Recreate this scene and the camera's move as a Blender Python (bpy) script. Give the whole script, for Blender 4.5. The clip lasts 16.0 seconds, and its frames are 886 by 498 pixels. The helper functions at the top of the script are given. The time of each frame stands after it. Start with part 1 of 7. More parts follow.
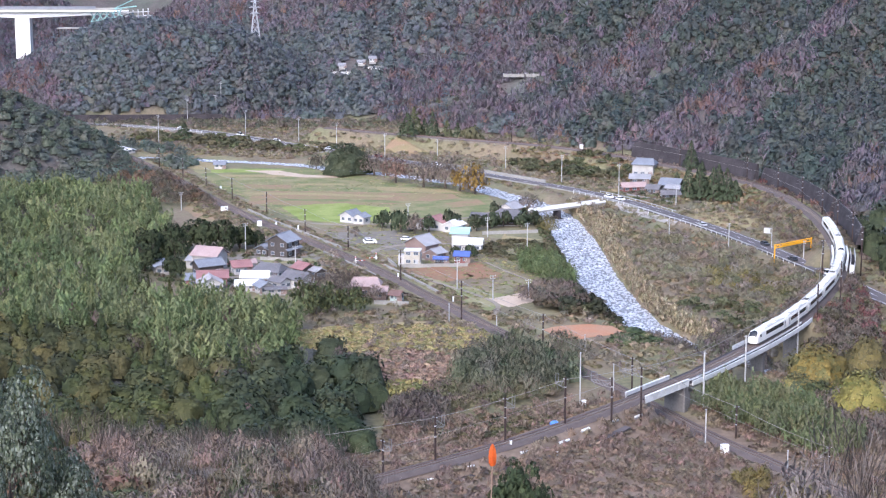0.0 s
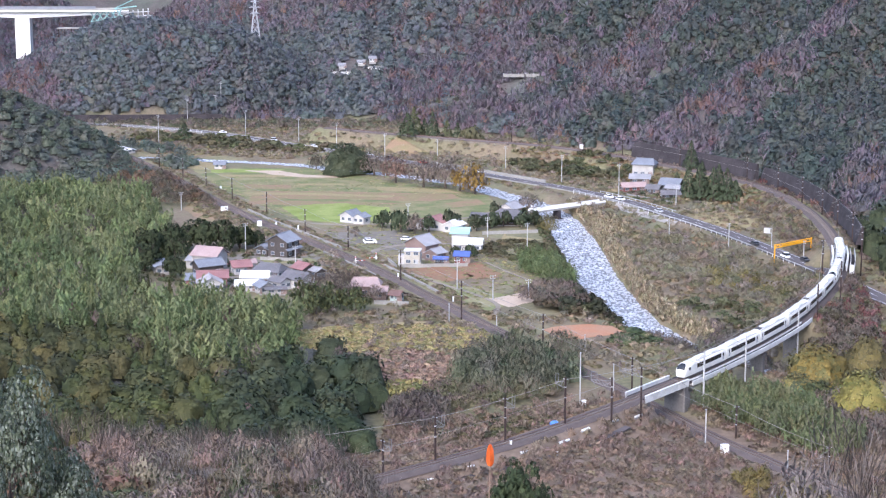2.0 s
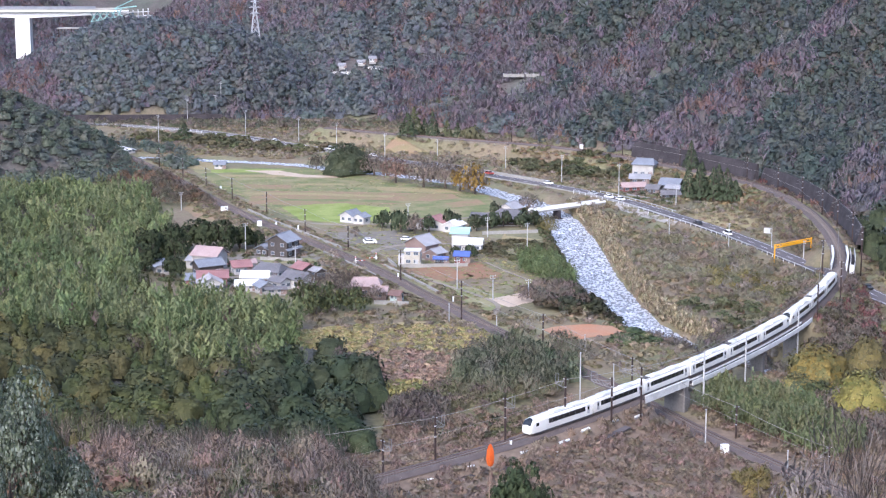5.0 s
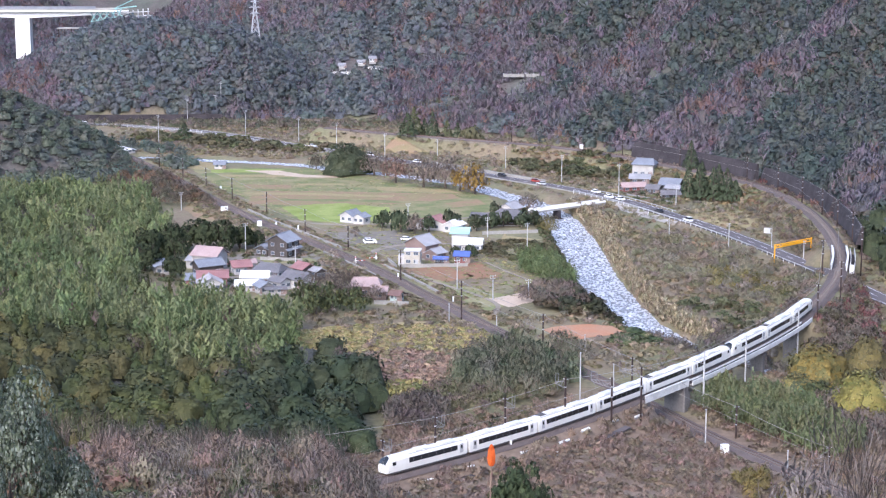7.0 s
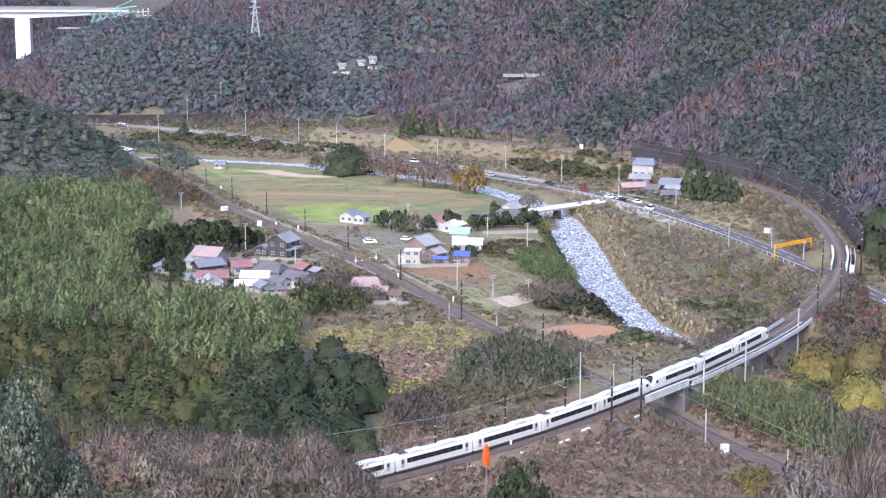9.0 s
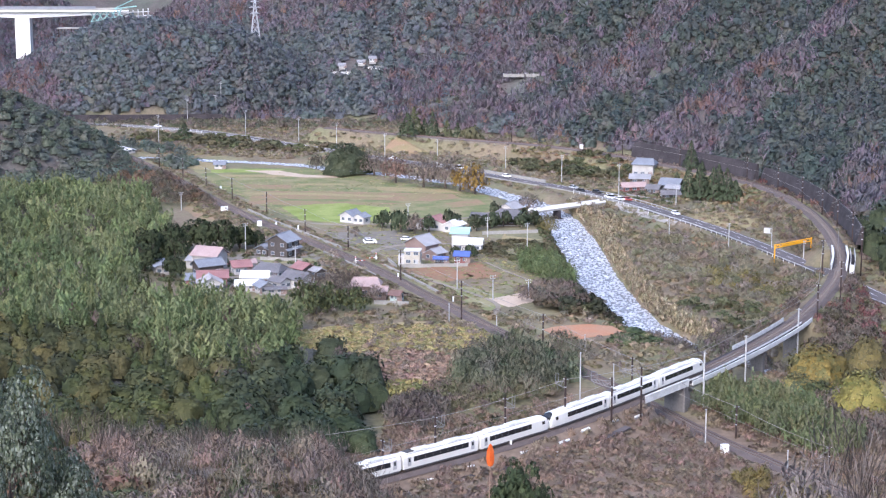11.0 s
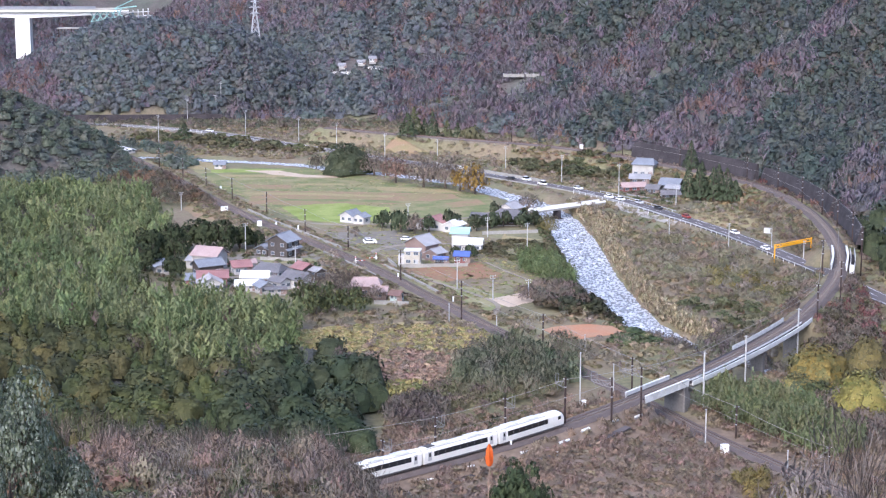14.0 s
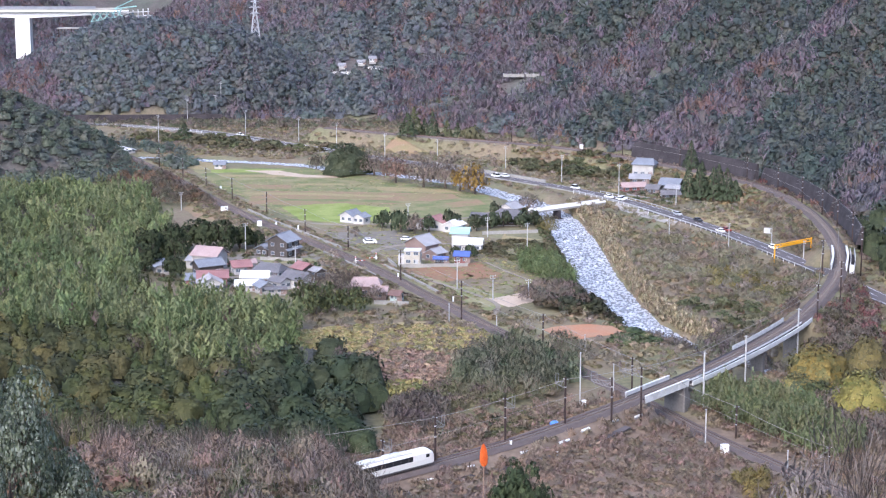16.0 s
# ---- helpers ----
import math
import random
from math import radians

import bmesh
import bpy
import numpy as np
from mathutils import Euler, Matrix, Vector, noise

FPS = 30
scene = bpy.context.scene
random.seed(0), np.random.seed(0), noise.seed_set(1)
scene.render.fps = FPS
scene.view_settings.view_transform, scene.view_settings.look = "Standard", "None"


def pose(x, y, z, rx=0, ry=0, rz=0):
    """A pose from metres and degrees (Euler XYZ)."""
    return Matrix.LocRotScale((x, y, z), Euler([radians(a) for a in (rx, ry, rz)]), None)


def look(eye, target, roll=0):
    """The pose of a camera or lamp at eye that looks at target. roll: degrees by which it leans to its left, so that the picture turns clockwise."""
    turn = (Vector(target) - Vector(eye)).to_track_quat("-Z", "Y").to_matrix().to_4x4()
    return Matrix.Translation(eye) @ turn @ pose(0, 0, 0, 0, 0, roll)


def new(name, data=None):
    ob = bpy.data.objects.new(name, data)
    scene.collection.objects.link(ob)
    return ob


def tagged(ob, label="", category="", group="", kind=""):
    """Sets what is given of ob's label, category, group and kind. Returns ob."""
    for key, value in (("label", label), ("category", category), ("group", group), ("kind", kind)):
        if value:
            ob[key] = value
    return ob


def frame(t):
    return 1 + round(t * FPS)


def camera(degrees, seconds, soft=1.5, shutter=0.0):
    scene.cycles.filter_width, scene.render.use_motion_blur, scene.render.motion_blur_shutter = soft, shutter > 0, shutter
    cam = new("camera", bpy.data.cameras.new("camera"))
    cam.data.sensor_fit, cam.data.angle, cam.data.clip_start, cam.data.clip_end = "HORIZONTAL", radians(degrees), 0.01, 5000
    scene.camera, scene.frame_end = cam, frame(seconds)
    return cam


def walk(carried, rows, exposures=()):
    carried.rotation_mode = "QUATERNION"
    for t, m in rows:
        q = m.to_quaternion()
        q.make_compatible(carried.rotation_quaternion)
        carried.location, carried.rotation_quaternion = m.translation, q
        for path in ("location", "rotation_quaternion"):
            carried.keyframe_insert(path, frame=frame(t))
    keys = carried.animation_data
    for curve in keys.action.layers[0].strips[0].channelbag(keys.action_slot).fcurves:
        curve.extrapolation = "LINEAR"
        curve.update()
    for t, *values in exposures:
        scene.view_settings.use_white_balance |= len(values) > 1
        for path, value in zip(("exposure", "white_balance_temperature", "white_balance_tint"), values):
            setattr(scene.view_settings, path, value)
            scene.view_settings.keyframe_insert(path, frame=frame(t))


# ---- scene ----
cam = camera(27.53, 16.0, soft=1.25)
VIEW = pose(0, 0, 105, 79.5, 0, 0)
walk(cam, [(0, VIEW), (16, VIEW)], exposures=[(0, 1.74, 6230, 16), (16, 1.74, 6230, 16)])

# world: a bright overcast November sky with one weak, very wide sun
world = bpy.data.worlds.new("overcast_sky")
scene.world = world
world.use_nodes = True
wn = world.node_tree
sky = wn.nodes.new("ShaderNodeTexSky")
sky.sky_type, sky.sun_disc = "NISHITA", False
sky.sun_elevation, sky.sun_rotation = radians(36), radians(203)
sky.air_density, sky.dust_density, sky.ozone_density = 1.0, 1.6, 1.5
wn.links.new(sky.outputs["Color"], wn.nodes["Background"].inputs["Color"])
wn.nodes["Background"].inputs["Strength"].default_value = 0.15
sun = new("sun", bpy.data.lights.new("sun", "SUN"))
sun.data.energy, sun.data.angle, sun.data.color = 1.0, radians(50), (1.0, 0.97, 0.94)
sun.matrix_world = look((-300, -700, 560), (0, 0, 0))


# ---------------------------------------------------------------- materials
def material(name, color, rough=0.8, scale=1.0, vary=0.3, fine=6.0, bump=0.0, metal=0.0, spec=0.3, tint=False, island=0.0, other=None, thin=0.0, lace=None):
    """A surface with stains at two scales; tint: its colour comes from the mesh's own colour attribute."""
    m = bpy.data.materials.new(name)
    m.use_nodes = True
    n, l = m.node_tree.nodes, m.node_tree.links
    b = n["Principled BSDF"]
    b.inputs["Roughness"].default_value, b.inputs["Metallic"].default_value = rough, metal
    b.inputs["Specular IOR Level"].default_value = spec
    co = n.new("ShaderNodeTexCoord")
    big, small = n.new("ShaderNodeTexNoise"), n.new("ShaderNodeTexNoise")
    for tex, s, d in ((big, scale, 3), (small, scale * fine, 4)):
        tex.inputs["Scale"].default_value, tex.inputs["Detail"].default_value = s, d
        l.new(co.outputs["Object"], tex.inputs["Vector"])
    add = n.new("ShaderNodeMath")
    add.operation = "ADD"
    l.new(big.outputs["Fac"], add.inputs[0]), l.new(small.outputs["Fac"], add.inputs[1])
    gain = n.new("ShaderNodeMapRange")
    gain.inputs["From Min"].default_value, gain.inputs["From Max"].default_value = 0.6, 1.4
    gain.inputs["To Min"].default_value, gain.inputs["To Max"].default_value = 1 - vary, 1 + vary
    gain.clamp = False
    l.new(add.outputs[0], gain.inputs["Value"])
    mul = n.new("ShaderNodeMix")
    mul.data_type, mul.blend_type = "RGBA", "MULTIPLY"
    mul.inputs["Factor"].default_value = 1.0
    if tint:
        at = n.new("ShaderNodeAttribute")
        at.attribute_name = "tone"
        src = at.outputs["Color"]
    elif other:
        mx = n.new("ShaderNodeMix")
        mx.data_type = "RGBA"
        mx.inputs[6].default_value, mx.inputs[7].default_value = (*color, 1), (*other, 1)
        ramp = n.new("ShaderNodeMapRange")
        ramp.inputs["From Min"].default_value, ramp.inputs["From Max"].default_value = 0.42, 0.58
        l.new(big.outputs["Fac"], ramp.inputs["Value"]), l.new(ramp.outputs[0], mx.inputs["Factor"])
        src = mx.outputs[2]
    else:
        rgb = n.new("ShaderNodeRGB")
        rgb.outputs[0].default_value = (*color, 1)
        src = rgb.outputs[0]
    l.new(src, mul.inputs[6])
    fac = gain.outputs[0]
    if island:
        geo = n.new("ShaderNodeNewGeometry")
        r2 = n.new("ShaderNodeMapRange")
        r2.inputs["To Min"].default_value, r2.inputs["To Max"].default_value = 1 - island, 1 + island
        l.new(geo.outputs["Random Per Island"], r2.inputs["Value"])
        mm = n.new("ShaderNodeMath")
        mm.operation = "MULTIPLY"
        l.new(fac, mm.inputs[0]), l.new(r2.outputs[0], mm.inputs[1])
        fac = mm.outputs[0]
    l.new(fac, mul.inputs[7])
    l.new(mul.outputs[2], b.inputs["Base Color"])
    if thin:  # light passing through leaves
        tr, ms = n.new("ShaderNodeBsdfTranslucent"), n.new("ShaderNodeMixShader")
        ms.inputs["Fac"].default_value = thin
        l.new(mul.outputs[2], tr.inputs["Color"])
        l.new(b.outputs[0], ms.inputs[1]), l.new(tr.outputs[0], ms.inputs[2]), l.new(ms.outputs[0], n["Material Output"].inputs["Surface"])
    if lace:  # gaps between the leaves of a spray
        gap, cut = n.new("ShaderNodeTexNoise"), n.new("ShaderNodeMath")
        gap.inputs["Scale"].default_value, gap.inputs["Detail"].default_value = lace[0], 2
        l.new(co.outputs["Object"], gap.inputs["Vector"])
        cut.operation = "GREATER_THAN"
        cut.inputs[1].default_value = lace[1]
        l.new(gap.outputs["Fac"], cut.inputs[0])
        clear_bsdf, lm = n.new("ShaderNodeBsdfTransparent"), n.new("ShaderNodeMixShader")
        last = n["Material Output"].inputs["Surface"].links[0].from_socket
        l.new(cut.outputs[0], lm.inputs["Fac"]), l.new(clear_bsdf.outputs[0], lm.inputs[1]), l.new(last, lm.inputs[2])
        l.new(lm.outputs[0], n["Material Output"].inputs["Surface"])
    if bump:
        bp = n.new("ShaderNodeBump")
        bp.inputs["Strength"].default_value, bp.inputs["Distance"].default_value = 0.6, bump
        l.new(small.outputs["Fac"], bp.inputs["Height"]), l.new(bp.outputs[0], b.inputs["Normal"])
    return m


M = {}
M["ground"] = material("ground_litter", (0.1, 0.1, 0.1), 0.95, 0.06, 0.4, 12, 0.25, tint=True)
M["leaf"] = material("foliage", (0.1, 0.1, 0.1), 0.75, 0.05, 0.2, 60, tint=True, island=0.16, spec=0.15, thin=0.35, lace=(2.8, 0.42))
M["crown"] = material("evergreen_crown", (0.1, 0.1, 0.1), 0.7, 0.3, 0.3, 9, 0.3, tint=True, island=0.16, spec=0.25, thin=0.12, lace=(3.6, 0.36))
M["canopy"] = material("close_canopy", (0.1, 0.1, 0.1), 0.85, 0.12, 0.24, 9, 0.4, tint=True, island=0.11, spec=0.1, thin=0.42, lace=(1.9, 0.37))
M["twig"] = material("bare_twigs", (0.1, 0.1, 0.1), 0.9, 0.1, 0.2, 40, tint=True, island=0.2, spec=0.05, thin=0.35, lace=(3.2, 0.47))
M["near_leaf"] = material("near_foliage", (0.1, 0.1, 0.1), 0.7, 0.4, 0.2, 60, tint=True, island=0.3, spec=0.2, thin=0.35, lace=(13.0, 0.44))
M["stalk"] = material("dry_stalks", (0.1, 0.1, 0.1), 0.9, 0.1, 0.2, 40, tint=True, island=0.2, spec=0.05, thin=0.3)
M["bark"] = material("bark", (0.09, 0.07, 0.06), 0.95, 2, 0.4, 6, 0.03)
M["ballast"] = material("ballast", (0.125, 0.10, 0.095), 0.95, 0.3, 0.25, 25, 0.08, other=(0.095, 0.075, 0.07))
M["rail"] = material("rail_steel", (0.16, 0.10, 0.085), 0.5, 0.4, 0.2, 8, metal=0.5)
M["sleeper"] = material("concrete_sleeper", (0.20, 0.17, 0.15), 0.9, 0.5, 0.2, 8)
M["asphalt"] = material("asphalt", (0.112, 0.098, 0.102), 0.85, 0.08, 0.18, 30, 0.01)
M["line"] = material("road_paint", (0.7, 0.7, 0.7), 0.7, 0.5, 0.2, 8)
M["concrete"] = material("weathered_concrete", (0.28, 0.27, 0.255), 0.85, 0.25, 0.25, 9, 0.02)
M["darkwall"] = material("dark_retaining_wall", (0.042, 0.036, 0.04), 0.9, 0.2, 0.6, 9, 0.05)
M["white"] = material("white_paint", (0.8, 0.8, 0.79), 0.45, 0.4, 0.08, 8)
M["soil"] = material("tilled_soil", (0.26, 0.135, 0.08), 0.95, 0.15, 0.25, 12, 0.1, other=(0.22, 0.14, 0.085))
M["clay"] = material("orange_clay", (0.40, 0.19, 0.11), 0.95, 0.12, 0.2, 12, 0.08, other=(0.34, 0.19, 0.12))
M["gravel"] = material("pale_gravel", (0.34, 0.31, 0.28), 0.95, 0.2, 0.2, 20, 0.03)
M["sand"] = material("pale_sand", (0.46, 0.36, 0.28), 0.95, 0.12, 0.2, 15, 0.04)


# ---------------------------------------------------------------- builders
def part(name, bm, mat, parent=None, label="", smooth=False):
    me = bpy.data.meshes.new(name)
    bm.to_mesh(me)
    bm.free()
    if smooth:
        me.shade_smooth()
    me.materials.append(mat)
    ob = new(name, me)
    ob.parent = parent
    if label:
        ob["label"] = label
    return ob


def thing(name, m, label, category, group="", kind=""):
    ob = new(name)
    ob.matrix_world = m
    ob.empty_display_size = 0.5
    return tagged(ob, label, category, group, kind)


def box(bm, x0, x1, y0, y1, z0, z1, bevel=0.0):
    """A box in a bmesh; bevel rounds its edges."""
    r = bmesh.ops.create_cube(bm, size=1.0)
    for v in r["verts"]:
        v.co = ((x0 + x1) / 2 + v.co.x * (x1 - x0), (y0 + y1) / 2 + v.co.y * (y1 - y0), (z0 + z1) / 2 + v.co.z * (z1 - z0))
    if bevel:
        es = list({e for v in r["verts"] for e in v.link_edges})
        bmesh.ops.bevel(bm, geom=es, offset=bevel, segments=1, affect="EDGES")
    return r["verts"]


def boxes(*rows):
    bm = bmesh.new()
    for row in rows:
        box(bm, *row)
    return bm


def rod(bm, a, b, ra, rb, sides=6):
    """A tapered rod from a to b."""
    a, b = Vector(a), Vector(b)
    q = (b - a).to_track_quat("Z", "Y").to_matrix()
    rings = []
    for p, r in ((a, ra), (b, rb)):
        rings.append([bm.verts.new(p + q @ Vector((r * math.cos(k * math.tau / sides), r * math.sin(k * math.tau / sides), 0))) for k in range(sides)])
    for k in range(sides):
        bm.faces.new((rings[0][k], rings[0][(k + 1) % sides], rings[1][(k + 1) % sides], rings[1][k]))
    bm.faces.new(rings[1])
    bm.faces.new(rings[0][::-1])


def prism(bm, ring, x0, x1):
    """A closed outline of (y, z) points pulled from x0 to x1."""
    a = [bm.verts.new((x0, y, z)) for y, z in ring]
    b = [bm.verts.new((x1, y, z)) for y, z in ring]
    n = len(ring)
    for k in range(n):
        bm.faces.new((a[k], a[(k + 1) % n], b[(k + 1) % n], b[k]))
    bm.faces.new(a[::-1])
    bm.faces.new(b)
    bmesh.ops.recalc_face_normals(bm, faces=bm.faces)


def quick_mesh(name, verts, faces_n, idx, mat, tone=None, normal=None):
    """A large mesh from arrays: idx holds the corners of faces with faces_n corners each."""
    me = bpy.data.meshes.new(name)
    nv, nf = len(verts), len(idx) // faces_n
    me.vertices.add(nv)
    me.vertices.foreach_set("co", np.asarray(verts, np.float32).ravel())
    me.loops.add(nf * faces_n)
    me.loops.foreach_set("vertex_index", np.asarray(idx, np.int32))
    me.polygons.add(nf)
    me.polygons.foreach_set("loop_start", np.arange(nf, dtype=np.int32) * faces_n)
    if tone is not None:
        at = me.color_attributes.new("tone", "FLOAT_COLOR", "POINT")
        at.data.foreach_set("color", np.c_[tone, np.ones(nv)].astype(np.float32).ravel())
    me.update(calc_edges=True)
    if normal is not None:  # leaves shade as the rounded mass that they belong to
        normal = normal / np.maximum(np.linalg.norm(normal, axis=1)[:, None], 1e-6)
        at = me.attributes.new("custom_normal", "FLOAT_VECTOR", "POINT")
        at.data.foreach_set("vector", normal.astype(np.float32).ravel())
    me.materials.append(mat)
    return new(name, me)


def spline(points, step=2.0):
    """A smooth line through points, resampled evenly: positions, unit directions and lengths from its start."""
    p = np.array(points, float)
    p = np.vstack([2 * p[0] - p[1], p, 2 * p[-1] - p[-2]])
    out = []
    for a, b, c, d in zip(p[:-3], p[1:-2], p[2:-1], p[3:]):
        u = np.linspace(0, 1, 40, endpoint=False)[:, None]
        out.append(0.5 * (2 * b + (c - a) * u + (2 * a - 5 * b + 4 * c - d) * u**2 + (3 * b - a - 3 * c + d) * u**3))
    q = np.vstack(out + [p[-2:-1]])
    s = np.r_[0, np.cumsum(np.linalg.norm(np.diff(q, axis=0), axis=1))]
    t = np.arange(0, s[-1], step)
    pos = np.stack([np.interp(t, s, q[:, k]) for k in range(q.shape[1])], 1)
    for _ in range(int(8 / step)):
        pos[1:-1] = (pos[:-2] + 2 * pos[1:-1] + pos[2:]) / 4
    way = np.gradient(pos[:, :2], axis=0)
    way /= np.linalg.norm(way, axis=1)[:, None]
    return pos, way, t


def along(line, s, off=0.0):
    """Point and heading (degrees) at length s of a line, off metres to its right."""
    pos, way, t = line
    x, y = np.interp(s, t, pos[:, 0]), np.interp(s, t, pos[:, 1])
    if s < t[0] or s > t[-1]:
        e = 0 if s < t[0] else -1
        x, y = pos[e, :2] + way[e] * (s - t[e])
    dx, dy = np.interp(s, t, way[:, 0]), np.interp(s, t, way[:, 1])
    n = math.hypot(dx, dy)
    dx, dy = dx / n, dy / n
    return float(x + dy * off), float(y - dx * off), math.degrees(math.atan2(dy, dx))


def nearest(x, y, line, every=1):
    """Distance from each (x, y) to the line, and the signed side (right is positive)."""
    pos, way, t = line
    p, w = pos[::every, :2], way[::every]
    x, y = np.asarray(x, float).ravel(), np.asarray(y, float).ravel()
    dist, side, at = np.empty(len(x)), np.empty(len(x)), np.empty(len(x))
    for k in range(0, len(x), 20000):
        dx, dy = x[k:k + 20000, None] - p[:, 0], y[k:k + 20000, None] - p[:, 1]
        d2 = dx * dx + dy * dy
        i = d2.argmin(1)
        r = np.arange(len(i))
        dist[k:k + 20000] = np.sqrt(d2[r, i])
        side[k:k + 20000] = dx[r, i] * w[i, 1] - dy[r, i] * w[i, 0]
        at[k:k + 20000] = i * every
    return dist, side, at.astype(int)


def sweep(line, s0, s1, outline, z=0.0, bm=None, step=3.0):
    """An outline of (right, up) points carried along a line from s0 to s1; closed when it has over two points."""
    bm = bm or bmesh.new()
    n = max(2, int((s1 - s0) / step) + 1)
    rings = []
    for s in np.linspace(s0, s1, n):
        x, y, a = along(line, s)
        dx, dy = math.cos(radians(a)), math.sin(radians(a))
        zz = z(x, y) if callable(z) else z
        rings.append([bm.verts.new((x + dy * u, y - dx * u, zz + v)) for u, v in outline])
    k = len(outline)
    for a, b in zip(rings[:-1], rings[1:]):
        for i in range(k if k > 2 else 1):
            bm.faces.new((a[i], a[(i + 1) % k], b[(i + 1) % k], b[i]))
    if k > 2:
        bm.faces.new(rings[0][::-1]), bm.faces.new(rings[-1])
    bmesh.ops.recalc_face_normals(bm, faces=bm.faces)
    return bm


def step01(v, a, b):
    t = np.clip((np.asarray(v, float) - a) / (b - a), 0, 1)
    return t * t * (3 - 2 * t)


def rough2d(x, y, scale, seed=0):
    """Smooth noise from -1 to 1 over the plan, vectorised (a sum of turned waves)."""
    x, y = np.asarray(x, float) / scale, np.asarray(y, float) / scale
    r = np.random.RandomState(seed)
    out = np.zeros_like(x)
    for k in range(9):
        a, f, ph, ph2 = r.uniform(0, 6.28), r.uniform(0.6, 2.2), r.uniform(0, 6.28), r.uniform(0, 6.28)
        u, v = x * math.cos(a) + y * math.sin(a), -x * math.sin(a) + y * math.cos(a)
        out += np.sin(u * f * 2 + ph + 1.3 * np.sin(v * f * 1.1 + ph2)) / (0.5 + f)
    return out / 3.2


# ---------------------------------------------------------------- the plan
# the loop line, in the way the train goes: from the far curve to the cutting
LOOP = spline([(-60, 905), (-20, 874), (20, 849), (43.5, 834.3), (67.8, 809.8), (89.4, 775.7), (107.2, 745.9), (118, 724.6), (126, 700), (130.8, 667),
               (131.9, 634), (130.5, 604.4), (127.7, 577.6), (123.7, 553), (118.1, 530.4), (111.5, 509.5), (101.4, 484), (91, 461.2), (80.2, 441.9),
               (70.2, 426), (58.6, 408.6), (47.7, 394.2), (38.8, 382.6), (25.6, 366.5), (13.3, 353.2), (1.8, 342.3), (-9.1, 332.6), (-40, 306), (-85, 270), (-160, 215), (-240, 160)], 1.0)
LOWER = spline([(-215, 985), (-185, 925), (-160, 870), (-138.5, 823.7), (-119.3, 781.5), (-101, 737), (-85, 698.5), (-70.8, 667.5), (-57.8, 641.8), (-46, 618.9),
                (-34.9, 597.4), (-24.6, 576.4), (-14.8, 554.1), (-5.8, 531.7), (2.6, 511.1), (13.4, 485.5), (43.4, 417.6), (50, 401.6), (56, 386.2),
                (62.6, 371.5), (71, 355.5), (79.3, 339.7), (95, 312), (125, 265)], 1.5)
RIVER = spline([(-255, 880), (-190, 857), (-127.8, 838.7), (-95.1, 828.9), (-62.7, 815.6), (-46.4, 799.1), (-20.8, 785), (-5.8, 771.3), (11, 754.9), (22.3, 734.5),
                (35, 713), (43.5, 686), (46.8, 655), (48.4, 616), (50, 567.3), (53, 525.4), (57.5, 497), (66, 480), (80, 458), (105, 425), (150, 385), (230, 330)], 2.0)
ROAD = spline([(-330, 1020), (-260, 990), (-199.5, 972.2), (-176.7, 964.2), (-143.8, 946.1), (-111.1, 921.3), (-79, 884.2), (-60.9, 864.6), (-35.3, 835.7), (-16.5, 816.2),
               (4, 793.9), (21, 772.8), (37.1, 752.8), (50.3, 736.8), (62.7, 718.5), (74.1, 696.9), (84.3, 672.5), (95.3, 644.9), (104.9, 616.1), (114.2, 582.6),
               (119.5, 563.5), (125.5, 536), (131, 513), (150, 460), (185, 400), (245, 330), (330, 260)], 2.0)
# feet of the hills
FOOT_BACK = spline([(-700, 900), (-420, 960), (-227, 985), (-183, 985), (-118, 988), (-57, 990), (-19, 950), (18.7, 905), (50, 866), (80, 826), (106, 790), (128, 748),
                    (143, 694), (145, 640), (142, 590), (150, 545), (175, 470), (230, 400), (330, 300), (500, 100)], 4.0)
FOOT_WEST = spline([(-500, 740), (-260, 724), (-178, 720), (-148, 718), (-122, 711), (-106, 670), (-95, 622), (-97, 575), (-87, 527), (-58, 504), (-37, 489), (-23, 464), (-15, 421),
                    (-13, 378), (-20, 352), (-60, 315), (-120, 268), (-300, 150)], 3.0)
BRIDGES = ((527, 617), (420, 453))  # lengths along the loop line
FLOOR, RAIL_Z, LOWER_Z, ROAD_Z = -7.0, 0.0, -6.5, -6.0


def water_z(y):
    """The river drops over rapids on its way down."""
    return -11.0 + 3.2 * step01(y, 650, 755)


def foot_arc(x, y, at):
    """Length along the foot of the back hills, for points whose nearest foot point is at."""
    p, w = FOOT_BACK[0][at], FOOT_BACK[1][at]
    return at * 4.0 + (x - p[:, 0]) * w[:, 0] + (y - p[:, 1]) * w[:, 1]


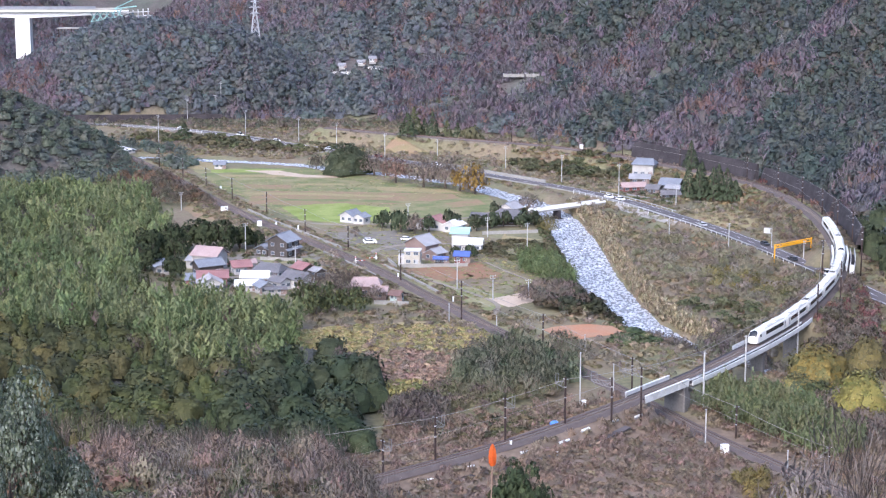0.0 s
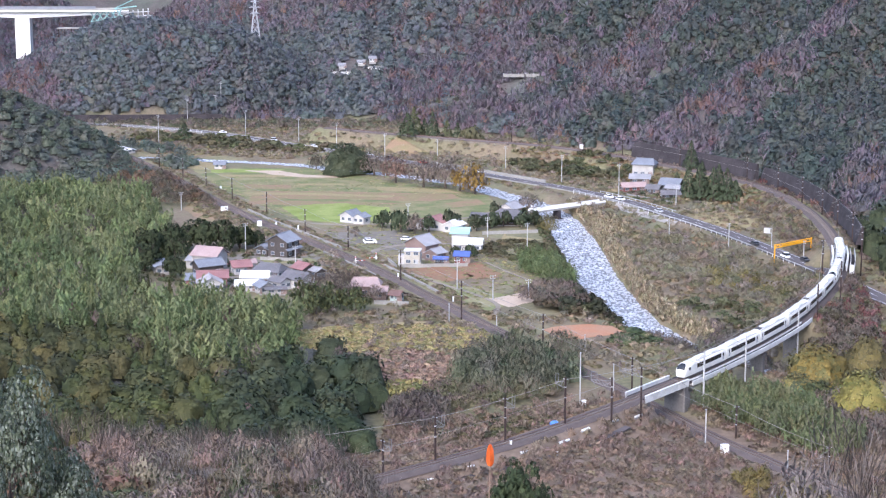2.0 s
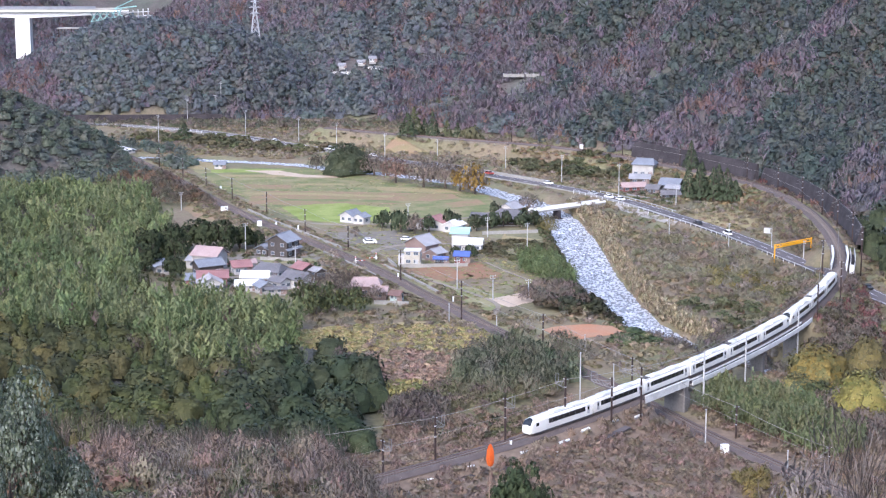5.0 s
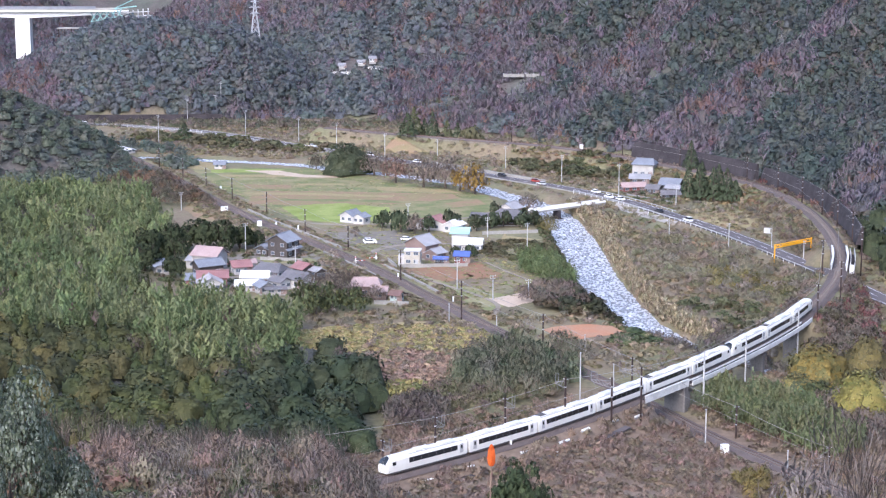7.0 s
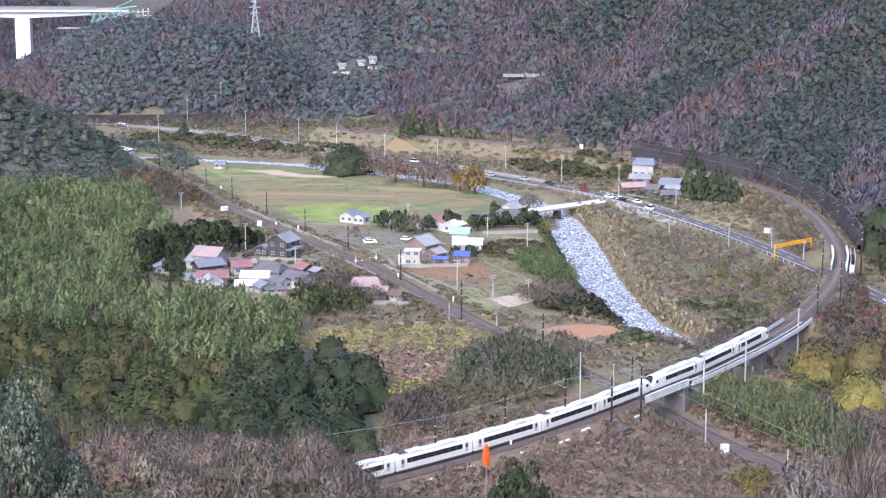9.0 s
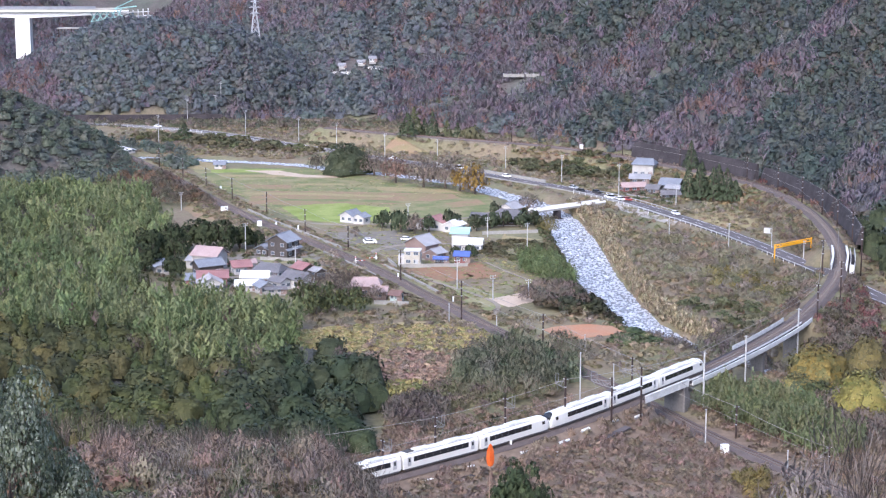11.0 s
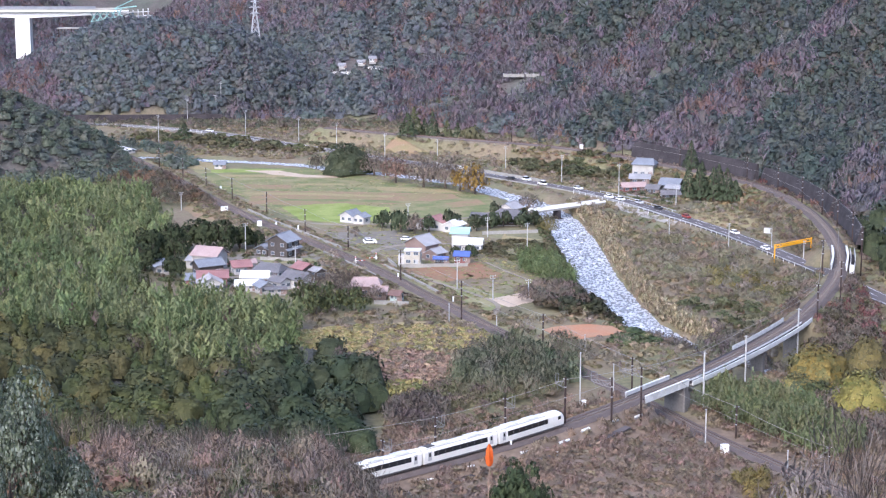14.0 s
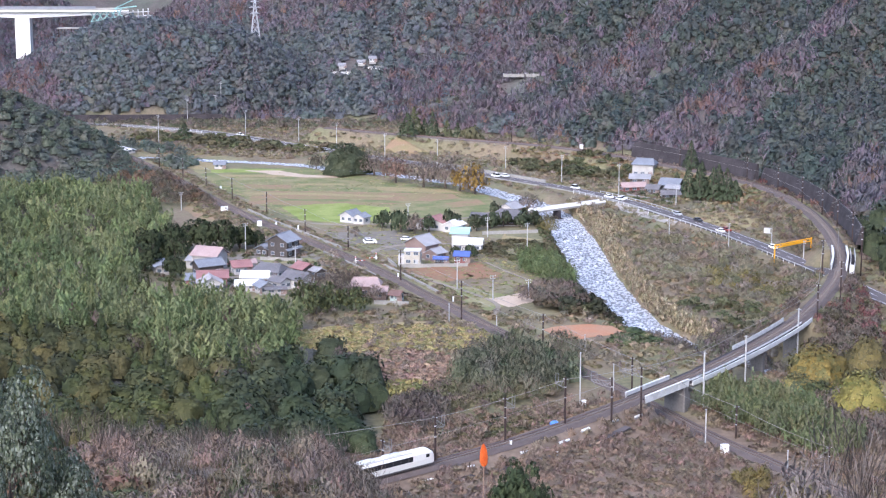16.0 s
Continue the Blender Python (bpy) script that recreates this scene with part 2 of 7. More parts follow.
def ground_z(x, y):
    """Height of the ground."""
    x, y = np.broadcast_arrays(np.asarray(x, float), np.asarray(y, float))
    shape = x.shape
    x, y = x.ravel(), y.ravel()
    z = np.full(len(x), FLOOR)
    # near ground before and beside the loop line
    z = z + 5.0 * step01(-(y - 385 - 0.35 * x), -10, 60) * step01(-x, -62, -30)
    # wooded ground west of the village, rising gently
    dist, side, _ = nearest(x, y, FOOT_WEST)
    west = np.where(side > 0, dist, 0)
    z = z + 12 * step01(west, 0, 130) + 1.5 * rough2d(x, y, 40, 3) * step01(west, 0, 40)
    # the wooded spur that closes the valley in the west
    d = np.hypot(x + 268, (y - 815) / 0.62)
    rise = (128 - d).clip(0)
    z = z + 0.6 * rise * step01(rise, -6, 14) + 2.0 * rough2d(x, y, 30, 4) * step01(rise, 5, 30)
    # back hills: a slope broken by spurs and gullies that climb away from its foot
    dist, side, at = nearest(x, y, FOOT_BACK)
    s = np.where(side < 0, dist, 0)
    arc = foot_arc(x, y, at)
    k = 0.13 + 0.29 * step01(x, -230, -90)
    back = 1 - step01(x, -105, -50)
    run = (s - 95 * back * step01(x, -330, -230)).clip(0)
    spur = 1 + 0.22 * rough2d(x, y, 75, 11) * step01(s, 20, 120)
    z = z + (k * run + 0.25 * (run - 230).clip(0)) * spur * (1 - 0.6 * step01(s, 500, 1200)) + 6 * step01(s, 0, 14) * step01(x, 10, 60)
    ridge = 1.25 - 2 * np.sqrt(np.sin(math.pi * (arc / 92 + 0.16 * rough2d(x, y, 55, 12) + 0.3)) ** 2 + 0.05)
    z = z + (13 * ridge + 2.5 * rough2d(x, y, 34, 13)) * step01(s, 12, 110) * step01(x, -110, -30)
    # the round wooded hill below the pylon
    u = 1 - ((x + 168) / 110) ** 2 - ((y - 1085) / 98) ** 2
    knoll = FLOOR + 45 * u.clip(0) ** 0.8 * (1 + 0.10 * rough2d(x, y, 42, 14)) + 2.2 * rough2d(x, y, 30, 15) * step01(u, 0, 0.4)
    z = np.where(u > 0, np.maximum(z, knoll), z)
    # the hill on which the camera stands, with a spur running forward in the west
    r, az = np.hypot(x, y), np.degrees(np.arctan2(x, np.maximum(y, 1e-6)))
    hill = 103 - 0.352 * r + (10.0 * step01(-az, 0.3, 4.6) + 1.5 * step01(-az, 7, 12)) * step01(r, 110, 195) - 0.75 * (r - 212).clip(0) * step01(-az, -1, 2)
    hill = np.where(y < -20, 103 + 0.1 * r, hill)
    z = np.maximum(z, hill)
    # railway beds, road and river cut or fill the ground
    for line, level, half, slope in ((RIVER, water_z(y) - 0.9, 6.0, 0.75), (LOWER, LOWER_Z - 0.75, 3.6, 0.8), (ROAD, ROAD_Z - 0.25, 5.0, 0.7), (LOOP, RAIL_Z - 0.75, 3.0, 0.75)):
        dist, side, at = nearest(x, y, line)
        if line is RIVER:
            half = 3.5 + 2.5 * step01(-y, -760, -690)
        if line is LOOP:  # under its three bridges the bank gives way
            gap = sum(step01(line[2][at], a - 3, a) * (1 - step01(line[2][at], b, b + 3)) for a, b in BRIDGES)
            half = half * (1 - gap)
            keep = gap
        else:
            keep = 0.0
        reach = np.maximum(np.abs(z - level) / slope, 0.5)
        mix = (1 - step01(dist, half, half + reach)) * (1 - keep)
        z = z + (level - z) * mix
    return z.reshape(shape)


# ---------------------------------------------------------------- ground
def axis(*runs):
    return np.unique(np.round(np.concatenate([np.arange(a, b, c) for a, b, c in runs]), 3))


def make_ground():
    gx = axis((-4000, -1000, 500), (-1000, -400, 60), (-400, -310, 10), (-310, -230, 5), (-230, 180, 3.0), (180, 320, 6), (320, 400, 12), (400, 1000, 60), (1000, 4001, 500))
    gy = axis((-1500, -200, 100), (-200, 140, 15), (140, 300, 4), (300, 720, 2.8), (720, 1000, 3.5), (1000, 1250, 4.5), (1250, 1450, 10), (1450, 2000, 50), (2000, 6001, 500))
    X, Y = np.meshgrid(gx, gy)
    Z = ground_z(X, Y)
    nx, ny = len(gx), len(gy)
    i = np.arange(nx * ny).reshape(ny, nx)
    idx = np.stack([i[:-1, :-1], i[:-1, 1:], i[1:, 1:], i[1:, :-1]], -1).reshape(-1)
    x, y = X.ravel(), Y.ravel()
    n1, n2 = rough2d(x, y, 18, 5), rough2d(x, y, 6, 6)
    m = step01(n1 + 0.5 * n2, -0.7, 0.7)[:, None]
    weeds = (1 - m) * np.array((0.18, 0.14, 0.095)) + m * np.array((0.17, 0.16, 0.09))
    litter = (1 - m) * np.array((0.10, 0.085, 0.082)) + m * np.array((0.085, 0.088, 0.075))
    dist, side, _ = nearest(x, y, FOOT_BACK)
    wood = step01(np.where(side < 0, dist, 0), 0, 12)
    dist, side, _ = nearest(x, y, FOOT_WEST)
    wood = np.maximum(wood, step01(np.where(side > 0, dist, 0), 0, 8))
    wood = np.maximum(wood, step01(128 - np.hypot(x + 268, (y - 815) / 0.62), 0, 10))[:, None]
    tone = weeds * (1 - wood) + litter * wood
    near = step01(-(y - 385 - 0.35 * x), -10, 20)[:, None]
    tone = tone * (1 - near) + np.array((0.19, 0.14, 0.105)) * near
    ob = quick_mesh("ground", np.c_[x, y, Z.ravel()], 4, idx, M["ground"], tone)
    ob.data.shade_smooth()
    return tagged(ob, "valley floor and hillsides of dry grass and leaf litter", "ground", kind="structure")


make_ground()


def patch(name, points, mat, label, category="field", lift=0.06, kind="structure", edge=1.5, seed=0):
    """A piece of worked land with an uneven edge, laid on the ground."""
    pts = []
    r = random.Random(seed)
    for (x0, y0), (x1, y1) in zip(points, points[1:] + points[:1]):
        n = max(1, int(math.hypot(x1 - x0, y1 - y0) / 3))
        for k in range(n):
            pts.append((x0 + (x1 - x0) * k / n + r.uniform(-1, 1) * edge * 0.5, y0 + (y1 - y0) * k / n + r.uniform(-1, 1) * edge))
    zs = ground_z([p[0] for p in pts], [p[1] for p in pts])
    bm = bmesh.new()
    f = bm.faces.new([bm.verts.new((x, y, z + lift)) for (x, y), z in zip(pts, zs)])
    bmesh.ops.triangulate(bm, faces=[f])
    bmesh.ops.recalc_face_normals(bm, faces=bm.faces)
    ob = part(name, bm, mat)
    return tagged(ob, label, category, kind=kind)


# ---------------------------------------------------------------- railways, road, river
def railway(name, line, s0, s1, z, label):
    root = thing(name, Matrix(), label, "railway", kind="structure")
    part("ballast", sweep(line, s0, s1, [(-2.7, -0.8), (-1.6, -0.18), (1.6, -0.18), (2.7, -0.8)], z, step=4), M["ballast"], root, "brown crushed-stone ballast")
    for side in (-1, 1):
        part("rail", sweep(line, s0, s1, [(side * 0.57 - 0.05, -0.15), (side * 0.57 - 0.05, 0.0), (side * 0.57 + 0.05, 0.0), (side * 0.57 + 0.05, -0.15)], z, step=4), M["rail"], root)
    bm = bmesh.new()
    v, idx = [], []
    for s in np.arange(s0, s1, 0.75):
        x, y, a = along(line, s)
        d, e = Vector((math.cos(radians(a)), math.sin(radians(a)))), None
        e = Vector((d.y, -d.x))
        b = len(v)
        for zz in (-0.2, -0.13):
            for p, q in ((-0.13, -1.0), (0.13, -1.0), (0.13, 1.0), (-0.13, 1.0)):
                v.append((x + d.x * p + e.x * q, y + d.y * p + e.y * q, z + zz))
        for f in ((4, 5, 6, 7), (0, 1, 5, 4), (1, 2, 6, 5), (2, 3, 7, 6), (3, 0, 4, 7)):
            idx += [b + k for k in f]
    bm.free()
    ob = quick_mesh("sleepers", np.array(v), 4, idx, M["sleeper"])
    ob.parent = root
    ob["kind"] = "stuff"
    return root


railway("loop_railway", LOOP, 2, LOOP[2][-1] - 2, RAIL_Z, "single-track electric railway curving round the valley on an embankment")
railway("lower_railway", LOWER, 2, LOWER[2][-1] - 2, LOWER_Z, "straight single-track railway on brown ballast passing below the village")


def make_road():
    root = thing("road", Matrix(), "two-lane asphalt valley road with white edge lines", "road", kind="structure")
    a, b = 2, ROAD[2][-1] - 2
    part("carriageway", sweep(ROAD, a, b, [(-3.6, -0.3), (-3.6, 0), (3.6, 0), (3.6, -0.3)], ROAD_Z), M["asphalt"], root)
    for off in (-3.0, 3.0):
        part("edge_line", sweep(ROAD, a, b, [(off - 0.1, 0.012), (off + 0.1, 0.012)], ROAD_Z), M["line"], root)
    bm = bmesh.new()
    for s in np.arange(a, b, 10):
        sweep(ROAD, s, s + 5, [(-0.09, 0.012), (0.09, 0.012)], ROAD_Z, bm)
    part("centre_line", bm, M["line"], root)
    for off, s0, s1 in ((3.75, 180, 545), (-3.75, 130, 420)):
        part("kerb", sweep(ROAD, s0, s1, [(off - 0.12, -0.3), (off - 0.12, 0.22), (off + 0.12, 0.22), (off + 0.12, -0.3)], ROAD_Z), M["concrete"], root)
    return root


make_road()


def water_material():
    m = material("rapid_water", (0.23, 0.245, 0.275), 0.12, 0.12, 0.45, 5, spec=0.5)
    n, l = m.node_tree.nodes, m.node_tree.links
    b = n["Principled BSDF"]
    at = n.new("ShaderNodeAttribute")
    at.attribute_name = "tone"
    mx = n.new("ShaderNodeMix")
    mx.data_type = "RGBA"
    src = b.inputs["Base Color"].links[0].from_socket
    mx.inputs[7].default_value = (0.62, 0.65, 0.72, 1)
    no = n.new("ShaderNodeTexNoise")
    no.inputs["Scale"].default_value, no.inputs["Detail"].default_value = 1.5, 9
    mp = n.new("ShaderNodeMapping")
    mp.inputs["Scale"].default_value = (1.0, 0.4, 1.0)
    tc = n.new("ShaderNodeTexCoord")
    l.new(tc.outputs["Object"], mp.inputs["Vector"]), l.new(mp.outputs[0], no.inputs["Vector"])
    rg = n.new("ShaderNodeMapRange")
    rg.inputs["From Min"].default_value, rg.inputs["From Max"].default_value = 0.43, 0.70
    l.new(no.outputs["Fac"], rg.inputs["Value"])
    l.new(rg.outputs[0], mx.inputs["Factor"]), l.new(src, mx.inputs[6]), l.new(mx.outputs[2], b.inputs["Base Color"])
    rr = n.new("ShaderNodeMapRange")
    rr.inputs["To Min"].default_value, rr.inputs["To Max"].default_value = 0.12, 0.7
    l.new(rg.outputs[0], rr.inputs["Value"]), l.new(rr.outputs[0], b.inputs["Roughness"])
    return m


def make_river():
    pos, way, t = RIVER
    half = 5.6 + 2.6 * step01(-pos[:, 1], -760, -690) - 3.6 * step01(-pos[:, 1], -505, -478) + 0.7 * np.sin(t / 17) + 0.4 * np.sin(t / 6.3)
    u = np.linspace(-1, 1, 25)
    s = np.arange(0, t[-1], 0.8)
    px, py = np.interp(s, t, pos[:, 0]), np.interp(s, t, pos[:, 1])
    wx, wy, h = np.interp(s, t, way[:, 0]), np.interp(s, t, way[:, 1]), np.interp(s, t, half)
    X = px[:, None] + wy[:, None] * h[:, None] * u
    Y = py[:, None] - wx[:, None] * h[:, None] * u
    Z = water_z(Y) + 0.13 * rough2d(X, Y, 1.6, 21) + 0.12 * rough2d(X, Y, 3.5, 22)
    i = np.arange(X.size).reshape(X.shape)
    idx = np.stack([i[:-1, :-1], i[1:, :-1], i[1:, 1:], i[:-1, 1:]], -1).reshape(-1)
    ob = quick_mesh("river_water", np.c_[X.ravel(), Y.ravel(), Z.ravel()], 4, idx, water_material())
    ob.data.shade_smooth()
    return tagged(ob, "shallow fast river with white riffles", "river", kind="structure")


make_river()


# ---------------------------------------------------------------- vegetation
def cards(rng, centre, out, size, stretch=(1.0, 1.0)):
    """Leaf sprays: one irregular four-cornered blade per centre, facing roughly outwards."""
    n = len(centre)
    nrm = out + rng.normal(0, 0.45, (n, 3))
    nrm /= np.linalg.norm(nrm, axis=1)[:, None]
    up = np.where(np.abs(nrm[:, 2:3]) > 0.9, np.array([[1.0, 0, 0]]), np.array([[0, 0, 1.0]]))
    a = np.cross(up, nrm)
    a /= np.linalg.norm(a, axis=1)[:, None]
    b = np.cross(nrm, a)
    tw = rng.uniform(-0.9, 0.9, n)[:, None]
    a, b = a * np.cos(tw) + b * np.sin(tw), b * np.cos(tw) - a * np.sin(tw)
    q = np.empty((n, 4, 3))
    for k, (u, v) in enumerate(((-1, -0.25), (0.15, -1), (1, 0.2), (-0.2, 1))):
        f = size * rng.uniform(0.65, 1.25, n)
        q[:, k] = centre + a * (u * f * stretch[0])[:, None] + b * (v * f * stretch[1])[:, None] + nrm * (rng.uniform(-0.25, 0.25, n) * size)[:, None]
    return q


def sphere_dirs(rng, n, low=-0.35):
    z = rng.uniform(low, 1, n)
    a = rng.uniform(0, math.tau, n)
    r = np.sqrt(1 - z * z)
    return np.stack([r * np.cos(a), r * np.sin(a), z], 1)


def crown(kind, seed, n=84):
    """Blades of one crown, radius 1, standing on z = 0; returns corners (n, 4, 3) and outward directions."""
    rng = np.random.RandomState(seed)
    if kind in ("dome", "fuzz", "fir"):  # a close crown: an uneven leafy body with sprays standing off it
        ph = rng.uniform(0, 6.28, 6)
        close = n > 200
        body = {"dome": 0.92 if close else 0.74, "fuzz": 0.5, "fir": 0.85 if close else 0.78}[kind]
        tall = {"dome": 1.35, "fuzz": 1.4, "fir": 3.2}[kind]

        def skin(a, e):
            lump = 1 + 0.13 * np.sin(3 * a + ph[0] + 2 * e) + 0.11 * np.sin(5 * a + ph[1] - 3 * e) + 0.10 * np.sin(7 * e + ph[2] + 2 * a)
            if close:
                lump = lump + 0.13 * np.sin(7 * a + ph[4]) * np.sin(12 * e + ph[5]) + 0.07 * np.sin(12 * a + ph[1] + 9 * e)
            if kind == "fir":
                f = (1 - e) ** 0.85 * lump * (0.86 + 0.2 * np.sin(14 * e + ph[3]))
                return np.stack([f * np.cos(a), f * np.sin(a), 0.2 + (tall - 0.2) * e], -1)
            f = np.cos(e * 1.5708) ** 0.75 * lump
            return np.stack([f * np.cos(a), f * np.sin(a), 0.15 + (tall - 0.15) * np.sin(e * 1.5708) * (0.85 + 0.15 * lump)], -1)
        na, ne = (14, 7) if close else (6, 3)
        ua, ue = np.arange(na + 1) * math.tau / na, np.linspace(0, 1, ne + 1) ** 0.9 * 0.975
        q, o = [], []
        for i in range(ne):
            for k in range(na):
                a4, e4 = np.array([ua[k], ua[k + 1], ua[k + 1], ua[k]]) , np.array([ue[i], ue[i], ue[i + 1], ue[i + 1]])
                q.append(skin(a4 % math.tau, e4) * body)
                o.append(np.stack([np.cos(a4) * np.cos(e4 * 1.57), np.sin(a4) * np.cos(e4 * 1.57), 0.25 + np.sin(e4 * 1.57)], -1))
        m = n - len(q)
        a, e = rng.uniform(0, math.tau, m), rng.uniform(0.05, 0.95, m) ** (1.0 if kind != "fir" else 1.4)
        d = np.stack([np.cos(a) * np.cos(e * 1.57), np.sin(a) * np.cos(e * 1.57), 0.3 + np.sin(e * 1.57)], -1)
        c = skin(a, e) * rng.uniform(0.88 if close else 0.7, 1.1 if close else 1.16, m)[:, None]
        shape = {"dome": (1.0, 1.0), "fuzz": (0.26, 1.25), "fir": (0.6, 1.3)}[kind]
        blades = cards(rng, c, d if kind != "fuzz" else d * np.array([1, 1, 0.3]), (0.25 if kind != "fuzz" else 0.34) * (40 / max(m, 20)) ** 0.45 * rng.uniform(0.6, 1.2, m), shape)
        return np.concatenate([np.array(q), blades]), np.concatenate([np.array(o), np.repeat(d[:, None], 4, 1)])
    if kind == "broad":  # domed evergreen: lobes on a dome
        m = 9
        c = sphere_dirs(rng, m, 0.0) * np.array([0.62, 0.62, 0.55]) + np.array([0, 0, 0.75])
        r = rng.uniform(0.34, 0.5, m)
        w = rng.randint(0, m, n)
        d = sphere_dirs(rng, n, -0.4)
        return cards(rng, c[w] + d * r[w][:, None], d, 0.245 * (84 / n) ** 0.45 * np.ones(n)), d * 0.75 + (c[w] - np.array([0, 0, 0.4])) * 0.5
    if kind == "lobed":  # uneven crown of many small tufts
        m = 30
        c = sphere_dirs(rng, m, -0.1) * rng.uniform(0.45, 0.85, (m, 1)) * np.array([1, 1, 0.85]) + np.array([0, 0, 0.8])
        r = rng.uniform(0.14, 0.32, m)
        w = rng.randint(0, m, n)
        d = sphere_dirs(rng, n, -0.3)
        return cards(rng, c[w] + d * r[w][:, None], d, 0.2 * (84 / n) ** 0.45 * np.ones(n)), d * 0.8 + (c[w] - np.array([0, 0, 0.5])) * 0.4
    if kind == "cone":  # cedar
        h = rng.uniform(0, 1, n) ** 1.3
        a = rng.uniform(0, math.tau, n)
        r = (1 - h) * rng.uniform(0.75, 1.1, n) + 0.05
        c = np.stack([r * np.cos(a), r * np.sin(a), 0.3 + 3.0 * h], 1)
        d = np.stack([np.cos(a), np.sin(a), np.full(n, 0.6)], 1)
        return cards(rng, c, d, 0.3 * (84 / n) ** 0.45 * (1.15 - 0.6 * h), (0.8, 1.3)), d
    if kind == "bamboo":  # leaning plumes
        m = 5
        base = rng.uniform(-0.75, 0.75, (m, 2))
        lean = rng.normal(0, 0.35, (m, 2))
        top = rng.uniform(2.2, 3.3, m)
        w = rng.randint(0, m, n)
        h = rng.uniform(0.15, 1, n) ** 0.7
        a = rng.uniform(0, math.tau, n)
        r = 0.5 * np.sin(np.clip(h, 0, 1) * 3.0 + 0.1) ** 0.8 * rng.uniform(0.6, 1.1, n)
        c = np.stack([base[w, 0] + lean[w, 0] * h**2 + r * np.cos(a), base[w, 1] + lean[w, 1] * h**2 + r * np.sin(a), top[w] * h], 1)
        d = np.stack([np.cos(a), np.sin(a), np.full(n, 0.75)], 1)
        return cards(rng, c, d, 0.25 * (84 / n) ** 0.45 * np.ones(n), (0.5, 1.5)), d
    if kind in ("bare", "stems"):  # upright fan of twigs
        a = rng.uniform(0, math.tau, n)
        sp = rng.uniform(0.05, 1, n) ** 0.7
        h0 = rng.uniform(0.0, 1.2, n)
        spread_low = rng.normal(0, 0.45, (n, 3)) * np.array([1, 1, 0]) if kind == "stems" else 0.0
        p0 = spread_low + np.stack([0.75 * sp * np.cos(a) * h0 / 1.4, 0.75 * sp * np.sin(a) * h0 / 1.4, 0.15 + h0], 1)
        dr = np.stack([sp * np.cos(a), sp * np.sin(a), rng.uniform(0.5, 1.2, n)], 1) + rng.normal(0, 0.25, (n, 3))
        dr /= np.linalg.norm(dr, axis=1)[:, None]
        ln = rng.uniform(0.4, 0.95, n)[:, None]
        w = np.stack([-np.sin(a), np.cos(a), np.zeros(n)], 1) * (rng.uniform(0.025, 0.06, n) * ((84 / n) ** 0.8 if kind == "bare" else 0.22))[:, None]
        p1 = p0 + dr * ln
        mid = (p0 + p1) / 2 + rng.normal(0, 0.05, (n, 3))
        return np.stack([p0, mid + w, p1, mid - w], 1), dr + np.array([0, 0, 0.5])
    if kind == "haze":  # fine twigs still holding dry leaves
        d = sphere_dirs(rng, n, -0.2)
        c = d * rng.uniform(0.45, 1.0, n)[:, None] * np.array([0.95, 0.95, 0.9]) + np.array([0, 0, 0.8])
        return cards(rng, c, d * np.array([1, 1, 0.4]) + np.array([0, 0, 0.2]), 0.19 * (84 / n) ** 0.45 * np.ones(n), (0.45, 1.5)), d + np.array([0, 0, 0.35])
    # low shrub or tussock
    d = sphere_dirs(rng, n, 0.0)
    c = d * rng.uniform(0.7, 1.05, n)[:, None] * np.array([1, 1, 0.75])
    return cards(rng, c, d, 0.35 * (30 / n) ** 0.45 * np.ones(n)), d


TEMPLATES = {}


def templates(kind, n):
    if (kind, n) not in TEMPLATES:
        TEMPLATES[kind, n] = [crown(kind, 100 + k, n) for k in range(7)]
    return TEMPLATES[kind, n]


def wood(name, label, category, x, y, kind, n, radius, height, tones, seed=0, mat="leaf", sink=0.0):
    """One mass of growth: crowns of a kind at (x, y); radius and height are (low, high); tones are colours to draw from."""
    rng = np.random.RandomState(seed)
    if len(x) == 0:
        return None
    z = ground_z(x, y) - sink
    tmpl = templates(kind, n)
    V, T, N = [], [], []
    tones = np.array(tones)
    for k in range(len(x)):
        q, out = tmpl[rng.randint(len(tmpl))]
        a, r, h = rng.uniform(0, math.tau), rng.uniform(*radius), rng.uniform(*height)
        ca, sa = math.cos(a), math.sin(a)
        v, o = np.empty_like(q), np.empty_like(out)
        v[..., 0] = (q[..., 0] * ca - q[..., 1] * sa) * r + x[k]
        v[..., 1] = (q[..., 0] * sa + q[..., 1] * ca) * r + y[k]
        v[..., 2] = q[..., 2] * h + z[k]
        o[..., 0], o[..., 1], o[..., 2] = out[..., 0] * ca - out[..., 1] * sa, out[..., 0] * sa + out[..., 1] * ca, out[..., 2]
        V.append(v.reshape(-1, 3))
        N.append(np.repeat(o, 4, 0) if o.ndim == 2 else o.reshape(-1, 3))
        T.append(np.tile(tones[rng.randint(len(tones))] * (rng.uniform(0.87, 1.15) if mat == "canopy" else rng.uniform(0.82, 1.2)) * rng.uniform(0.93, 1.07, 3), (q.shape[0] * 4, 1)))
    V, T, N = np.vstack(V), np.vstack(T), np.vstack(N)
    ob = quick_mesh(name, V, 4, np.arange(len(V)), M[mat], T, N)
    return tagged(ob, label, category, kind="stuff")


def spread(x0, x1, y0, y1, gap, seed):
    """Jittered points over a rectangle."""
    rng = np.random.RandomState(seed)
    gx, gy = np.meshgrid(np.arange(x0, x1, gap), np.arange(y0, y1, gap))
    x, y = gx.ravel() + rng.uniform(-0.48, 0.48, gx.size) * gap, gy.ravel() + rng.uniform(-0.48, 0.48, gx.size) * gap
    return x, y


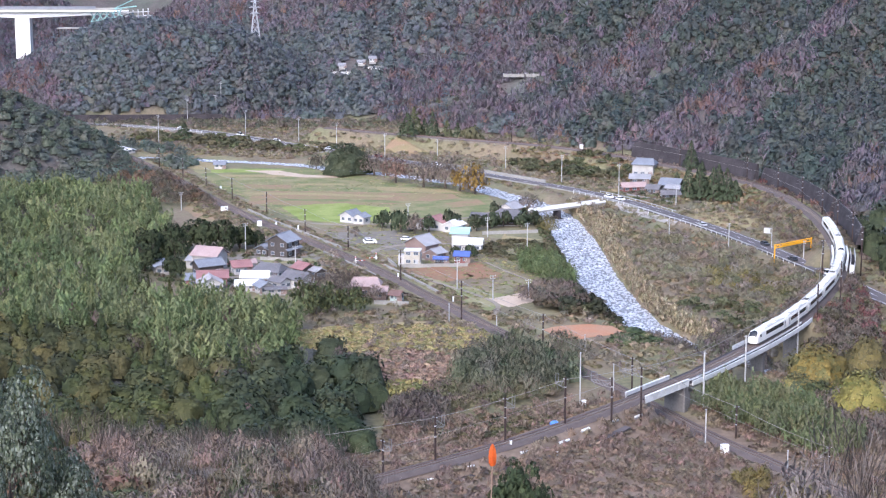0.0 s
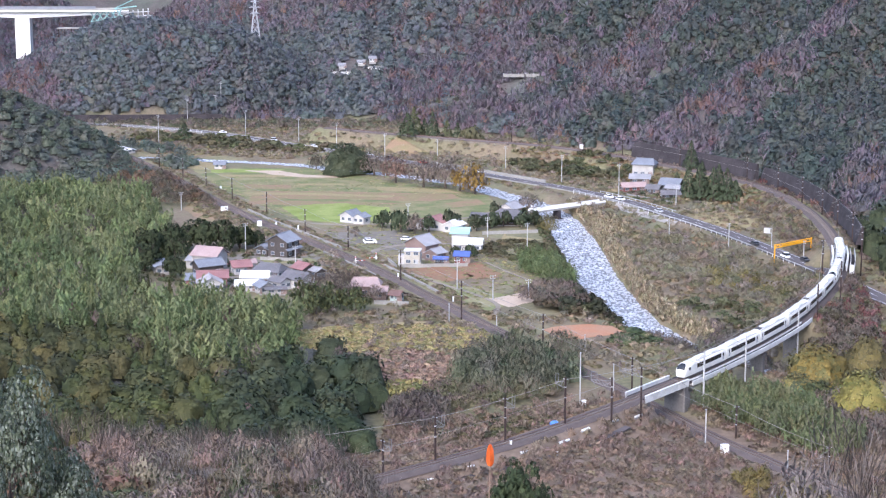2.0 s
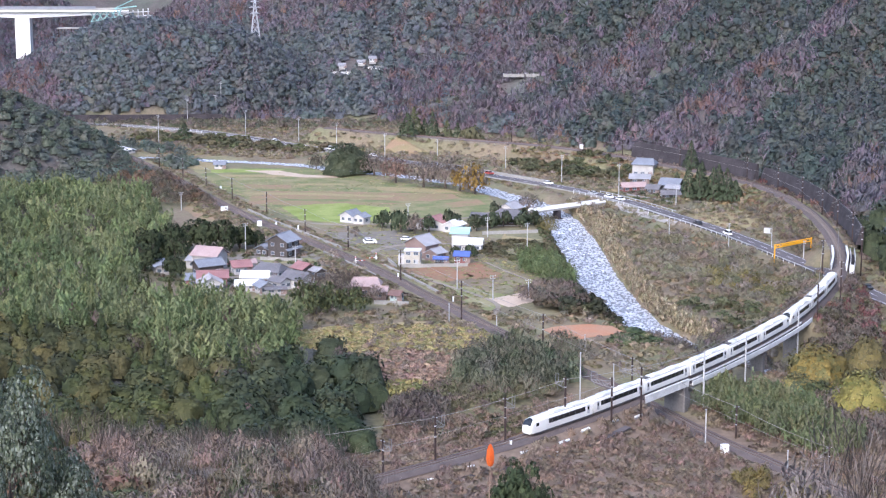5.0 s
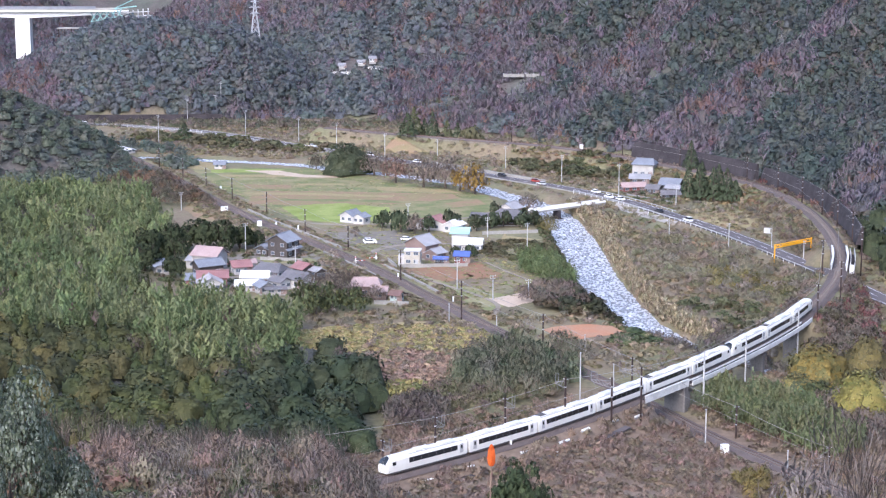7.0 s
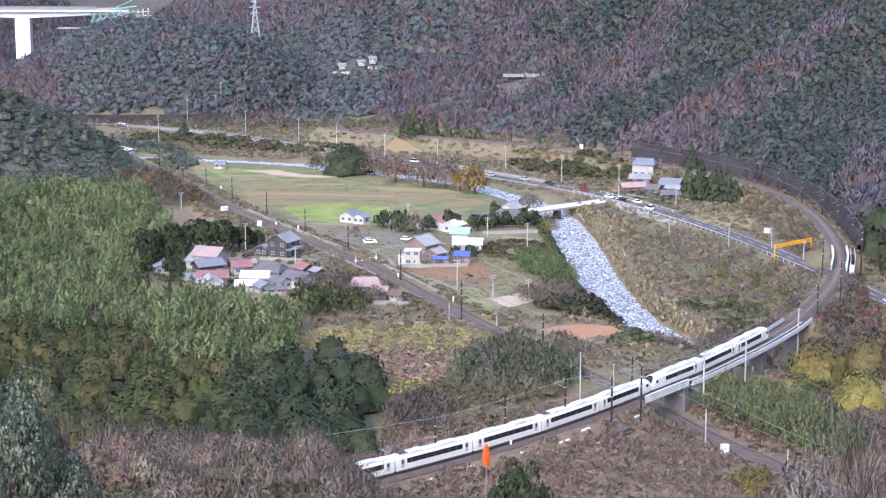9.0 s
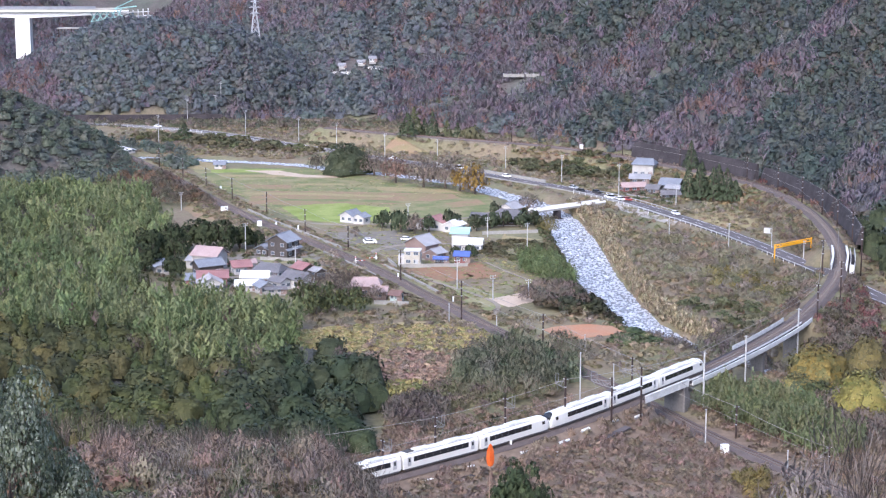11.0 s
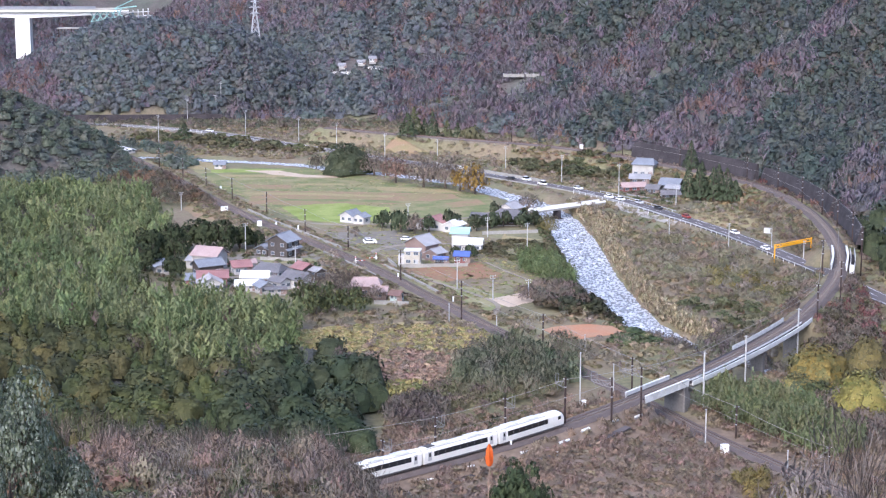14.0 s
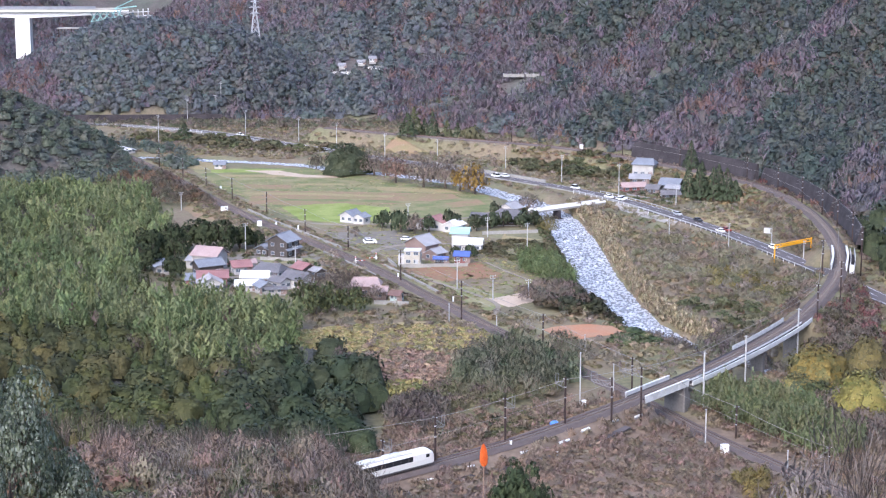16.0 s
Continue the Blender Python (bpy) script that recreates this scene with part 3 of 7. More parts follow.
def clear(x, y, loop=5.0, lower=5.5, road=6.5, river=9.5):
    ok = np.ones(len(x), bool)
    for line, d in ((LOOP, loop), (LOWER, lower), (ROAD, road), (RIVER, river)):
        ok &= nearest(x, y, line)[0] > d
    ok &= np.hypot((x - 38.5) / 11.5, (y - 480) / 9.5) > 1  # the clay clearing
    return ok


# far-hill greens: blue-grey distance haze is put into the colour, less in DEEPGREEN
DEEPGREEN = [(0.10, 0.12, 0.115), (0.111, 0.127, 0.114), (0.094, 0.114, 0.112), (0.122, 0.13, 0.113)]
HAZYGREEN = [(0.148, 0.166, 0.172), (0.158, 0.172, 0.17), (0.14, 0.16, 0.168), (0.168, 0.174, 0.164), (0.156, 0.164, 0.172)]
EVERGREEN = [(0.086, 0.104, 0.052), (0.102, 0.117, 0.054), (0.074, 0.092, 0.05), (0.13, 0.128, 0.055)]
# bare hillside trees: brown turned grey-lilac so that it holds the haze
HAZYBROWN = [(0.205, 0.172, 0.193), (0.186, 0.168, 0.186), (0.22, 0.17, 0.186), (0.18, 0.168, 0.182)]
NEARBROWN = [(0.20, 0.165, 0.14), (0.185, 0.155, 0.13), (0.215, 0.165, 0.14)]
RUST = [(0.235, 0.15, 0.14), (0.245, 0.16, 0.14), (0.215, 0.145, 0.135)]
BAMBOO = [(0.195, 0.225, 0.108), (0.17, 0.20, 0.098), (0.225, 0.248, 0.118), (0.146, 0.174, 0.084), (0.122, 0.146, 0.072)]
OAK = [(0.05, 0.063, 0.033), (0.06, 0.072, 0.036), (0.043, 0.056, 0.03)]
CONIFER = [(0.056, 0.066, 0.028), (0.076, 0.08, 0.031), (0.10, 0.092, 0.036), (0.085, 0.086, 0.033)]
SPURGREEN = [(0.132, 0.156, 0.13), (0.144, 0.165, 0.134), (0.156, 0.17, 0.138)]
DRY = [(0.265, 0.185, 0.115), (0.235, 0.155, 0.105), (0.29, 0.21, 0.12), (0.205, 0.175, 0.09)]


def back_woods():
    x, y = spread(-420, 300, 420, 1420, 4.7, 1)
    x2, y2 = spread(-300, 300, 700, 1420, 4.7, 77)  # steep faces carry more trees for their plan
    steep = np.hypot(ground_z(x2 + 3, y2) - ground_z(x2 - 3, y2), ground_z(x2, y2 + 3) - ground_z(x2, y2 - 3)) / 6
    x, y = np.r_[x, x2[steep > 0.62]], np.r_[y, y2[steep > 0.62]]
    dist, side, at = nearest(x, y, FOOT_BACK)
    s = np.where(side < 0, dist, -1)
    open_site = (np.hypot((x - 41) / 12, (y - 953) / 6) < 1) | (np.hypot((x + 50) / 17, (y - 1058) / 12) < 1) | (np.hypot((x + 16) / 14, (y - 1085) / 4) < 1)
    ok = ~open_site & (s > 4) & (s < 165 + 170 * step01(-x, 40, 140)) & clear(x, y, 9, 6, 7, 8) & (np.abs(x) < 12 + 0.252 * y)
    x, y, s, at = x[ok], y[ok], s[ok], at[ok]
    arc = foot_arc(x, y, at)
    knoll = 1 - ((x + 168) / 110) ** 2 - ((y - 1085) / 98) ** 2 > 0
    mix = rough2d(arc, 0.33 * s, 34, 31) + 0.3 * rough2d(x, y, 14, 32)
    mix = mix + np.where(knoll, 0.5 - 0.5 * step01(x, -110, -70), 0) + 0.25 * step01(x, 40, 90) - 0.35 * (~knoll & (x < -80))
    mix = mix - 0.42 * (np.abs(x + 5) < 65) * (s < 70) + 0.3 * (np.abs(x - 20) < 60) * (s > 110)
    rng = np.random.RandomState(8)
    u = rng.uniform(0, 1, len(x))
    ever = (mix > 0.02) ^ (u < 0.10)
    rust = ~ever & (u > 0.95 - 0.30 * (rough2d(x, y, 26, 33) > 0.3))
    bare = ~ever & ~rust
    deep = x > 35
    wood("hillside_evergreens", "evergreen broadleaf trees covering the far hill, greyed by painted haze", "woods", x[ever & ~deep], y[ever & ~deep], "dome", 62, (2.4, 4.2), (2.5, 4.7), HAZYGREEN, 1, "canopy")
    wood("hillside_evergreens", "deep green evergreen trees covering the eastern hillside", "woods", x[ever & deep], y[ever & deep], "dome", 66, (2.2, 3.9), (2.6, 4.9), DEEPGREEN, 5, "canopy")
    wood("hillside_bare_woods", "leafless brown deciduous trees on the hillside, greyed by painted haze", "woods", x[bare], y[bare], "fuzz", 56, (2.4, 4.0), (2.5, 4.4), HAZYBROWN, 2, "canopy")
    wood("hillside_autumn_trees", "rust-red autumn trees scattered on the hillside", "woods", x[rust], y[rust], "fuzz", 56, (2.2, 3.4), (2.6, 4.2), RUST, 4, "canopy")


def west_woods():
    x, y = spread(-330, 0, 300, 980, 5.0, 5)
    dist, side, _ = nearest(x, y, FOOT_WEST)
    w = np.where(side > 0, dist, -1)
    spur = np.hypot(x + 268, (y - 815) / 0.62)
    back, bside, _ = nearest(x, y, FOOT_BACK)
    ok = ((w > 2) | (spur < 158)) & (np.abs(x) < 12 + 0.262 * y) & clear(x, y, 8, 7, 9, 11) & (y > 325) & ~((bside < 0) & (back > 2))
    ok &= ~((x > -0.082 * y) & (y > 450) & (y < 494))
    x, y, w, spur = x[ok], y[ok], w[ok], spur[ok]
    rng = np.random.RandomState(9)
    u = rng.uniform(0, 1, len(x))
    mix = rough2d(x, y, 30, 41) + 0.4 * rough2d(x, y, 11, 42)
    hill = y > 722
    line = 420 + 14 * rough2d(x, x, 25, 7) + 0.18 * (-x - 60).clip(0)
    bamboo = ~hill & (y > line) & ((x < -0.08 * y) | (y > 560)) & ((mix < 0.55) & (u < 0.86) | (u < 0.4))
    brown = ~bamboo & ~hill & (u > 0.965)
    rust = ~bamboo & ~brown & (u > 0.95) & ~hill
    ever = ~bamboo & ~brown & ~rust
    pick = np.random.RandomState(3).uniform(0, 1, len(x))
    fir = ever & ~hill & (x + 8 * mix < -0.135 * y)
    big = ever & ~hill & ~fir & (pick < 0.5)
    grove_fir = bamboo & (rough2d(x, y, 16, 44) > 0.62)
    bamboo &= ~grove_fir
    wood("bamboo_grove", "pale green bamboo grove on the slope west of the village", "bamboo", x[bamboo], y[bamboo], "bamboo", 190, (2.2, 3.3), (2.4, 3.9), BAMBOO, 11)
    wood("slope_evergreens", "dense dark evergreen oaks on the western slope", "woods", x[big], y[big], "dome", 420, (3.4, 5.2), (3.8, 6.2), OAK, 12, "crown")
    wood("slope_conifers", "pointed olive-green conifers on the western slope", "woods", x[fir & (pick < 0.2)], y[fir & (pick < 0.2)], "fir", 260, (2.4, 3.6), (2.2, 3.4), CONIFER, 16, "crown")
    wood("slope_oaks", "olive-green evergreen trees on the western slope", "woods", x[fir & (pick > 0.5)], y[fir & (pick > 0.5)], "dome", 340, (2.8, 4.6), (3.2, 5.6), CONIFER, 18, "crown")
    wood("grove_conifers", "dark cedars standing in the bamboo grove", "woods", x[grove_fir], y[grove_fir], "fir", 150, (2.0, 2.8), (2.6, 4.0), CONIFER[:2], 17, "canopy")
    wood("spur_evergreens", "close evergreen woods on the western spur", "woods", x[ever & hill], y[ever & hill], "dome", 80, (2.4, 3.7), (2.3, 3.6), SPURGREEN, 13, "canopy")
    wood("slope_bare_trees", "leafless brown trees among the evergreens", "woods", x[brown], y[brown], "haze", 260, (2.6, 4.2), (3.6, 5.6), NEARBROWN, 14, "twig")
    wood("slope_autumn_trees", "rust-brown autumn trees on the western slope", "woods", x[rust], y[rust], "broad", 300, (2.4, 3.4), (3.0, 4.6), RUST, 15)


def near_brush():
    # the spur below the camera
    x, y = spread(-75, 12, 60, 232, 2.6, 15)
    r, az = np.hypot(x, y), np.degrees(np.arctan2(x, y))
    ok = (az < 0.5) & (az > -17) & (r > 135) & (r < 224)
    x, y = x[ok], y[ok]
    rng = np.random.RandomState(16)
    u = rng.uniform(0, 1, len(x))
    mix = rough2d(x, y, 14, 17)
    twig = (u < 0.6 + 0.25 * mix) & (np.degrees(np.arctan2(x, y)) > -11 + 2 * mix)
    fine = np.random.RandomState(4).uniform(0, 1, len(x)) < 0.6
    wood("spur_stems", "thin pale leafless stems on the near slope", "brush", x[twig & ~fine], y[twig & ~fine], "stems", 120, (1.4, 2.4), (1.6, 2.8), [(0.34, 0.28, 0.24), (0.30, 0.245, 0.21), (0.40, 0.34, 0.30)], 17, "stalk")
    wood("spur_brush", "leafless brown brushwood on the near slope", "brush", x[twig & fine], y[twig & fine], "haze", 260, (1.2, 2.2), (1.4, 2.6), [(0.27, 0.21, 0.17), (0.24, 0.19, 0.155), (0.30, 0.22, 0.17), (0.22, 0.19, 0.14)], 18, "twig")
    wood("spur_shrubs", "low evergreen and reddish shrubs on the near slope", "brush", x[~twig], y[~twig], "shrub", 130, (1.0, 2.1), (1.1, 2.2), [(0.11, 0.125, 0.065), (0.13, 0.14, 0.075), (0.27, 0.17, 0.12), (0.2, 0.16, 0.105)], 19)
    # banks round the railways
    x, y = spread(-60, 170, 300, 520, 1.7, 20)
    dist, side, _ = nearest(x, y, FOOT_WEST)
    ok = ~((side > 0) & (dist > 1)) & clear(x, y, 3.6, 4.0, 6, 8.5) & (y < 400 + 0.42 * (x - 10)) & (np.abs(x) < 8 + 0.27 * y)
    x, y = x[ok], y[ok]
    u = np.random.RandomState(21).uniform(0, 1, len(x))
    mix = rough2d(x, y, 12, 23)
    a, b = u < 0.45, (u > 0.45) & (u < 0.8 + 0.2 * mix)
    wood("bank_grass", "dry brown grass and bracken on the railway banks", "grass", x[a], y[a], "shrub", 28, (0.7, 1.5), (0.4, 0.9), [(0.25, 0.195, 0.15), (0.27, 0.21, 0.16), (0.23, 0.185, 0.14), (0.28, 0.225, 0.155)], 24)
    wood("bank_brush", "leafless grey-brown brushwood beside the railways", "brush", x[b], y[b], "haze", 40, (0.9, 1.7), (0.8, 1.6), [(0.265, 0.195, 0.155), (0.29, 0.215, 0.165)], 25, "twig")


def valley_scrub():
    x, y = spread(-170, 150, 430, 996, 3.1, 26)
    dist, side, _ = nearest(x, y, FOOT_WEST)
    back, bside, _ = nearest(x, y, FOOT_BACK)
    rd, rside, _ = nearest(x, y, RIVER)
    ld, lside, _ = nearest(x, y, LOWER)
    ok = ~((side > 0) & (dist > 1)) & ~((bside < 0) & (back > 2)) & clear(x, y, 4, 4.5, 6, 10) & (np.abs(x) < 8 + 0.27 * y)
    waste = (rside < 0) | (ld < 16) & (lside > 0) | (y < 505)
    u = np.random.RandomState(27).uniform(0, 1, len(x))
    mix = rough2d(x, y, 17, 28)
    ok &= waste & (u < 0.75 + 0.3 * mix)
    x, y, u, mix = x[ok], y[ok], u[ok], mix[ok]
    a, b = (u * 3 % 1 < 0.55 + 0.3 * mix), None
    b = ~a
    wood("valley_weeds", "tall dry weeds and low shrubs on waste ground", "grass", x[a], y[a], "shrub", 22, (1.0, 2.2), (0.7, 1.6), [(0.275, 0.225, 0.145), (0.25, 0.205, 0.13), (0.295, 0.235, 0.16), (0.205, 0.19, 0.11)], 29)
    wood("valley_brush", "thin leafless scrub on waste ground", "brush", x[b], y[b], "haze", 30, (1.0, 2.0), (0.8, 1.5), [(0.265, 0.22, 0.18), (0.285, 0.235, 0.185)], 30, "twig")


back_woods()
west_woods()
near_brush()
valley_scrub()


# ---------------------------------------------------------------- worked land
def turf(name, base, other):
    return material(name, base, 0.95, 0.12, 0.25, 14, 0.1, other=other)


M["lawn"] = turf("bright_field", (0.20, 0.25, 0.06), (0.23, 0.265, 0.085))
M["meadow"] = turf("green_meadow", (0.15, 0.17, 0.07), (0.21, 0.185, 0.10))
M["stubble"] = turf("brown_stubble", (0.27, 0.18, 0.115), (0.21, 0.17, 0.09))
M["straw"] = turf("dry_grass", (0.30, 0.235, 0.13), (0.25, 0.21, 0.11))
M["yard"] = material("grey_yard", (0.18, 0.16, 0.135), 0.95, 0.15, 0.3, 14, 0.03)
M["verge"] = turf("mown_verge", (0.18, 0.19, 0.08), (0.23, 0.205, 0.115))

FLAT = [
    ("meadow", [(-114, 806), (-60, 802), (-38, 780), (-22, 762), (0, 742), (18, 722), (22, 690), (4, 655), (-40, 652), (-56, 668), (-92, 742)], "meadow", "wide grassy meadow beside the river", 0.05),
    ("stubble_strip", [(-78, 735), (-40, 733), (4, 726), (10, 704), (-32, 699), (-76, 699)], "stubble", "brown stubble strip across the meadow", 0.10),
    ("mown_strip", [(-104, 800), (-70, 799), (-74, 788), (-102, 788)], "lawn", "brighter mown strip of meadow", 0.09),
    ("mown_strip", [(-86, 772), (-50, 771), (-48, 760), (-88, 760)], "verge", "brighter mown strip of meadow", 0.09),
    ("dry_strip", [(-30, 748), (2, 738), (8, 728), (-26, 736)], "straw", "dry strip of meadow near the river", 0.09),
    ("dry_strip", [(-84, 752), (-64, 752), (-62, 741), (-82, 741)], "stubble", "dry brown strip of meadow", 0.09),
    ("garden_plot", [(0, 702), (14, 712), (17, 700), (4, 692)], "stubble", "brown garden plot near the river", 0.14),
    ("dry_bank", [(-128, 845), (-100, 812), (-98, 796), (-112, 800), (-130, 824)], "straw", "dry grass bank beside the railway", 0.10),
    ("dry_bank", [(-97, 716), (-92, 690), (-80, 668), (-88, 655), (-100, 690)], "stubble", "brown grass bank beside the railway", 0.10),
    ("tan_strip", [(-60, 755), (-42, 756), (-41, 750), (-62, 750)], "straw", "strip of dry straw in the meadow", 0.11),
    ("mown_strip", [(-72, 776), (-46, 770), (-30, 758), (-34, 754), (-52, 764), (-74, 770)], "meadow", "greener band of meadow", 0.13),
    ("dry_strip", [(-98, 782), (-70, 780), (-54, 770), (-56, 766), (-74, 774), (-96, 776)], "straw", "dry yellow band of meadow", 0.12),
    ("dry_strip", [(-82, 731), (-52, 729), (-20, 722), (-20, 717), (-54, 723), (-80, 725)], "straw", "dry yellow band of meadow", 0.13),
    ("dry_strip", [(-66, 714), (-36, 712), (-4, 706), (-6, 701), (-38, 706), (-64, 708)], "meadow", "green band in the stubble", 0.14),
    ("pale_strip", [(-88, 795), (-72, 794), (-60, 781), (-44, 779), (-46, 773), (-66, 774), (-78, 786)], "sand", "bare pale earth strip in the meadow", 0.11),
    ("green_field", [(-63, 694), (-41, 703), (-21, 692), (-20, 679), (-25, 661), (-38, 657), (-53, 663)], "lawn", "bright green field behind the white barn", 0.12),
    ("river_lawn", [(-20, 697), (18, 722), (21, 690), (-4, 671), (-20, 677)], "meadow", "grass field between houses and river", 0.12),
    ("yard", [(-42, 636), (-17, 640), (-11, 620), (-10, 606), (-27, 594), (-37, 606)], "yard", "grey gravel yard with parked cars", 0.08),
    ("village_ground", [(-72, 590), (-64, 600), (-50, 604), (-40, 592), (-33, 570), (-44, 540), (-70, 538), (-80, 556)], "yard", "trodden ground between the village houses", 0.08),
    ("house_lawn", [(-62, 588), (-44, 588), (-38, 578), (-58, 578)], "verge", "mown lawn before the dark house", 0.14),
    ("tilled_plot", [(-12.5, 567.6), (1.1, 573.2), (9.9, 556.6), (1, 547.7)], "soil", "tilled reddish vegetable plot", 0.12),
    ("tilled_plot", [(2.9, 575.2), (12.2, 580), (18.8, 556.6), (9.9, 552.1)], "soil", "tilled reddish vegetable plot", 0.12),
    ("verge", [(-16, 563), (-8, 566), (2, 545), (24, 524), (13, 505), (6, 520)], "verge", "mown grass verge beside the railway", 0.07),
    ("sand_patch", [(12.7, 522.7), (30.2, 537.5), (29.4, 522.7), (19, 511)], "sand", "pale sandy clearing", 0.10),
    ("clay_clearing", [(27.2, 482.2), (33, 487), (40.5, 489.1), (46.6, 486.6), (49.3, 479.8), (44, 474.5), (36.8, 472.2), (29.5, 474.5)], "clay", "bare orange clay clearing", 0.10),
    ("clay_patch", [(84.6, 612), (95.4, 606), (99, 616.1), (84.6, 619)], "clay", "patch of reddish bare soil", 0.10),
    ("straw_field", [(-37.5, 478.8), (-13.2, 492), (8, 492), (10, 472.2), (-0.6, 454), (-21.1, 454), (-33.6, 467)], "straw", "yellowing dry grass field", 0.10),
    ("gravel_lot", [(68, 700), (76, 690), (90, 660), (84, 652), (76, 668), (66, 690)], "gravel", "pale gravel lay-by beside the road", 0.10),
    ("dry_lot", [(88, 676), (110, 682), (122, 660), (104, 640), (98, 655)], "straw", "dry grass lot below the farmhouse", 0.10),
    ("river_field", [(22, 640), (40, 646), (38, 622), (20, 615)], "straw", "dry grass plot by the river", 0.10),
    ("pale_ground", [(-28, 868), (-4, 880), (6, 862), (-14, 842), (-30, 850)], "stubble", "bare pinkish ground beside the road", 0.10),
]
for k, (name, pts, mat, label, lift) in enumerate(FLAT):
    patch(name, pts, M[mat], label, "field", lift, edge=1.0, seed=k)


M["lane"] = material("worn_lane", (0.235, 0.20, 0.16), 0.95, 0.25, 0.3, 14, 0.03)


def lane(name, points, half, mat, label, lift=0.16):
    line = spline(points, 2.0)
    ob = part(name, sweep(line, 0, line[2][-1], [(-half, -0.3), (-half, 0), (half, 0), (half, -0.3)], FLOOR + lift), M[mat])
    return tagged(ob, label, "lane", kind="structure")


lane("village_lane", [(-56, 652), (-44, 628), (-30, 605), (-22, 588), (-14, 570), (-4, 550), (8, 532), (16, 515), (14, 500)], 0.75, "lane", "narrow concrete lane along the railway")
lane("field_lane", [(-58, 662), (-40, 653), (-20, 655), (0, 662), (14, 672), (30, 684), (38, 691)], 1.2, "lane", "pale farm lane between fields")
lane("river_path", [(14, 580), (20, 565), (28, 548), (34, 532), (28, 520)], 0.5, "lane", "pale footpath through the weeds")
lane("yard_lane", [(-27, 594), (-14, 612), (6, 614)], 1.3, "lane", "gravel drive into the yard")
track_line = spline([(-20, 317), (-4, 329), (10, 341), (22, 353), (33, 366), (40, 375)], 2.0)
tagged(part("service_track", sweep(track_line, 0, track_line[2][-1], [(-1.5, -0.3), (-1.5, 0.07), (1.5, 0.07), (1.5, -0.3)], lambda x, y: float(ground_z(x, y))), M["asphalt"]), "narrow gravel service track beside the rails", "lane", kind="structure")


def lower_trim():
    root = thing("concrete_edging", Matrix(), "pale concrete edging beside the lower railway", "edging", kind="structure")
    for s0, s1, off in ((330, 420, -4.2), (425, 470, 4.6), (455, 500, -4.3)):
        part("edge_block", sweep(LOWER, s0, s1, [(off - 0.25, -0.8), (off - 0.25, 0.1), (off + 0.25, 0.1), (off + 0.25, -0.8)], LOWER_Z), M["concrete"], root)


lower_trim()


M["pole_dark"] = material("brown_painted_steel", (0.045, 0.03, 0.028), 0.7, 0.8, 0.2, 6)
M["pole_grey"] = material("grey_concrete_pole", (0.42, 0.42, 0.42), 0.85, 0.6, 0.15, 6)
M["galvanised"] = material("galvanised_steel", (0.45, 0.46, 0.48), 0.5, 0.8, 0.15, 6, metal=0.4)
M["bracket"] = material("bracket_steel", (0.22, 0.22, 0.22), 0.6, 0.8, 0.15, 6)
M["wire"] = material("grey_cable", (0.30, 0.29, 0.28), 0.6, 1, 0.1, 4)
M["insulator"] = material("white_porcelain", (0.8, 0.8, 0.8), 0.3, 1, 0.05, 4)


# ---------------------------------------------------------------- bridges and walls
M["bridge_white"] = material("chalky_white_paint", (0.62, 0.62, 0.61), 0.6, 0.5, 0.22, 7)
# piers and abutments: darker and more mottled than the other concrete
M["pier"] = material("dark_mottled_concrete", (0.16, 0.15, 0.145), 0.9, 0.3, 0.3, 9, 0.02)


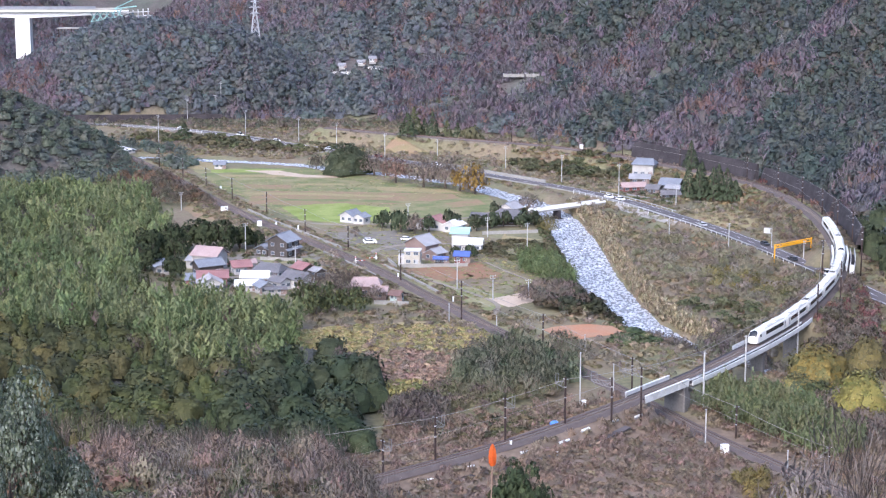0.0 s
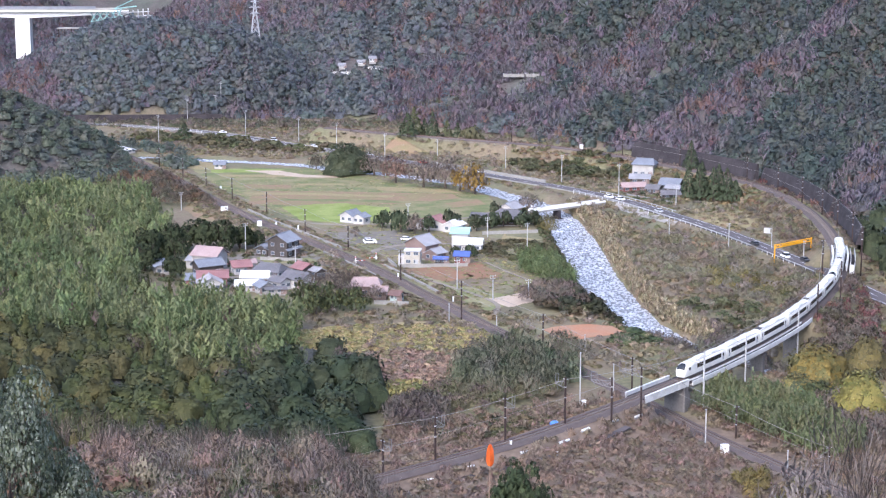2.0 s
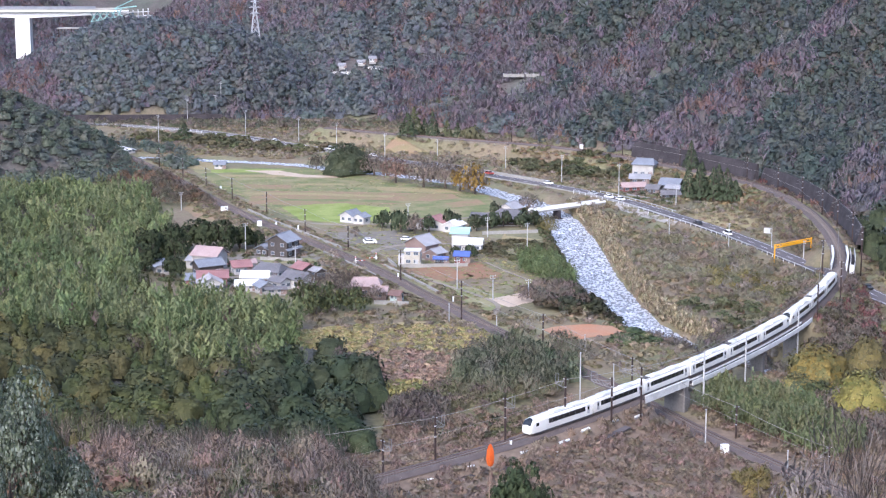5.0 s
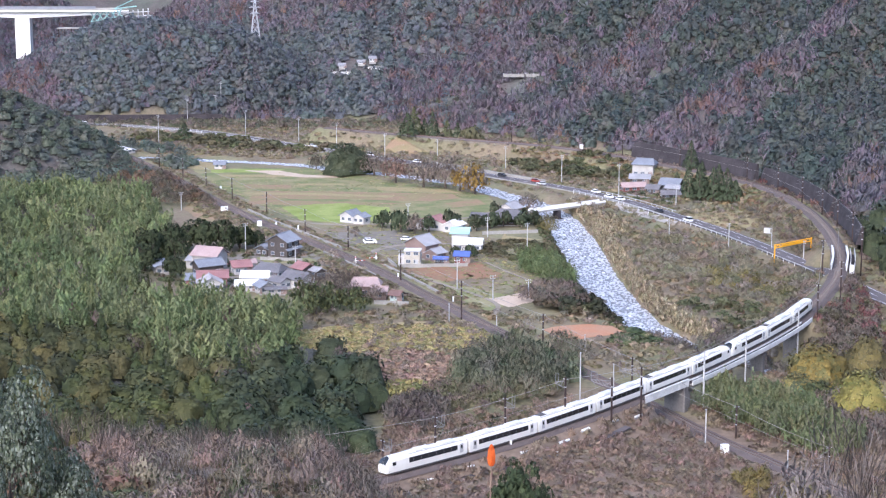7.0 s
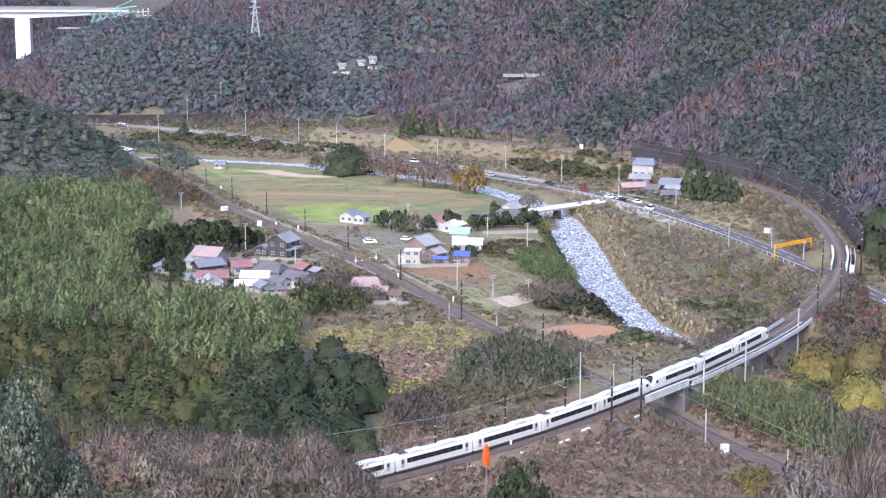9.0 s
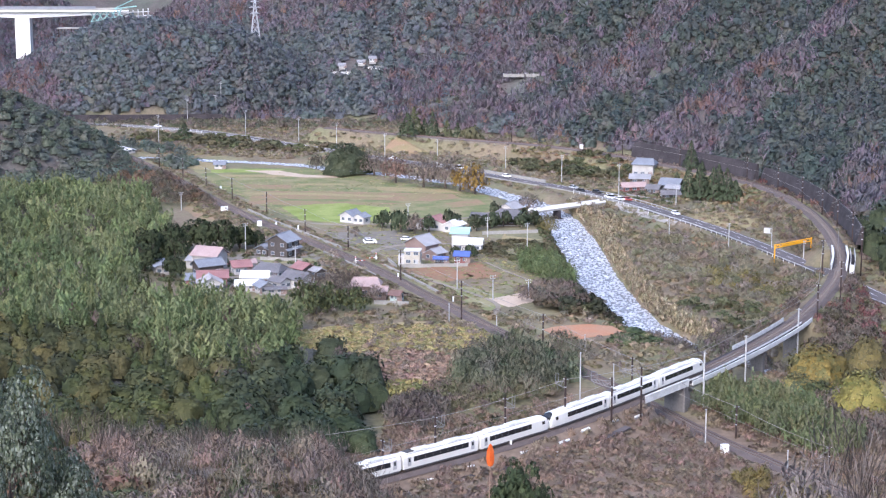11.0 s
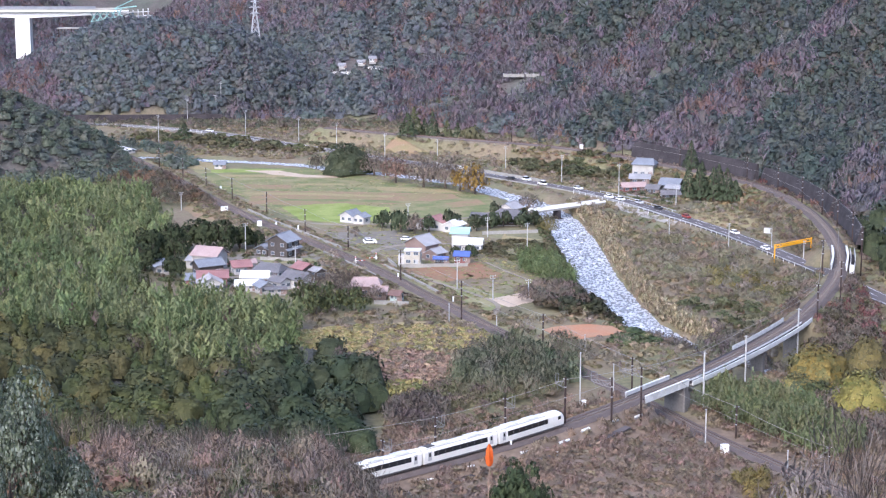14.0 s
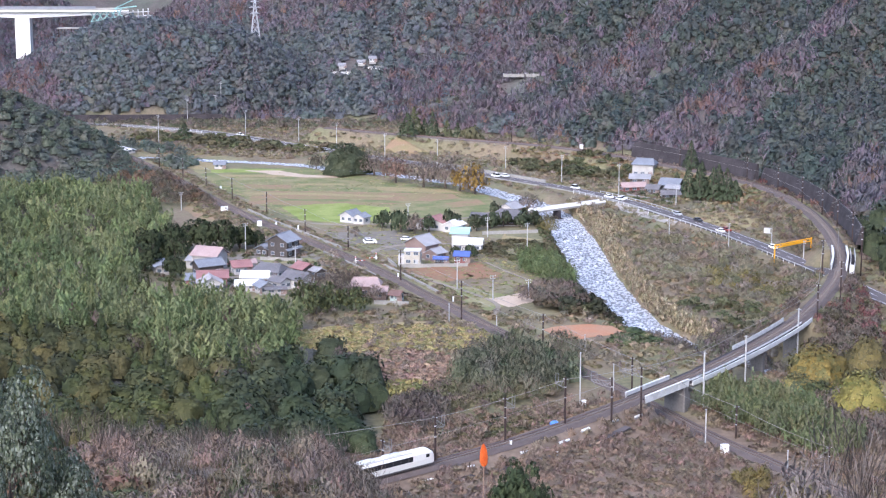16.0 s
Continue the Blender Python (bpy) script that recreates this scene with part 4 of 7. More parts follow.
def loop_bridges():
    steel = M["bridge_white"]
    # the long river bridge
    a, b = 529, 600
    root = thing("river_railway_bridge", Matrix(), "curved white plate-girder railway bridge over the river", "bridge")
    part("deck", sweep(LOOP, a, b, [(-2.4, -0.95), (-2.4, -0.25), (2.4, -0.25), (2.4, -0.95)], 0), M["darkwall"], root, "dark ballasted deck")
    for off in (-1.3, 1.3):
        part("girder", sweep(LOOP, a, b, [(off - 0.2, -2.6), (off - 0.2, -0.9), (off + 0.2, -0.9), (off + 0.2, -2.6)], 0), M["concrete"], root, "pale steel plate girder")
    part("parapet", sweep(LOOP, a, b - 34, [(2.5, -0.5), (2.5, 0.75), (2.62, 0.75), (2.62, -0.5)], 0), steel, root, "white parapet plate")
    part("walkway", sweep(LOOP, a - 6, b, [(-3.6, -1.0), (-3.6, -0.85), (-2.4, -0.85), (-2.4, -1.0)], 0), M["concrete"], root, "side walkway")
    part("walkway_rail", sweep(LOOP, a - 6, b, [(-3.65, -1.0), (-3.65, 0.1), (-3.45, 0.14), (-3.45, -1.0)], 0), steel, root, "white walkway rail")
    part("track_guard", sweep(LOOP, a, b, [(-2.35, -0.3), (-2.35, 0.12), (-2.2, 0.12), (-2.2, -0.3)], 0), steel, root, "white cable duct")
    for s in np.arange(a + 2, b, 4):
        x, y, ang = along(LOOP, s)
        br = part("girder_stiffener", boxes((-0.06, 0.06, -3.5, -1.5, -1.6, -0.95)), M["concrete"], root)
        br.matrix_basis = pose(x, y, 0, 0, 0, ang)
        br.scale.y = -1
    for s in (531, 556, 579, 598):
        x, y, ang = along(LOOP, s)
        p = part("pier", boxes((-0.7, 0.7, -1.7, 1.7, -14, -3.2, 0.25), (-0.9, 0.9, -2.0, 2.0, -3.2, -2.6, 0.1)), M["pier"], root, "grey concrete pier")
        p.matrix_basis = pose(x, y, 0, 0, 0, ang)
    # the short spans over the lower line and the road
    for a, b, name, label, c in ((600, 619, "railway_underbridge", "white steel through-girder bridge over the lower railway", 0.45), (420, 453, "road_underbridge", "white steel girder railway bridge over the valley road", 1.25)):
        root = thing(name, Matrix(), label, "bridge")
        part("deck", sweep(LOOP, a, b, [(-2.2, -1.1), (-2.2, -0.25), (2.2, -0.25), (2.2, -1.1)], 0), M["darkwall"], root, "dark deck")
        for off in (-2.6, 2.6) if name == "railway_underbridge" else (-2.2, 2.2):
            part("side_girder", sweep(LOOP, a, b, [(off - 0.12, -1.15), (off - 0.12, c), (off + 0.12, c), (off + 0.12, -1.15)], 0), steel, root, "white plate girder")
            part("girder_flange", sweep(LOOP, a, b, [(off - 0.3, c), (off - 0.3, c + 0.08), (off + 0.3, c + 0.08), (off + 0.3, c)], 0), steel, root)
            for s in np.arange(a + 1.5, b, 3):
                x, y, ang = along(LOOP, s, off * 1.07)
                st = part("stiffener", boxes((-0.04, 0.04, -0.07, 0.07, -1.1, c)), steel, root)
                st.matrix_basis = pose(x, y, 0, 0, 0, ang)
        for s in (a + 1, b - 1):
            x, y, ang = along(LOOP, s)
            p = part("abutment", boxes((-0.9, 0.9, -2.7, 2.7, -9, -1.25, 0.15)), M["pier"], root, "dark concrete abutment")
            p.matrix_basis = pose(x, y, 0, 0, 0, ang)
    # the white walkway bay beside the road bridge
    root = thing("walkway_bay", Matrix(), "white railed refuge bay beside the railway bridge", "walkway")
    for off in (-4.5, -3.2):
        part("railing", sweep(LOOP, 424, 452, [(off - 0.06, -0.8), (off - 0.06, 1.3), (off + 0.06, 1.3), (off + 0.06, -0.8)], 0), steel, root)
    part("floor_plate", sweep(LOOP, 424, 452, [(-4.5, -0.9), (-4.5, -0.75), (-2.5, -0.75), (-2.5, -0.9)], 0), M["darkwall"], root)
    x, y, ang = along(LOOP, 452, -3.85)
    part("end_plate", boxes((-0.08, 0.08, -0.65, 0.65, -1.5, 1.3)), steel, root).matrix_basis = pose(x, y, 0, 0, 0, ang)
    x, y, ang = along(LOOP, 450, -3.85)
    part("prop", boxes((-0.5, 0.5, -0.7, 0.7, -9, -0.9)), M["concrete"], root).matrix_basis = pose(x, y, 0, 0, 0, ang)


loop_bridges()


def retaining_walls():
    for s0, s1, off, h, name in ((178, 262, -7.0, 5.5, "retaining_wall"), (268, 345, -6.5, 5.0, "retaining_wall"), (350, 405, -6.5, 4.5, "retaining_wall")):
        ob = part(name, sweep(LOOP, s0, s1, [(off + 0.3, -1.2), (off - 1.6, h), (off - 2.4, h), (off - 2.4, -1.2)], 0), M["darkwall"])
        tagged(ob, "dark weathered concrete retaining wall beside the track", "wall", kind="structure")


retaining_walls()
foot_line = spline([(-222, 981), (-190, 981), (-150, 983), (-120, 985)], 3.0)
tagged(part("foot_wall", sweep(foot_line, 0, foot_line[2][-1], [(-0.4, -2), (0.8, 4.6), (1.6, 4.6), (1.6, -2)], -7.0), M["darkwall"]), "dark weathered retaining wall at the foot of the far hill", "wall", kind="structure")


def river_bridge():
    root = thing("river_bridge", Matrix(), "pale concrete road bridge over the river", "bridge")
    line = spline([(33.5, 677), (43, 685), (53, 692.7), (63, 700.5)], 1.0)
    e = line[2][-1]
    part("deck", sweep(line, 0, e, [(-1.9, -0.7), (-1.9, 0), (1.9, 0), (1.9, -0.7)], -5.9), M["concrete"], root)
    for off in (-1.8, 1.8):
        part("parapet", sweep(line, 0, e, [(off - 0.12, 0), (off - 0.12, 0.75), (off + 0.12, 0.75), (off + 0.12, 0)], -5.9), M["white"], root, "white concrete parapet")
    for s in (13.5,):
        x, y, ang = along(line, s)
        part("pier", boxes((-0.7, 0.7, -1.7, 1.7, -6.5, -0.7, 0.2), (-1.3, 1.3, -2.4, 2.4, -6.5, -3.9, 0.3)), M["darkwall"], root, "dark stained pier").matrix_basis = pose(x, y, -5.9, 0, 0, ang)
    for s in (1.0, e - 1):
        x, y, ang = along(line, s)
        part("abutment", boxes((-1.0, 1.0, -2.2, 2.2, -5, -0.7, 0.1)), M["concrete"], root).matrix_basis = pose(x, y, -5.9, 0, 0, ang)


river_bridge()


def river_walls():
    """Low masonry walls that hold the banks and the road."""
    for line, s0, s1, off, top, base, z in ((ROAD, 395, 470, -5.2, 0.9, -1.0, ROAD_Z), (ROAD, 205, 330, 5.3, 0.25, -1.3, ROAD_Z)):
        ob = part("roadside_wall", sweep(line, s0, s1, [(off - 0.3, base), (off - 0.3, top), (off + 0.3, top), (off + 0.3, base)], z), M["concrete"])
        tagged(ob, "low weathered concrete wall beside the road", "wall", kind="structure")


river_walls()


def guard_rail(s0, s1, off):
    root = thing("guard_rail", Matrix(), "white roadside guard rail on steel posts", "guard rail")
    part("rail", sweep(ROAD, s0, s1, [(off - 0.05, 0.5), (off - 0.05, 0.75), (off + 0.05, 0.75), (off + 0.05, 0.5)], ROAD_Z), M["galvanised"], root)
    for s in np.arange(s0, s1, 4):
        x, y, a = along(ROAD, s, off)
        part("post", boxes((-0.06, 0.06, -0.06, 0.06, -0.5, 0.75)), M["white"], root).matrix_basis = pose(x, y, ROAD_Z, 0, 0, a)


guard_rail(140, 300, 4.2)
guard_rail(498, 690, 4.2)
guard_rail(505, 560, -4.2)


# ---------------------------------------------------------------- poles and wires
def utility_pole(x, y, h, turn=20):
    z = float(ground_z(x, y))
    root = thing("utility_pole", pose(x, y, z, 0, 0, turn), "tall grey concrete utility pole with crossarms", "utility pole", "utility poles")
    bm = bmesh.new()
    rod(bm, (0, 0, -0.8), (0, 0, h), 0.21, 0.13, 8)
    part("pole", bm, M["pole_grey"], root)
    for k, (dz, w) in enumerate(((0.35, 0.9), (1.1, 0.75))):
        bm = bmesh.new()
        rod(bm, (-w, 0.16, h - dz), (w, 0.16, h - dz), 0.06, 0.06, 5)
        arm = part("crossarm", bm, M["galvanised"], root)
        for u in (-w * 0.9, w * 0.9):
            bm = bmesh.new()
            rod(bm, (u, 0.16, h - dz), (u, 0.16, h - dz + 0.3), 0.07, 0.05, 6)
            part("insulator", bm, M["insulator"], arm)
    return root


for x, y, h in [(-140.5, 888.6, 14.6), (-137.9, 972.2, 14.1), (-123.2, 1002, 13.2), (-125.7, 999, 7.9), (-101.8, 928.6, 12.6), (-72, 897.7, 12.2), (-51.3, 866.7, 12.9), (-27.2, 839.7, 11.2),
                (-2.6, 839.7, 8.5), (27.8, 795.7, 10.8), (50.2, 757.7, 12), (70.9, 721.5, 13.3), (27.7, 584.9, 12.3), (4.3, 537.5, 9.1), (14.7, 521.2, 7.6), (25.3, 524.3, 5.7),
                (15.7, 627.2, 7.1), (-13.1, 669.5, 5.4), (-100.6, 686.6, 7), (-66.6, 600.1, 9.7), (-48.2, 580, 5.6), (78.5, 618.3, 7.6), (97.2, 605.4, 8.8), (118.3, 582.9, 6), (90.8, 696.2, 7.8)]:
    utility_pole(x, y, h)


def mast(name, x, y, h, line, z, grey=False, lattice=False):
    """An overhead-line mast: post, bracket towards the track, hanger and insulators."""
    d, side, i = nearest([x], [y], line)
    ang = math.degrees(math.atan2(line[1][i[0], 1], line[1][i[0], 0]))
    reach = max(2.0, min(float(d[0]), 5.0 if lattice or grey else 2.3))
    sgn = 1 if side[0] > 0 else -1
    base = min(float(ground_z(x, y)), z - 0.3)
    root = thing(name, pose(x, y, z, 0, 0, ang), "grey steel overhead-line mast on the railway" if grey else "dark brown overhead-line mast beside the railway", "railway mast", "overhead-line masts")
    bm = bmesh.new()
    w = 0.22 if grey else 0.23
    rod(bm, (0, 0, base - z - 0.8), (0, 0, h), w, w * 0.9, 8)
    part("post", bm, M["pole_grey"] if grey else M["pole_dark"], root)
    bm = bmesh.new()
    if lattice:
        far = sgn * (reach + 0.6)
        for k in range(6):  # a light lattice arm over the track
            u, v = far * k / 6, far * (k + 1) / 6
            rod(bm, (0, u, h - 0.8 - 0.1 * k), (0, v, h - 0.9 - 0.1 * k), 0.06, 0.06, 5)
            rod(bm, (0, u, h - 2.4 + 0.12 * k), (0, v, h - 2.28 + 0.12 * k), 0.06, 0.06, 5)
            rod(bm, (0, u, h - 2.4 + 0.12 * k), (0, v, h - 0.9 - 0.1 * k), 0.045, 0.045, 4)
        rod(bm, (0, far, h - 1.6), (0, far, h + 0.5), 0.06, 0.06, 5), rod(bm, (0, far * 0.72, h - 1.3), (0, far * 0.72, h + 0.5), 0.06, 0.06, 5)
        rod(bm, (0, far, h + 0.5), (0, far * 0.72, h + 0.5), 0.06, 0.06, 5), rod(bm, (0, far * 0.9, h - 1.7), (0, far * 0.75, h - 3.0), 0.045, 0.045, 5)
    else:
        rod(bm, (0, 0, h - 0.9), (0, sgn * reach, h - 1.5), 0.03, 0.03), rod(bm, (0, 0, h - 3.0), (0, sgn * reach, h - 2.6), 0.03, 0.03), rod(bm, (0, 0, h - 2.9), (0, sgn * reach * 0.8, h - 1.4), 0.03, 0.03)
    part("bracket", bm, M["bracket"], root, "grey steel lattice bracket arm")
    bm = bmesh.new()
    rod(bm, (0, -0.7, h - 0.35), (0, 0.7, h - 0.35), 0.06, 0.06)
    part("crossarm", bm, M["galvanised"], root)
    for zz in (h - 2.2, h - 4.4):
        bm = bmesh.new()
        rod(bm, (0, 0, zz), (0, 0, zz + 0.22), w * 1.08, w * 1.08, 8)
        part("band", bm, M["galvanised"], root, "white marker band")
    return root


LOWER_MASTS = [(-127.9, 808.5, 8), (-112.4, 774.6, 7.9), (-99.2, 749.7, 7.2), (-83.9, 711.5, 8.4), (-67.1, 679.5, 7.6), (-49.2, 635.9, 8.2), (-32.3, 605.8, 7.2), (-13.1, 549.7, 9.3), (5.2, 496.2, 10.5),
               (26.6, 468.7, 7.2), (45, 417.6, 8), (63.6, 378.7, 6.9), (76.7, 345.8, 7.6)]
LOOP_MASTS = [(-11.5, 336, 6.3), (-1.5, 343.5, 8.9), (12.6, 356.8, 9), (25.6, 369.5, 9.8), (35.8, 374.3, 8.6), (42.8, 381.2, 9.1), (99, 467.2, 9), (110.9, 493.8, 10.1), (113.6, 531.4, 9.4), (131.4, 557.8, 9),
              (134, 582.8, 9.4), (135.4, 612.3, 9), (135.6, 638.7, 8.8), (133.8, 665.9, 9.1), (129.5, 692, 8.8), (122, 719, 9.1), (101, 765, 8.5), (80, 800, 8.5), (32.5, 850, 8.5)]
LOOP_MASTS = [(x, y - (3.0 if y < 390 else 0), h) for x, y, h in LOOP_MASTS]
for x, y, h in LOWER_MASTS:
    mast("railway_mast", x, y, h, LOWER, LOWER_Z)
for x, y, h in LOOP_MASTS:
    mast("railway_mast", x, y, h, LOOP, RAIL_Z, False, y < 390)
for x, y, h in ((57.6, 403.5, 6.6), (70.6, 424.2, 5.6), (89.6, 457.2, 5.0)):
    mast("bridge_mast", x + 2.2, y - 1.4, h, LOOP, RAIL_Z, True)
for x, y, h in ((31.8, 406.4, 11.8), (56.5, 375.3, 6.9), (69.6, 351.3, 5), (40.1, 412.5, 7.5), (37.1, 460.4, 3.8), (14.8, 486.9, 3.2), (1.7, 492.6, 4.8)):
    z = float(ground_z(x, y))
    root = thing("signal_post", pose(x, y, z), "plain grey concrete post beside the railway", "post", "railway posts")
    bm = bmesh.new()
    rod(bm, (0, 0, -0.5), (0, 0, LOWER_Z + h - z if h > 4 else h), 0.16, 0.12, 8)
    part("post", bm, M["pole_grey"], root)
    part("cap", boxes((-0.2, 0.2, -0.2, 0.2, (LOWER_Z + h - z if h > 4 else h) - 0.05, (LOWER_Z + h - z if h > 4 else h) + 0.1, 0.04)), M["pole_grey"], root)


def cable(name, points, sag, radius, label):
    """A hanging wire through points, sagging between them."""
    bm = bmesh.new()
    for a, b in zip(points[:-1], points[1:]):
        a, b = Vector(a), Vector(b)
        n = 8
        ps = [a.lerp(b, k / n) - Vector((0, 0, sag * 4 * (k / n) * (1 - k / n))) for k in range(n + 1)]
        for p, q in zip(ps[:-1], ps[1:]):
            rod(bm, p, q, radius, radius, 4)
    return tagged(part(name, bm, M["wire"]), label, "cable")


cable("feeder_cable", [(-28, 322, 9.5), *[(x, y, h - 0.4) for x, y, h in LOOP_MASTS[1:4]], (42.8, 378.2, 9.0), (59.5, 402, 6.8), (72.5, 423, 5.6 + 1.5), (91.5, 456, 6.5), (99, 467.2, 8.8), (113.6, 531.4, 9.2)], 0.15, 0.045, "pale feeder cable strung along the loop railway masts")
cable("feeder_cable", [(x, y, h - 0.3) for x, y, h in LOOP_MASTS[9:19]], 0.4, 0.03, "pale feeder cable strung along the far curve")
cable("contact_wire", [(*along(LOOP, s)[:2], 5.2) for s in range(100, 860, 45)], 0.05, 0.03, "thin overhead contact wire above the loop track")
cable("contact_wire", [(*along(LOWER, s)[:2], LOWER_Z + 5.2) for s in range(100, 760, 45)], 0.05, 0.03, "thin overhead contact wire above the lower track")
cable("feeder_cable", [(x, y, LOWER_Z + h - 0.3) for x, y, h in LOWER_MASTS], 0.5, 0.045, "grey feeder cable strung along the lower railway masts")
cable("power_line", [(-123, 1002, 7), (-102, 929, 6.2), (-72, 897.7, 5.8), (-51, 866.7, 6.4), (-27, 839.7, 4.8), (27.8, 795.7, 4.4), (50.2, 757.7, 5.5), (70.9, 721.5, 6.6), (90.8, 696.2, 1.5)], 0.7, 0.025, "thin power line strung between utility poles")


def lattice_pylon(x, y, h):
    z = float(ground_z(x, y))
    root = thing("transmission_pylon", pose(x, y, z, 0, 0, 15), "tall grey steel lattice transmission pylon on the hill", "pylon")
    bm = bmesh.new()
    lev = [(0, 2.9), (h * 0.22, 2.3), (h * 0.42, 1.75), (h * 0.6, 1.25), (h * 0.76, 0.9), (h * 0.9, 0.6), (h, 0.25)]
    for (z0, r0), (z1, r1) in zip(lev[:-1], lev[1:]):
        for sx, sy, tx, ty in ((1, 1, -1, 1), (-1, 1, -1, -1), (-1, -1, 1, -1), (1, -1, 1, 1)):
            rod(bm, (sx * r0, sy * r0, z0 - (1.5 if z0 == 0 else 0)), (sx * r1, sy * r1, z1), 0.2, 0.18, 4)
            rod(bm, (sx * r0, sy * r0, z0), (tx * r1, ty * r1, z1), 0.11, 0.11, 4)
            rod(bm, (tx * r0, ty * r0, z0), (sx * r1, sy * r1, z1), 0.11, 0.11, 4)
    part("lattice_tower", bm, M["galvanised"], root)
    for zz, w in ((h * 0.97, 2.6), (h * 0.84, 3.4), (h * 0.7, 2.8)):
        bm = bmesh.new()
        rod(bm, (-w, 0, zz), (w, 0, zz), 0.16, 0.16, 4), rod(bm, (-w, 0, zz), (0, 0, zz + 1.0), 0.1, 0.1, 4), rod(bm, (w, 0, zz), (0, 0, zz + 1.0), 0.1, 0.1, 4)
        part("crossarm", bm, M["galvanised"], root)


# ---------------------------------------------------------------- roadside fixtures
def height_gantry():
    """Yellow clearance frame over the road before the low bridge."""
    yellow = material("yellow_enamel", (0.75, 0.36, 0.02), 0.5, 0.6, 0.12, 6)
    a, b = Vector((107.0, 573.4, ROAD_Z)), Vector((121.4, 586.5, ROAD_Z))
    root = thing("height_gantry", Matrix(), "yellow steel height-limit gantry over the road", "gantry")
    for p in (a, b):
        bm = bmesh.new()
        rod(bm, p - Vector((0, 0, 1.5)), p + Vector((0, 0, 6.2)), 0.24, 0.2, 8)
        part("post", bm, yellow, root)
    for z, r in ((6.0, 0.16), (5.0, 0.16)):
        bm = bmesh.new()
        rod(bm, a + Vector((0, 0, z)), b + Vector((0, 0, z)), r, r, 8)
        part("beam", bm, yellow, root)
    bm = bmesh.new()
    for k in range(12):
        p, q = a.lerp(b, k / 12), a.lerp(b, (k + 1) / 12)
        rod(bm, p + Vector((0, 0, 5.0 + k % 2)), q + Vector((0, 0, 6.0 - k % 2)), 0.12, 0.12, 4)
    part("lattice", bm, yellow, root)
    d = (b - a).normalized()
    p = part("sign_panel", boxes((-6.5, 6.5, -0.04, 0.04, 0, 0.5)), yellow, root, "yellow warning board")
    p.matrix_basis = Matrix.Translation((a + b) / 2 + Vector((0.15, -0.2, 5.25))) @ Matrix.Rotation(math.atan2(d.y, d.x), 4, "Z")


height_gantry()


def sign_frame():
    root = thing("road_sign", pose(109.6, 601, FLOOR, 0, 0, -25), "grey roadside sign board on a tall post", "road sign")
    bm = bmesh.new()
    rod(bm, (1.4, 0, -0.5), (1.4, 0, 8.0), 0.13, 0.1, 8), rod(bm, (1.4, 0, 7.7), (-1.2, 0, 7.7), 0.08, 0.08), rod(bm, (1.4, 0, 6.2), (-1.2, 0, 6.2), 0.08, 0.08)
    part("post", bm, M["galvanised"], root)
    part("sign_panel", boxes((-1.3, 0.9, -0.2, -0.12, 6.0, 7.9)), M["galvanised"], root)


sign_frame()


def cabinet(x, y, w, d, h, label, z=None):
    z = float(ground_z(x, y)) if z is None else z
    root = thing("equipment_cabinet", pose(x, y, z, 0, 0, 12), label, "cabinet")
    part("body", boxes((-w / 2, w / 2, -d / 2, d / 2, 0, h, 0.04)), M["white"], root)
    part("plinth", boxes((-w / 2 - 0.1, w / 2 + 0.1, -d / 2 - 0.1, d / 2 + 0.1, -0.4, 0.06)), M["concrete"], root)
    part("lid", boxes((-w / 2 - 0.06, w / 2 + 0.06, -d / 2 - 0.06, d / 2 + 0.06, h, h + 0.07)), M["white"], root)


for x, y, w, d, h in ((59.4, 367.2, 1.6, 1.0, 1.9), (-83.7, 683.5, 2.6, 1.2, 1.8), (-67, 650.5, 1.6, 1.2, 1.8), (-61, 652, 0.5, 0.5, 1.4), (32.5, 403.8, 0.9, 0.8, 1.6), (13.7, 351.5, 0.4, 0.4, 1.2),
                      (-92.2, 742, 0.7, 0.6, 1.0), (63, 818, 1.4, 1.2, 2.4), (-52, 640, 0.5, 0.4, 2.0), (-14, 554.5, 0.4, 0.4, 1.7), (3, 520, 0.4, 0.4, 1.5), (23, 352.5, 0.7, 0.5, 0.8)):
    cabinet(x, y, w, d, h, "white painted trackside equipment cabinet")
root = thing("tarpaulin_heap", pose(23.5, 367.6, -0.6), "blue tarpaulin over a heap beside the track", "tarpaulin")
bm = bmesh.new()
bmesh.ops.create_icosphere(bm, subdivisions=3, radius=1.0)
for v in bm.verts:
    n = noise.noise(v.co * 2.3) * 0.25 + 1
    v.co = Vector((v.co.x * 1.0 * n, v.co.y * 0.7 * n, max(-0.1, v.co.z) * 0.75 * n))
part("sheet", bm, material("blue_tarpaulin", (0.10, 0.25, 0.62), 0.4, 1.2, 0.25, 5), root)
for s, off, ln in ((644, 4.0, 2.6), (652, 4.6, 3.2), (664, 4.2, 2.2), (679, 4.0, 2.5), (690, 4.2, 2.6), (703, 4.0, 2.2), (634, 4.4, 2.4), (626, 5.2, 2.6)):
    x, y, a = along(LOOP, s, -off)
    root = thing("trough_lid", pose(x, y, float(ground_z(x, y)) + 0.05, 0, 0, a), "white concrete cable-trough lid beside the track", "trough lid", "trough lids")
    part("slab", boxes((-ln / 2, ln / 2, -0.22, 0.22, -0.1, 0.25, 0.04)), M["white"], root)
    part("trough", boxes((-ln / 2 - 0.3, ln / 2 + 0.3, -0.28, 0.28, -0.4, -0.08)), M["concrete"], root)


# ---------------------------------------------------------------- houses
def tile(name, c):
    return material(name, c, 0.55, 0.35, 0.22, 10, 0.02)


